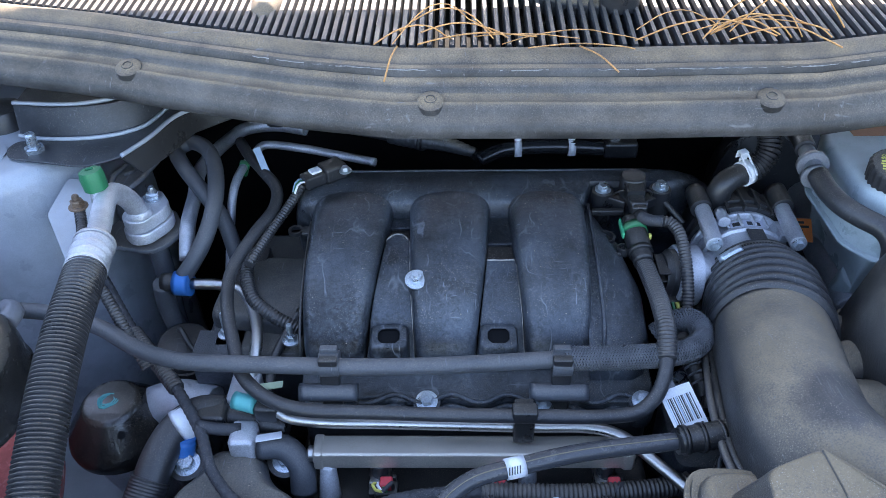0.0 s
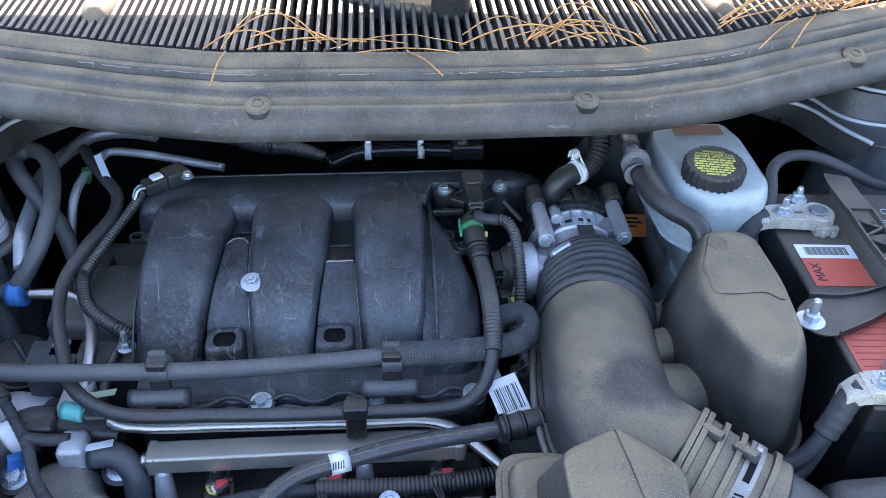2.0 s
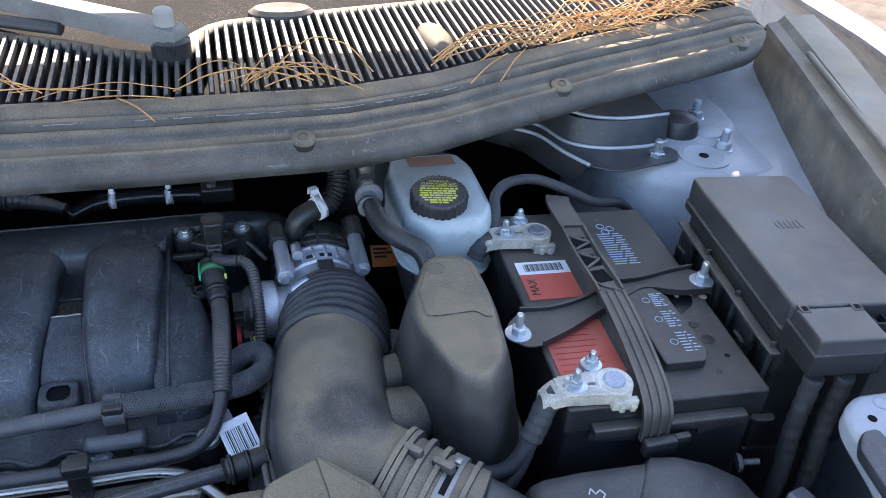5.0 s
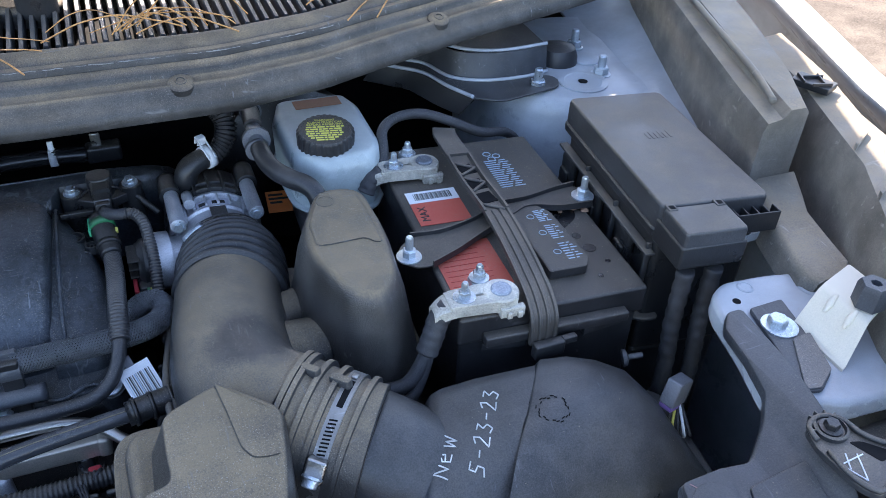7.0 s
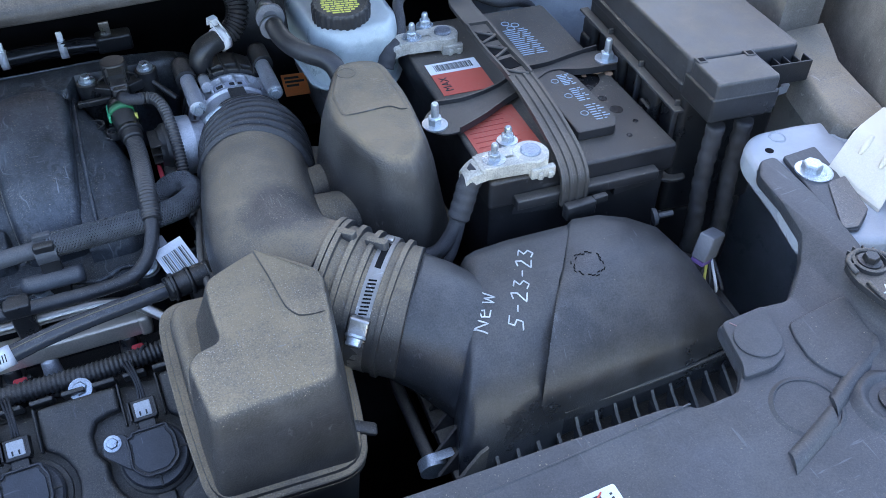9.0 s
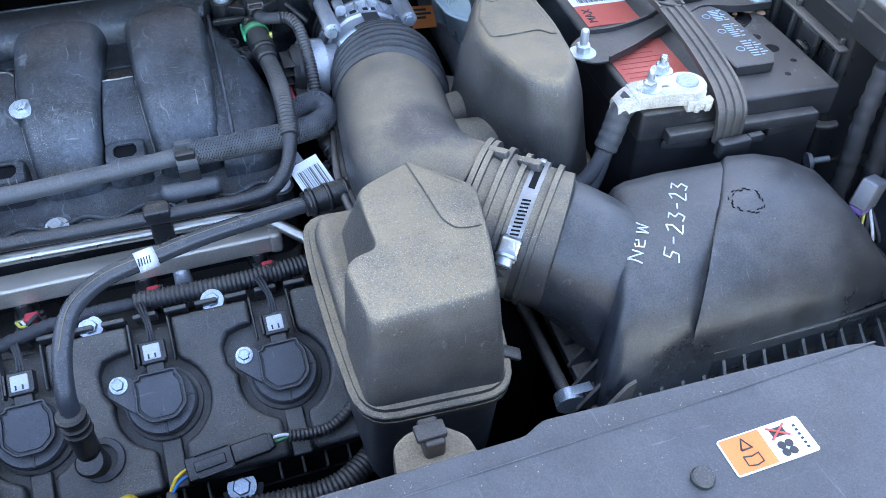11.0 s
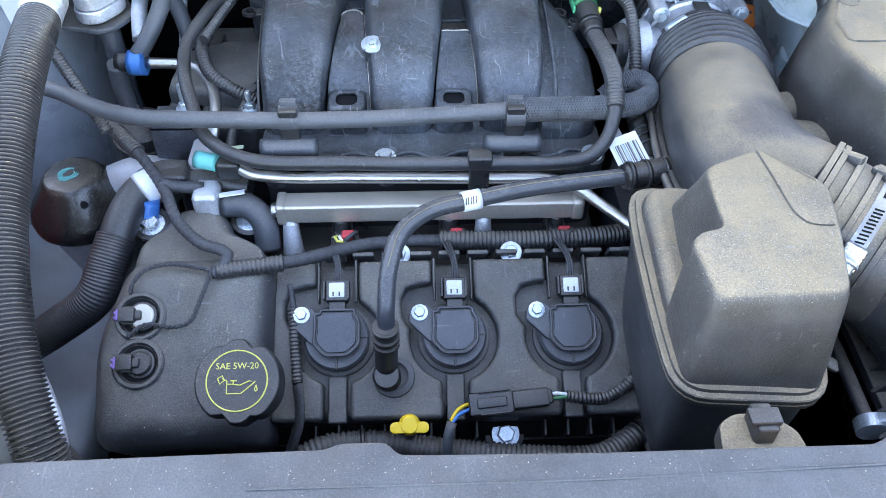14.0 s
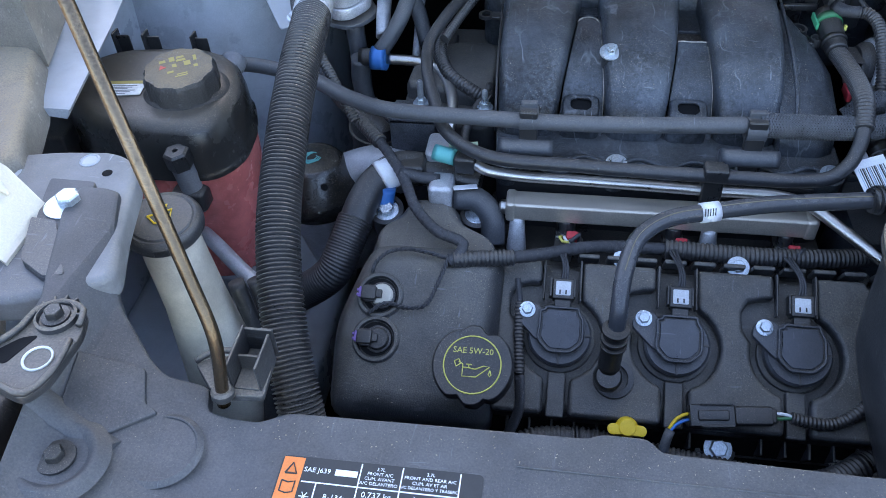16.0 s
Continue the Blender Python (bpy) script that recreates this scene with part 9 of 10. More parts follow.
part("red_print", lathe([(0.004, 0.0304), (0.004, 0.0308), (0, 0.0308)], m=cmx @ Matrix.Translation((-0.015, 0.0, 0)), sides=3), RED_PRINT, capd, "red triangle print")
part("tank_label", box(-0.019, 0.019, -0.012, 0.012, -0.0004, 0.0004, 0, m=pose(-0.508, 0.112, 0.1478, 0, 0, 6)), GREY_MARK, deg, "grubby white paper label")
part("label_band", box(-0.019, 0.019, 0.007, 0.012, 0.0005, 0.0008, 0, m=pose(-0.508, 0.112, 0.1478, 0, 0, 6)), WORN_YELLOW, deg, "yellow label band")
for k in range(6):
    part("label_print", box(-0.017, 0.004 + 0.004 * (k % 3), -0.0105 + k * 0.0027, -0.0093 + k * 0.0027, 0.0005, 0.0007, 0, m=pose(-0.508, 0.112, 0.1478, 0, 0, 6)), GREY_PLASTIC, deg)
for x in (-0.548, -0.515, -0.462):
    part("lug", join(box(x - 0.008, x - 0.005, 0.192, 0.206, 0.12, 0.160, 0.001, 1), box(x - 0.008, x + 0.008, 0.198, 0.201, 0.12, 0.155, 0.001, 1)), PLASTIC, deg, "moulded lug")
part("side_pocket", box(-0.60, -0.565, 0.07, 0.13, 0.07, 0.115, 0.004, 1), PLASTIC, deg)
part("hose_stub", tube([(-0.43, 0.185, 0.125), (-0.43, 0.205, 0.125), (-0.445, 0.212, 0.121)], 0.010, sides=14), GREY_PLASTIC, deg, "pale hose stub")
part("foot", box(-0.445, -0.405, 0.06, 0.085, -0.09, -0.055, 0.004, 1), GREY_PLASTIC, deg, "pale clip at the foot")
drain = thing("hex_sensor", "black hex-headed sensor with pale sleeve by the tank", "sensor")
part("head", lathe([(0.0125, 0.0), (0.0125, 0.016), (0.010, 0.018), (0.003, 0.018), (0.0025, 0.015), (0, 0.015)], m=aim((-0.434, 0.046, 0.110), (-0.05, -0.1, 1)), sides=6), PLASTIC, drain)
part("sleeve", lathe([(0.0105, -0.032), (0.0105, 0.0), (0, 0.0)], m=aim((-0.434, 0.046, 0.110), (-0.05, -0.1, 1)), sides=20), GREY_PLASTIC, drain, "pale threaded sleeve")
part("holder", box(-0.452, -0.418, 0.036, 0.066, 0.058, 0.082, 0.004, 1), PLASTIC, drain, "black holder")

wash = thing("washer_bottle", "yellowed white washer fluid bottle with grey cap", "washer bottle")
part("neck", loft([[(cx + hx * math.cos(a), cy + hy * math.sin(a), z) for a in (2 * math.pi * k / 28 for k in range(28))] for cx, cy, hx, hy, z in ((-0.375, -0.06, 0.055, 0.05, -0.25), (-0.382, -0.065, 0.046, 0.042, -0.12), (-0.388, -0.068, 0.034, 0.034, -0.03), (-0.395, -0.062, 0.027, 0.027, 0.05), (-0.403, -0.056, 0.0255, 0.0255, 0.10), (-0.404, -0.055, 0.0255, 0.0255, 0.125))], angle=60), WASHER_WHITE, wash, "yellowed bottle neck")
wm_ = aim((-0.405, -0.054, 0.122), (0.03, -0.10, 1))
wc = part("cap", lathe([(0.0310, 0), (0.0328, 0.003), (0.0328, 0.0085), (0.0312, 0.0125), (0.0285, 0.0145), (0.0262, 0.0135), (0.0250, 0.0150), (0, 0.016)], m=wm_, sides=48), PLASTIC_DUSTY, wash, "dusty black flip cap")
part("cap_sign", moved(tube([(-0.010, 0.004, 0.0163), (0.010, 0.004, 0.0163), (0.006, -0.006, 0.0163), (-0.006, -0.006, 0.0163), (-0.010, 0.004, 0.0163)], 0.0009, sides=6, smooth=False), wm_ @ Matrix.Rotation(radians(14), 4, "Z")), YELLOW, wc, "yellow washer sign")
part("cap_sign", moved(tube([(0.004, 0.006, 0.0163), (0.007, 0.011, 0.0163), (0.002, 0.010, 0.0163)], 0.0009, sides=6, smooth=False), wm_ @ Matrix.Rotation(radians(14), 4, "Z")), YELLOW, wc, "yellow washer sign")
part("cap_tab", box(-0.006, 0.006, -0.033, -0.026, 0.002, 0.010, 0.001, 1, m=wm_), CAP_BLACK, wc)
solid("cooler_pipe", tube([(-0.49, 0.09, 0.0), (-0.443, 0.055, 0.02), (-0.387, 0.008, 0.02), (-0.345, -0.03, 0.018), (-0.30, -0.10, -0.02), (-0.29, -0.16, -0.08)], 0.0075, sides=14), ALUMINIUM, "bare aluminium pipe crossing beside the washer bottle", "pipe")
solid("drain_hose", tube([(-0.36, -0.05, 0.06), (-0.345, -0.065, 0.0), (-0.34, -0.085, -0.06), (-0.345, -0.12, -0.12), (-0.37, -0.16, -0.18)], 0.0075, sides=12), RUBBER, "thin black drain hose beside the washer bottle", "hose", "drain hoses")
solid("drain_hose", tube([(-0.345, -0.045, 0.06), (-0.328, -0.06, 0.0), (-0.322, -0.08, -0.06), (-0.325, -0.115, -0.12), (-0.34, -0.16, -0.18)], 0.0065, sides=12), RUBBER, "thin black drain hose beside the washer bottle", "hose", "drain hoses")

rod_ = thing("hood_prop_rod", "bronzed steel hood prop rod in its plastic pivot", "prop rod")
part("rod", tube([(-0.2895, -0.2285, 0.138), (-0.2885, -0.2250, 0.155), (-0.2870, -0.2195, 0.180), (-0.2885, -0.2150, 0.194), (-0.302, -0.199, 0.23), (-0.345, -0.150, 0.343), (-0.50, 0.030, 0.752)], 0.0043, sides=18), material("bronzed_steel_rod", (0.125, 0.092, 0.062), 0.20, metal=0.85, dust=0.08, grain=0.25, stain=0.3), rod_)
part("pivot_block", join(box(-0.2865, -0.2845, -0.2195, -0.184, 0.140, 0.166, 0.0006, 1), box(-0.2675, -0.2655, -0.2195, -0.190, 0.140, 0.166, 0.0006, 1), box(-0.2865, -0.2655, -0.1865, -0.1840, 0.140, 0.164, 0.0006, 1), box(-0.2844, -0.2676, -0.2195, -0.1866, 0.140, 0.145, 0.0006, 1), box(-0.2844, -0.2676, -0.204, -0.202, 0.145, 0.158, 0.0004, 1)), PLASTIC_DUSTY, rod_, "dusty plastic pivot clip")
part("pivot_cheek", prism(rounded([(-0.3175, -0.2021), (-0.3048, -0.1934), (-0.2868, -0.1939), (-0.2844, -0.1829), (-0.2660, -0.1880), (-0.2640, -0.2240), (-0.2943, -0.2260), (-0.3040, -0.2180)], 0.003), 0.1375, 0.1435, 0.001, 1), PLASTIC_DUSTY, rod_, "torn plastic base plate")
part("cheek_wall", tube([(-0.3165, -0.2025, 0.146), (-0.3048, -0.1945, 0.149), (-0.2875, -0.1945, 0.150)], 0.0022, sides=8), PLASTIC_DUSTY, rod_)
part("pivot_eye", lathe([(0.0062, 0), (0.0075, 0.002), (0.0075, 0.006), (0.0060, 0.008)], m=aim((-0.2893, -0.2270, 0.1430), (0.05, 0.15, 1)), sides=18), PLASTIC_DUSTY, rod_, "worn pivot eye")
# ---- front panel over the radiator ----
SUPPORT = material("dusty_grey_front_panel", (0.042, 0.046, 0.054), 0.42, dust=0.25, dust_colour=(0.195, 0.170, 0.135), grain=0.12, bump=0.25, specks=0.16, scuffs=0.35, stain=0.3)
sup = thing("radiator_cover", "dusty dark grey plastic radiator cover with stickers", "radiator cover")


def sup_z(x):
    return float(np.interp(x, [-0.5, -0.415, -0.395, -0.375, -0.349, -0.31, -0.28, 0.1, 0.4, 0.6, 0.635, 0.655, 0.67, 0.69, 0.72], [0.197, 0.1965, 0.192, 0.168, 0.158, 0.146, 0.138, 0.137, 0.150, 0.166, 0.170, 0.184, 0.1945, 0.1965, 0.197]))


line = [(-0.246, -0.229), (-0.135, -0.227), (-0.058, -0.226), (-0.050, -0.222), (-0.022, -0.222), (-0.014, -0.231), (0.10, -0.233), (0.262, -0.237), (0.276, -0.230), (0.315, -0.233), (0.40, -0.238), (0.484, -0.246), (0.496, -0.249), (0.503, -0.256), (0.535, -0.257), (0.5488, -0.2433), (0.5600, -0.2020), (0.6010, -0.2015), (0.6205, -0.2058), (0.6480, -0.1840), (0.6620, -0.1660), (0.6690, -0.1330), (0.6750, -0.0960), (0.6890, -0.0810), (0.7050, -0.0810), (0.6975, -0.1600), (0.6880, -0.2000), (0.6700, -0.2450), (0.6540, -0.2820), (0.6470, -0.3120), (0.640, -0.345), (0.632, -0.44), (-0.37, -0.44), (-0.385, -0.30), (-0.390, -0.2524), (-0.410, -0.222), (-0.410, -0.200), (-0.4360, -0.120), (-0.4355, -0.090), (-0.4047, -0.0910), (-0.3940, -0.1243), (-0.3805, -0.1660), (-0.3714, -0.1800), (-0.3401, -0.2122), (-0.3283, -0.2193), (-0.3060, -0.2190), (-0.3000, -0.2210), (-0.2960, -0.2370), (-0.263, -0.238)]
bm = prism(rounded(line, 0.004, 2), -0.012, 0.0, 0.003, 2)
for xc in (-0.425, -0.415, -0.405, -0.395, -0.385, -0.375, -0.362, -0.349, -0.33, -0.31, -0.28, -0.1, 0.1, 0.25, 0.4, 0.5, 0.6, 0.625, 0.65, 0.66, 0.67, 0.68, 0.69):
    bmesh.ops.bisect_plane(bm, geom=bm.verts[:] + bm.edges[:] + bm.faces[:], plane_co=(xc, 0, 0), plane_no=(1, 0, 0))
for v in bm.verts:
    v.co.z += sup_z(v.co.x)
part("panel", shade(bm, 40), SUPPORT, sup, "broad dusty panel")
for x, y in ((-0.3135, -0.2705), (0.568, -0.288)):
    part("round_recess", lathe([(0.0262, -0.0006), (0.0240, 0.0008), (0.0226, 0.0016), (0.0218, 0.0014), (0.0214, 0.0003), (0, 0.0003)], m=Matrix.Translation((x, y, sup_z(x))) @ Matrix.Rotation(radians(-4.5 if x > 0 else 5.0), 4, "Y"), sides=40), SUPPORT, sup, "round pressed recess")
padline = rounded([(0.605, -0.225), (0.6501, -0.2268), (0.6447, -0.2563), (0.6447, -0.2705), (0.6080, -0.2850), (0.5990, -0.2700), (0.5960, -0.2560), (0.5998, -0.2375)], 0.004)
part("raised_pad", loft([[(x, y, sup_z(x) + h) for x, y in [(0.618 + (u - 0.618) * d, -0.252 + (v + 0.252) * d) for u, v in padline]] for d, h in ((1, -0.003), (1, 0.0016), (0.98, 0.0024), (0.94, 0.0026))], angle=50), SUPPORT, sup, "raised pad")
padline = rounded([(-0.379, -0.2225), (-0.3405, -0.2200), (-0.336, -0.232), (-0.331, -0.245), (-0.322, -0.2480), (-0.345, -0.272), (-0.374, -0.262)], 0.003)
part("raised_pad", loft([[(x, y, sup_z(x) + h) for x, y in [(-0.355 + (u + 0.355) * d, -0.243 + (v + 0.243) * d) for u, v in padline]] for d, h in ((1, -0.003), (1, 0.0016), (0.98, 0.0024), (0.94, 0.0026))], angle=50), SUPPORT, sup, "raised pad")
for x, y in ((-0.362, -0.293), (0.622, -0.311)):
    part("screw_well", lathe([(0.0300, -0.0010), (0.0265, 0.0016), (0.0235, 0.0038), (0.0215, 0.0040), (0.0195, 0.0030), (0.0170, 0.0008), (0, 0.0008)], m=Matrix.Translation((x, y, sup_z(x))) @ Matrix.Rotation(radians(-4.5 if x > 0 else 5.0), 4, "Y"), sides=36), SUPPORT, sup, "dished screw well")
    bolt((x, y, sup_z(x) + 0.001), (0, 0, 1), r=0.006, head=0.007, washer=0.0115, parent=sup, name="panel_screw", mat=PLASTIC)
for pts in ([(0.6424, -0.2701), (0.612, -0.2825), (0.5832, -0.2955)], [(0.5781, -0.3012), (0.560, -0.3080), (0.53, -0.318)], [(-0.392, -0.2600), (-0.365, -0.2690), (-0.338, -0.2800)]):
    ridge_ = []
    for k, p in enumerate(spline([(x, y, 0) for x, y in pts], 0.008)):
        ridge_.append([(p.x + d * 0.40, p.y + d, sup_z(p.x + d * 0.4) + h) for d, h in ((-0.0085, -0.002), (-0.0075, 0.0010), (-0.003, 0.0042), (0.003, 0.0044), (0.0075, 0.0012), (0.0085, -0.002))])
    part("pressed_ridge", loft(ridge_, angle=50), SUPPORT, sup, "pressed ridge")
capline = rounded([(0.5600, -0.2040), (0.5990, -0.2040), (0.5905, -0.2334), (0.5830, -0.2480), (0.5676, -0.2540), (0.5430, -0.2520), (0.5495, -0.2430)], 0.005)
part("corner_cap", loft([[(x, y, sup_z(x) + h) for x, y in [(0.573 + (u - 0.573) * d, -0.228 + (v + 0.228) * d) for u, v in capline]] for d, h in ((1, -0.004), (1, 0.0034), (0.98, 0.0042), (0.93, 0.0044))], angle=50), SUPPORT, sup, "raised corner cap")
part("cap_disc", lathe([(0.0172, -0.001), (0.0172, 0.0012), (0.0160, 0.0017), (0, 0.0018)], m=Matrix.Translation((0.5735, -0.2285, sup_z(0.5735) + 0.0044)) @ Matrix.Rotation(radians(-4.5), 4, "Y"), sides=36), SUPPORT, sup, "round raised disc")
part("chalk_line", tube([(0.5650, -0.2070, sup_z(0.565) + 0.0046), (0.5690, -0.2150, sup_z(0.569) + 0.0046), (0.5655, -0.2290, sup_z(0.5655) + 0.0046)], 0.0005, sides=5), material("faded_pink_mark", (0.30, 0.18, 0.17), 0.8, bump=0), sup, "faded pink mark")
part("push_pin", lathe([(0.007, 0), (0.007, 0.0028), (0.006, 0.0042), (0, 0.0046)], m=Matrix.Translation((0.346, -0.2985, 0.1475)), sides=26), PLASTIC, sup, "black push pin")
part("edge_seam", tube([(x, -0.2515, sup_z(x) + 0.0003) for x in (-0.10, 0.1, 0.25, 0.4, 0.5)], 0.0009, sides=6), SUPPORT, sup)

# stickers on the panel
STM = Matrix.Translation((0.393, -0.2925, sup_z(0.393) + 0.0008)) @ Matrix.Rotation(math.atan2(sup_z(0.395) - sup_z(0.385), -0.01) + math.pi, 4, "Y")
st = part("fan_sticker", prism(ring_rr(0, 0, 0.0275, 0.0125, 0.002), -0.0006, 0.0, 0, m=STM), WHITE_PRINT, sup, "white fan warning sticker")
sm = STM
part("orange_half", box(-0.0265, 0.0, -0.0115, 0.0115, 0.0001, 0.0003, 0, m=sm), ORANGE_PRINT, st, "orange warning half")
part("warning_triangle", moved(tube([(-0.0165, 0.002, 0.0004), (-0.0095, 0.002, 0.0004), (-0.013, 0.009, 0.0004), (-0.0165, 0.002, 0.0004)], 0.0007, sides=5, smooth=False), sm), BLACK_PRINT, st)
part("book_sign", moved(tube([(-0.018, -0.002, 0.0004), (-0.018, -0.008, 0.0004), (-0.013, -0.009, 0.0004), (-0.008, -0.008, 0.0004), (-0.008, -0.002, 0.0004), (-0.013, -0.003, 0.0004), (-0.018, -0.002, 0.0004)], 0.0005, sides=5, smooth=False), sm), BLACK_PRINT, st)
for a in range(4):
    q = radians(45 + 90 * a)
    part("fan_sign", lathe([(0.0026, 0.0002), (0.0026, 0.0004), (0, 0.0004)], m=sm @ Matrix.Translation((0.010 + 0.0035 * math.cos(q), -0.005 + 0.0035 * math.sin(q), 0)), sides=12), BLACK_PRINT, st)
part("finger_sign", box(0.006, 0.015, 0.003, 0.009, 0.0002, 0.0004, 0, m=sm), BLACK_PRINT, st)
for s in (-1, 1):
    part("cross_sign", moved(tube([(0.0045, 0.006 - s * 0.004, 0.0006), (0.0165, 0.006 + s * 0.004, 0.0006)], 0.0007, sides=5), sm), RED_PRINT, st, "red cross")
for k in range(6):
    part("print_bar", box(0.021, 0.0228, -0.009 + k * 0.003, -0.0075 + k * 0.003, 0.0001, 0.0003, 0, m=sm), BLACK_PRINT, st)

dm = Matrix.Translation((-0.179, -0.290, 0.1378))
ds = part("refrigerant_sticker", prism(ring_rr(0, 0, 0.061, 0.030, 0.003), 0, 0.0004, 0, m=dm), BLACK_PRINT, sup, "black printed refrigerant sticker")
part("orange_band", box(-0.060, -0.047, -0.029, 0.029, 0.0004, 0.0006, 0, m=dm), ORANGE_PRINT, ds, "orange warning band")
for y in (0.0135, -0.012):
    part("white_rule", box(-0.046, 0.048, y - 0.0004, y + 0.0004, 0.0004, 0.0006, 0, m=dm), WHITE_PRINT, ds)
for x in (-0.012, 0.013, 0.0475):
    part("white_rule", box(x - 0.0004, x + 0.0004, -0.028, 0.029, 0.0004, 0.0006, 0, m=dm), WHITE_PRINT, ds)
part("white_rule", box(-0.0372, -0.0364, -0.028, 0.0135, 0.0004, 0.0006, 0, m=dm), WHITE_PRINT, ds)
for text, size, x, y in (("SAE J639", 0.0045, -0.038, 0.0215), ("3.7L", 0.0030, 0.0, 0.0262), ("FRONT A/C", 0.0030, 0.0, 0.0230), ("CLIM. AVANT", 0.0030, 0.0, 0.0198), ("A/C DELANTERO", 0.0030, 0.0, 0.0166), ("3.7L", 0.0030, 0.030, 0.0262), ("FRONT AND REAR A/C", 0.0030, 0.030, 0.0230), ("CLIM. AV ET AR", 0.0030, 0.030, 0.0198), ("A/C DELANTERO Y TRASERO", 0.0027, 0.030, 0.0166), ("R-134a", 0.0048, -0.024, 0.005), ("0.737 kg", 0.0052, 0.0, 0.009), ("1.077 kg", 0.0052, 0.030, 0.009), ("26 oz", 0.0040, 0.0, 0.0025), ("38 oz", 0.0040, 0.030, 0.0025)):
    lettering(text, size, dm @ Matrix.Translation((x, y, 0.0006)), WHITE_PRINT, "sticker_text", ds, "white sticker text", thick=0.0001)
part("maker_bar", box(-0.027, -0.0135, 0.0195, 0.0235, 0.0004, 0.0007, 0, m=dm), WHITE_PRINT, ds)
for k in range(6):
    a = radians(60 * k)
    part("snow_sign", moved(tube([(-0.042, 0.004, 0.0006), (-0.042 + 0.003 * math.cos(a), 0.004 + 0.003 * math.sin(a), 0.0006)], 0.0003, sides=5), dm), WHITE_PRINT, ds)
part("warning_triangle", moved(tube([(-0.057, 0.018, 0.0007), (-0.050, 0.018, 0.0007), (-0.0535, 0.025, 0.0007), (-0.057, 0.018, 0.0007)], 0.0007, sides=5, smooth=False), dm), BLACK_PRINT, ds)
part("book_sign", moved(tube([(-0.0575, 0.013, 0.0007), (-0.0575, 0.006, 0.0007), (-0.0535, 0.005, 0.0007), (-0.0495, 0.006, 0.0007), (-0.0495, 0.013, 0.0007), (-0.0535, 0.012, 0.0007), (-0.0575, 0.013, 0.0007)], 0.0005, sides=5, smooth=False), dm), BLACK_PRINT, ds)

# tab and clip behind the panel
tab = thing("mount_tab", "dusty plastic tab with black clip behind the radiator cover", "tab")
part("plate", prism(rounded([(0.183, -0.232), (0.188, -0.200), (0.200, -0.192), (0.222, -0.192), (0.238, -0.206), (0.242, -0.234)], 0.006), 0.096, 0.112, 0.003, 2), DUSTED, tab)
part("clip", box(0.206, 0.220, -0.216, -0.194, 0.106, 0.126, 0.002, 1), PLASTIC, tab, "black spring clip")
part("clip_head", box(0.202, 0.222, -0.212, -0.200, 0.124, 0.129, 0.001, 1), PLASTIC, tab)
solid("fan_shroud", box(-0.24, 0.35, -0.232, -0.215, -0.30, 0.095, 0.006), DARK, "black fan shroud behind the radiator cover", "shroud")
solid("air_pipe", tube([(0.23, -0.10, -0.05), (0.26, -0.15, -0.1), (0.27, -0.17, -0.2)], 0.04, sides=20), PLASTIC, "dark pipe below the resonator", "pipe")

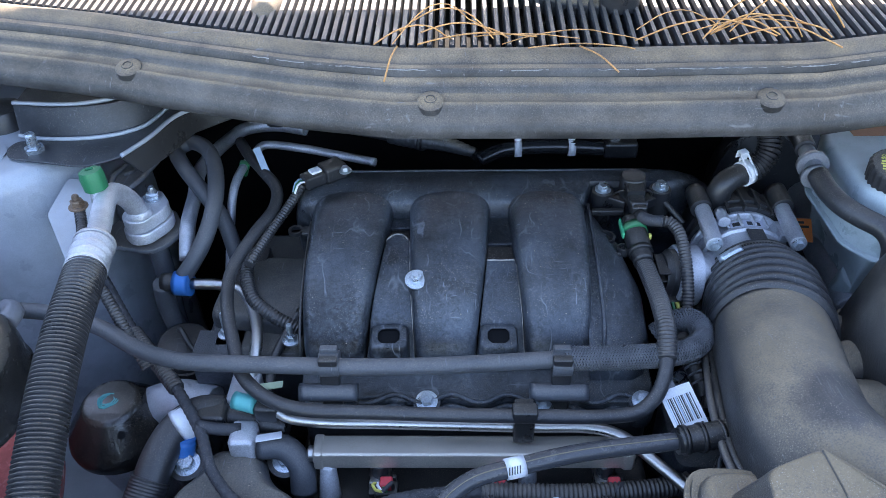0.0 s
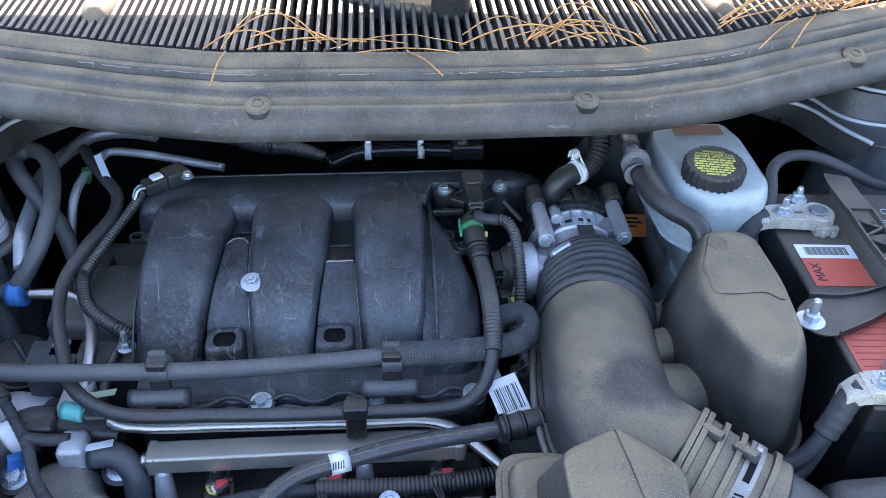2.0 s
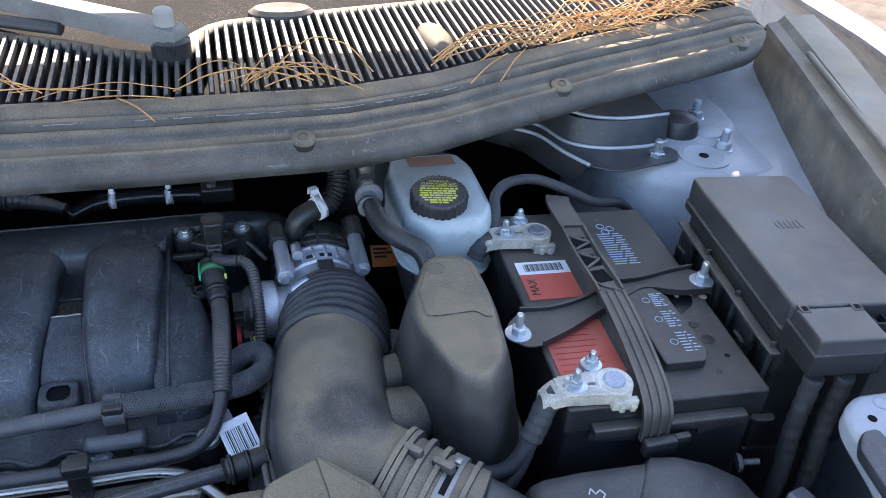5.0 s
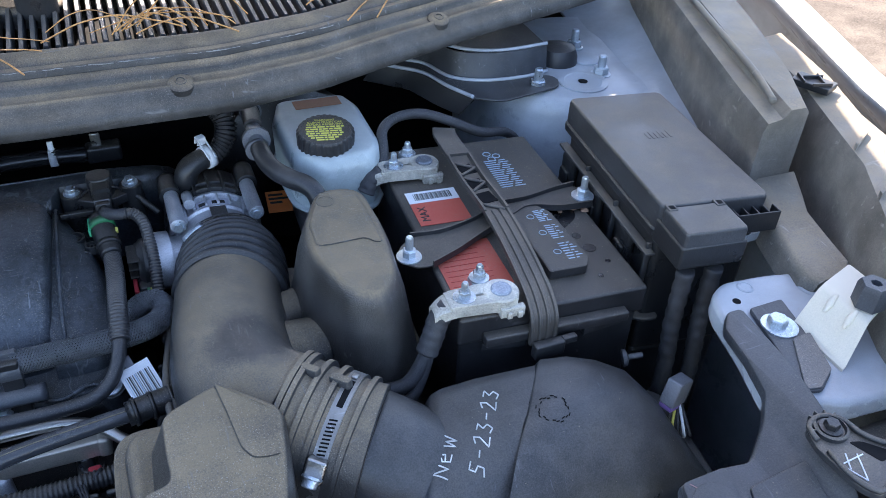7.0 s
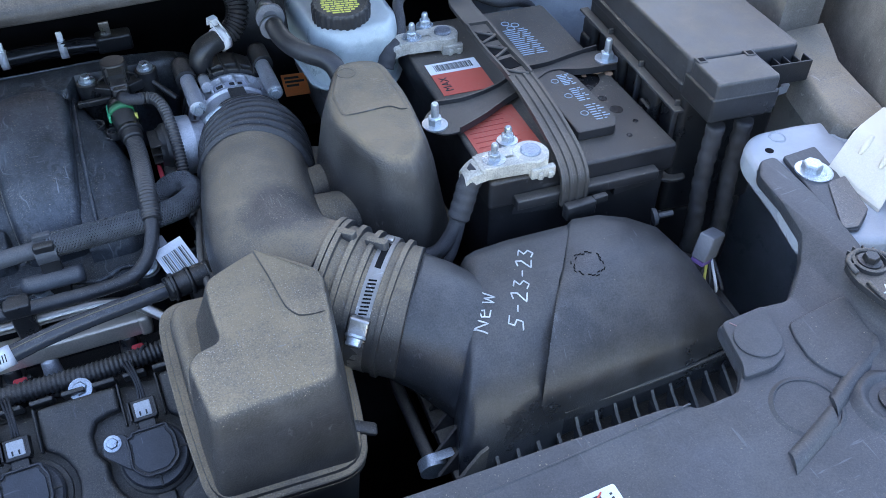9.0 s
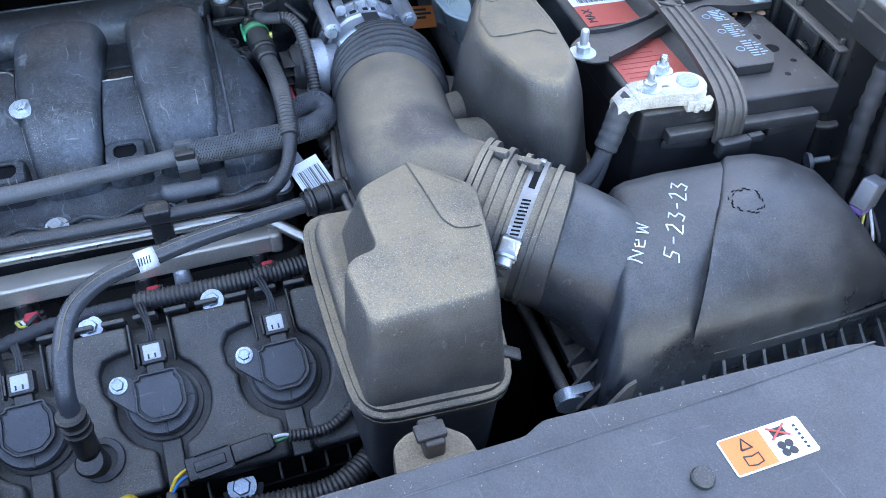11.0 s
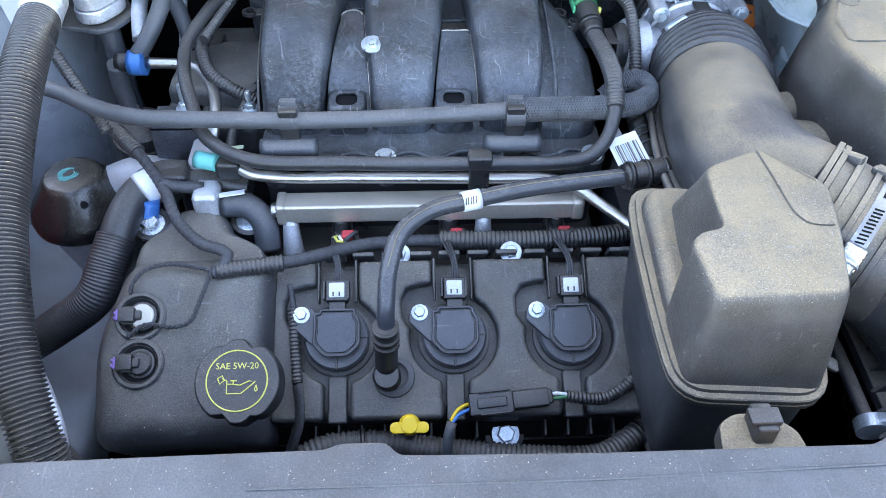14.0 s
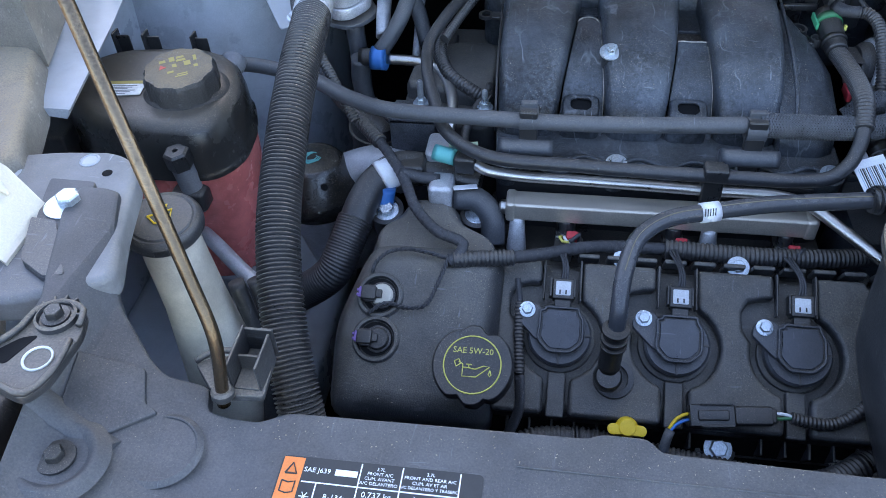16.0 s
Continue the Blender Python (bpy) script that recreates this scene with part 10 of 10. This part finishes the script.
# ---- brackets at both front corners ----
CREAM = material("cream_primer", (0.70, 0.64, 0.52), 0.5, dust=0.2)
ARM_GREY = material("dusty_pale_moulding", (0.17, 0.175, 0.185), 0.5, dust=0.35, dust_colour=(0.30, 0.27, 0.22), specks=0.6, scuffs=0.6, stain=0.3)
for side in (-1, 1):
    hb = thing("headlamp_bracket", "pale painted front corner bracket with zinc bolt", "bracket", "headlamp brackets")

    def S(x, y):
        return (MID + side * (x - MID), y)

    plate = [S(0.6903, -0.0660), S(0.7000, -0.0480), S(0.7200, -0.0370), S(0.7636, -0.0400), S(0.83, -0.0540), S(0.90, -0.07), S(0.90, -0.16), S(0.80, -0.205), S(0.72, -0.20), S(0.660, -0.1722), S(0.6773, -0.1203)]
    part("plate", prism(rounded(plate, 0.012), 0.165, 0.189, 0.006, 3), PAINT if side > 0 else ARM_GREY, hb, "pale painted plate" if side > 0 else "dusty pale grey moulded plate")
    for u, v, w in ((0.735, -0.052, 0.008), (0.795, -0.072, 0.012), (0.812, -0.062, 0.009)):
        part("pressing", lathe([(w, 0.1885), (w, 0.1895), (w * 0.8, 0.1902), (w * 0.7, 0.1894), (0, 0.1894)], m=Matrix.Translation((*S(u, v), 0)), sides=20), PAINT, hb)
    part("rim_hole", lathe([(0.004, 0.189), (0.004, 0.1894), (0, 0.1894)], m=Matrix.Translation((*S(0.714, -0.066), 0)), sides=12), DARK, hb, "small dark hole")
    part("dark_pad", prism(rounded([S(0.7144, -0.0812), S(0.7519, -0.0799), S(0.7460, -0.1050), S(0.7259, -0.1696), S(0.7041, -0.1829), S(0.69, -0.1785)], 0.004), 0.189, 0.1935, 0.001, 1), SUPPORT, hb, "dusty bolted pad")
    part("pad_step", prism(rounded([S(0.722, -0.128), S(0.742, -0.1260), S(0.727, -0.168), S(0.704, -0.1815), S(0.69, -0.1785)], 0.003), 0.1936, 0.1955, 0.0006, 1), GREY_STEEL, hb)
    bolt((*S(0.7214, -0.108), 0.1935), (0, 0, 1), r=0.0088, head=0.009, washer=0.0135, parent=hb, name="bracket_bolt", mat=ZINC, label="zinc washer-head bolt")
    part("washer", lathe([(0.0155, 0.1935), (0.0155, 0.1948), (0.0135, 0.195), (0, 0.195)], m=Matrix.Translation((*S(0.7235, -0.1105), 0)), sides=28), ZINC, hb, "loose zinc washer")
    lev = thing("fascia_clip", "dusty black ribbed plastic fascia clip with white mark", "clip", "fascia clips")
    part("arm", prism(rounded([S(0.6522, -0.2150), S(0.6695, -0.2110), S(0.6830, -0.2180), S(0.6860, -0.2348), S(0.6960, -0.2500), S(0.7060, -0.2625), S(0.6800, -0.2760), S(0.6586, -0.2830), S(0.6500, -0.2700), S(0.6470, -0.2339)], 0.006), 0.1975, 0.2040, 0.001, 1), PLASTIC_DUSTY, lev, "ribbed clip body")
    part("rim", tube([(*S(x, y), 0.2065) for x, y in ((0.6500, -0.2290), (0.6530, -0.2160), (0.6690, -0.2115), (0.6820, -0.2190), (0.6850, -0.2350), (0.6960, -0.2490), (0.715, -0.256), (0.74, -0.25))], 0.0022, sides=8), PLASTIC_DUSTY, lev, "raised rim of the clip")
    part("rim", tube([(*S(x, y), 0.2065) for x, y in ((0.6500, -0.2400), (0.6495, -0.2640), (0.6580, -0.2800), (0.678, -0.2740), (0.705, -0.2620), (0.74, -0.268))], 0.0022, sides=8), PLASTIC_DUSTY, lev, "raised rim of the clip")
    # Pocket is a flat near-black patch, its shade painted on the clip
    part("pocket", prism(rounded([S(0.672, -0.2370), S(0.682, -0.2400), S(0.697, -0.2560), S(0.682, -0.2600)], 0.003), 0.2040, 0.2044, 0, 1), DARK, lev, "near-black patch painted as shade in the pocket")
    part("screw_cup", lathe([(0.0128, 0.204), (0.0128, 0.2075), (0.0110, 0.2085), (0.0100, 0.206), (0, 0.206)], m=Matrix.Translation((*S(0.6676, -0.2234), 0)), sides=28), PLASTIC_DUSTY, lev)
    bolt((*S(0.6676, -0.2234), 0.206), (0, 0, 1), r=0.0058, head=0.007, washer=0.0085, parent=lev, name="clip_screw", mat=PLASTIC)
    for k in range(7):
        a = radians(10 + 27 * k)
        part("rib", box(-0.0008, 0.0008, 0.0125, 0.0165, 0.204, 0.2080, 0.0003, 1, m=Matrix.Translation((*S(0.6676, -0.2234), 0)) @ Matrix.Rotation(a - radians(90), 4, "Z")), PLASTIC_DUSTY, lev)
    if side > 0:
        for p, q in (((0.6497, -0.2515), (0.6734, -0.2495)), ((0.6618, -0.2447), (0.6552, -0.2568)), ((0.6696, -0.2479), (0.6592, -0.2688)), ((0.6592, -0.2688), (0.6520, -0.2530))):
            part("white_mark", tube([(*p, 0.2044), (*q, 0.2044)], 0.0006, sides=6), WHITE_PRINT, lev, "white marker strokes")
    else:
        part("white_mark", ring_mark(0.0085, 0.0009, Matrix.Translation((*S(0.664, -0.254), 0.2044))), GREY_MARK, lev, "white painted ring")
    bb = thing("hood_bumper_bracket", "cream folded steel bracket with grey rubber hood bumper", "bracket", "hood bumper brackets")
    rings = []
    for u, z, half in ((-0.034, 0.192, 0.030), (-0.030, 0.194, 0.030), (-0.012, 0.222, 0.027), (-0.006, 0.2260, 0.026), (0.030, 0.2290, 0.024), (0.036, 0.226, 0.024), (0.042, 0.205, 0.022)):
        rings.append([(*S(0.772 + u, -0.128 + u * 0.35 + dy * half), z + dz) for dy, dz in ((-1, 0), (1, 0), (1, -0.003), (-1, -0.003))])
    for dy in (-0.012, 0.010):
        part("pressed_rib", tube([(*S(0.772 - 0.020, -0.134 + dy), 0.2135), (*S(0.772 - 0.008, -0.131 + dy), 0.2265)], 0.0035, sides=8, widths=[0.4, 1, 0.4]), CREAM, bb)
    part("folded_plate", loft(rings, angle=40), CREAM, bb)
    part("rubber_bumper", lathe([(0.0138, 0), (0.0138, 0.018), (0.0118, 0.0225), (0.0048, 0.0225), (0.0043, 0.016), (0, 0.016)], m=Matrix.Translation((*S(0.778, -0.140), 0.2275)), sides=6), RUBBER_GREY, bb, "grey rubber hood bumper")

# fender trim, both sides
for side in (-1, 1):
    def S3(x, y, z):
        return (MID + side * (x - MID), y, z)

    tr = thing("fender_trim", "dusty dark grey plastic trim along the fender", "trim", "fender trims")
    rows = [(0.590, 1.012, 1.10, 0.300), (0.45, 0.966, 1.058, 0.297), (0.30, 0.912, 1.000, 0.294), (0.16, 0.864, 0.940, 0.290), (0.078, 0.838, 0.893, 0.288)]
    part("upper_box", loft([[S3(a, y, 0.19), S3(a, y, z - 0.022), S3(a + 0.004, y, z - 0.012), S3(a + 0.022, y, z - 0.009), S3(a + 0.030, y, z), S3(b - 0.006, y, z), S3(b, y, z - 0.006), S3(b, y, 0.19)] for y, a, b, z in rows], angle=40), TRIM_DUSTY, tr, "raised rear section")
    rows = [(0.078, 0.842, 0.905, 0.209), (0.04, 0.826, 0.882, 0.208), (0.012, 0.812, 0.864, 0.207), (-0.03, 0.797, 0.852, 0.206), (-0.066, 0.784, 0.843, 0.205), (-0.080, 0.790, 0.828, 0.202)]
    part("lower_step", loft([[S3(a - 0.004, y, 0.175), S3(a, y, z - 0.012), S3(a + 0.003, y, z - 0.004), S3(a + 0.010, y, z), S3(b - 0.004, y, z), S3(b, y, z - 0.005), S3(b, y, 0.175)] for y, a, b, z in rows], angle=40), TRIM_DUSTY, tr, "lower front step")
    part("mould_ridge", tube([S3(0.985, 0.45, 0.2965), S3(0.934, 0.30, 0.294), S3(0.888, 0.16, 0.291), S3(0.862, 0.10, 0.289)], 0.004, sides=8), TRIM_DUSTY, tr)
    fl = thing("fender_liner", "dusty plastic fender liner, colour lifted for sunlight", "liner", "fender liners")
    rows = [(0.30, 1.02, 1.055, 0.262), (0.17, 0.975, 1.015, 0.262), (0.08, 0.935, 0.975, 0.262), (0.0, 0.90, 0.955, 0.262), (-0.08, 0.845, 0.93, 0.262), (-0.16, 0.80, 0.90, 0.258), (-0.26, 0.76, 0.86, 0.235), (-0.36, 0.72, 0.83, 0.20)]
    part("shell", loft([[S3(a - 0.015, y, 0.10), S3(a - 0.012, y, z - 0.03), S3(a, y, z), S3(b, y, z + 0.004), S3(b + 0.006, y, z - 0.006), S3(b + 0.01, y, 0.10)] for y, a, b, z in rows], angle=45), TRIM_DUSTY, fl)
    for y, x in ((0.03, 0.925), (-0.05, 0.875)):
        part("fold", loft([[S3(x - 0.03, y - 0.012, 0.20), S3(x - 0.012, y - 0.006, 0.268), S3(x - 0.008, y, 0.268), S3(x - 0.026, y - 0.005, 0.20)], [S3(x + 0.02, y + 0.01, 0.20), S3(x + 0.02, y + 0.012, 0.27), S3(x + 0.024, y + 0.017, 0.27), S3(x + 0.024, y + 0.016, 0.20)]], angle=50), TRIM_DUSTY, fl)
    lat = part("lattice_clip", box(-0.014, 0.014, -0.022, 0.022, -0.004, 0.004, 0.001, 1, m=Matrix.Translation(S3(0.970, 0.150, 0.272)) @ Matrix.Rotation(radians(25 * side), 4, "Z")), PLASTIC, fl, "ribbed lattice clip")
    for k in range(4):
        part("lattice_rib", box(-0.012, 0.012, -0.018 + k * 0.011, -0.016 + k * 0.011, 0.004, 0.008, 0.0004, 1, m=Matrix.Translation(S3(0.970, 0.150, 0.272)) @ Matrix.Rotation(radians((25 + (40 if k % 2 else -40)) * side), 4, "Z")), PLASTIC, lat)
    solid("headlamp_housing", box(*sorted((S3(0.70, 0, 0)[0], S3(0.86, 0, 0)[0])), -0.30, -0.20, 0.0, 0.16, 0.01), PLASTIC, "dark plastic headlamp housing behind the bracket", "headlamp", "headlamps")

# harness by the headlamp
hl = thing("headlamp_harness", "bundle of wires with grey and purple connector", "wiring")
part("connector", box(-0.012, 0.012, -0.008, 0.008, -0.014, 0.014, 0.002, 1, m=pose(0.665, -0.075, 0.10, 0, 15, 20)), GREY_PLASTIC, hl, "grey connector")
part("purple_lock", box(-0.010, 0.010, -0.007, 0.007, -0.019, -0.013, 0.001, 1, m=pose(0.665, -0.075, 0.10, 0, 15, 20)), PURPLE, hl, "purple lock")
for k in range(5):
    part("wire", tube([(0.664 + k * 0.002, -0.078, 0.085), (0.655 + k * 0.004, -0.085 - 0.004 * k, 0.065), (0.66 + k * 0.006, -0.09, 0.03 + 0.004 * k), (0.69, -0.08 - 0.003 * k, 0.0)], 0.0016, sides=6), (TAPE, YELLOW_PRINT, TAPE, WHITE_PRINT, TAPE)[k], hl)
part("plug", box(0.612, 0.640, -0.115, -0.085, 0.03, 0.062, 0.004, 1), PLASTIC, hl, "black sensor plug")
part("push_stud", lathe([(0.009, 0), (0.008, 0.004), (0.003, 0.006), (0.003, 0.02), (0, 0.02)], m=aim((0.64, -0.02, 0.10), (0.9, -0.3, 0.2)), sides=16), RUBBER_GREY, hl, "grey plastic stud")

# ---- litter on the cowl ----
rng = random.Random(4)
heaps = [(-0.10, -0.02, 5), (0.0, 0.07, 3), (0.17, 0.27, 9), (0.44, 0.62, 26), (0.60, 0.84, 60)]
pieces = []
for x0, x1, n in heaps:
    for k in range(n):
        x = rng.uniform(x0, x1)
        ln = rng.uniform(0.07, 0.15)
        rise, sway = rng.uniform(0.002, 0.026) * (1.0 if k % 3 else 1.6), rng.uniform(-0.006, 0.014)
        lift = rng.uniform(0, 0.010)
        back = rng.random() ** 2 * 0.030
        tilt = rng.gauss(0.0, 0.012) if x < 0.4 else rng.gauss(0.010, 0.020)
        pts = []
        for q in range(9):
            f = q / 8
            xx = x + ln * f
            pts.append((xx, 0.3655 + bay_edge(xx) + back + tilt * f + sway * math.sin(f * math.pi), 0.3165 + 0.018 * (abs(xx - MID) / 0.8) ** 2 + lift + rise * math.sin(f * math.pi * rng.uniform(0.95, 1.05))))
        pieces.append(tube(pts, rng.uniform(0.0005, 0.0009), sides=5, step=0.008))
solid("pine_needles", join(*pieces), NEEDLE, "dry orange pine needles heaped along the cowl seal", "pine needles", kind="stuff")
for x, y, z, a, s in ((0.865, 0.555, 0.352, 20, 1.0), (0.90, 0.565, 0.355, 70, 0.7), (0.835, 0.545, 0.348, -30, 0.8), (0.88, 0.54, 0.35, 110, 0.6)):
    outline = [(-0.014, 0), (-0.008, 0.006), (0.002, 0.007), (0.012, 0.002), (0.016, 0), (0.011, -0.003), (0.0, -0.007), (-0.009, -0.005)]
    bm = prism([(u * s, v * s) for u, v in outline], 0, 0.0006, 0)
    for v in bm.verts:
        v.co.z += 0.004 * math.sin(v.co.x * 140) + 0.3 * abs(v.co.y)
    bm.transform(pose(x, y, z, 15, -10, a))
    solid("dry_leaf", bm, LEAF, "curled dry tan leaf in the cowl corner", "leaf", "dry leaves")
for x, dx, dy in ((0.118, 0.035, -0.030), (-0.058, -0.010, -0.035), (0.545, -0.06, -0.05), (0.57, -0.05, -0.06)):
    y = 0.366 + bay_edge(x)
    z = 0.319 + 0.018 * (abs(x - MID) / 0.8) ** 2
    solid("pine_needle", tube([(x, y, z), (x + dx * 0.5, y + dy * 0.5, z - 0.003), (x + dx, y + dy - (0.012 if x < 0 else 0), z - 0.014)], 0.0009, sides=6), NEEDLE, "single dry pine needle lying over the cowl lip", "pine needle", "loose needles")

# ---- settled grit: grains lying on what looks up ----
GRIT = material("tan_road_grit", (0.27, 0.225, 0.165), 0.9, bump=0, grain=0.3)


def scatter(obs, x0, x1, y0, y1, n, size, seed):
    """Small grains of grit dropped on some surfaces, as one list of corners and faces."""
    r = random.Random(seed)
    verts, faces = [], []
    for k in range(n):
        x, y = r.uniform(x0, x1), r.uniform(y0, y1)
        z = drop_on(obs, x, y, 0.0)
        if z < -1.0:
            continue
        a, s = r.uniform(0, math.pi), size * r.choice((0.5, 0.6, 0.8, 1.0, 1.5))
        i = len(verts)
        for q in range(4):
            verts.append((x + s * math.cos(a + q * math.pi / 2) * (1.4 if q % 2 else 0.8), y + s * math.sin(a + q * math.pi / 2) * (1.4 if q % 2 else 0.8), z))
        verts.append((x, y, z + s * 0.7))
        faces += [(i + q, i + (q + 1) % 4, i + 4) for q in range(4)]
    return verts, faces


def grit(label, obs, spots, size, seed):
    verts, faces = [], []
    for k, (x0, x1, y0, y1, n) in enumerate(spots):
        v, f = scatter(obs, x0, x1, y0, y1, n, size, seed + k)
        faces += [tuple(i + len(verts) for i in t) for t in f]
        verts += v
    me = bpy.data.meshes.new("grit")
    me.from_pydata(verts, [], faces)
    me.materials.append(GRIT)
    return tagged(new("grit", me), label, "grit", kind="stuff")


def named(parent, *names):
    return [o for o in parent.children_recursive if o.name.split(".")[0] in names]


grit("tan grit lying on the valve cover", named(cover, "cover_body", "raised_deck", "filler_end", "rear_shoulder"), [(-0.27, 0.20, -0.10, 0.05, 260), (-0.16, -0.12, 0.02, 0.06, 90), (-0.14, 0.2, 0.035, 0.055, 120), (-0.25, -0.18, 0.07, 0.12, 50)], 0.0006, 11)
grit("tan grit lying on the resonator boxes", named(res, "upper_shell", "step_plate", "ledge") + named(res2, "upper_shell", "step_plate"), [(0.18, 0.30, -0.14, 0.01, 260), (0.37, 0.46, 0.06, 0.22, 200)], 0.00045, 21)
grit("tan grit lying on the battery", named(bat, "top_cover", "vent_block"), [(0.50, 0.69, 0.02, 0.32, 420), (0.64, 0.69, 0.12, 0.18, 160)], 0.0005, 31)
grit("pale grit lying on the radiator cover", named(sup, "panel", "raised_pad"), [(-0.42, 0.65, -0.30, -0.21, 420), (-0.3, 0.5, -0.250, -0.234, 300)], 0.00038, 41)
grit("tan grit lying on the intake manifold", named(man, "runner", "plenum", "side_chamber", "body"), [(-0.16, 0.18, 0.17, 0.45, 420)], 0.0005, 51)
grit("tan grit lying on the air filter box", named(fbox, "lid_front", "lid_rear"), [(0.40, 0.66, -0.15, 0.0, 90)], 0.0004, 61)
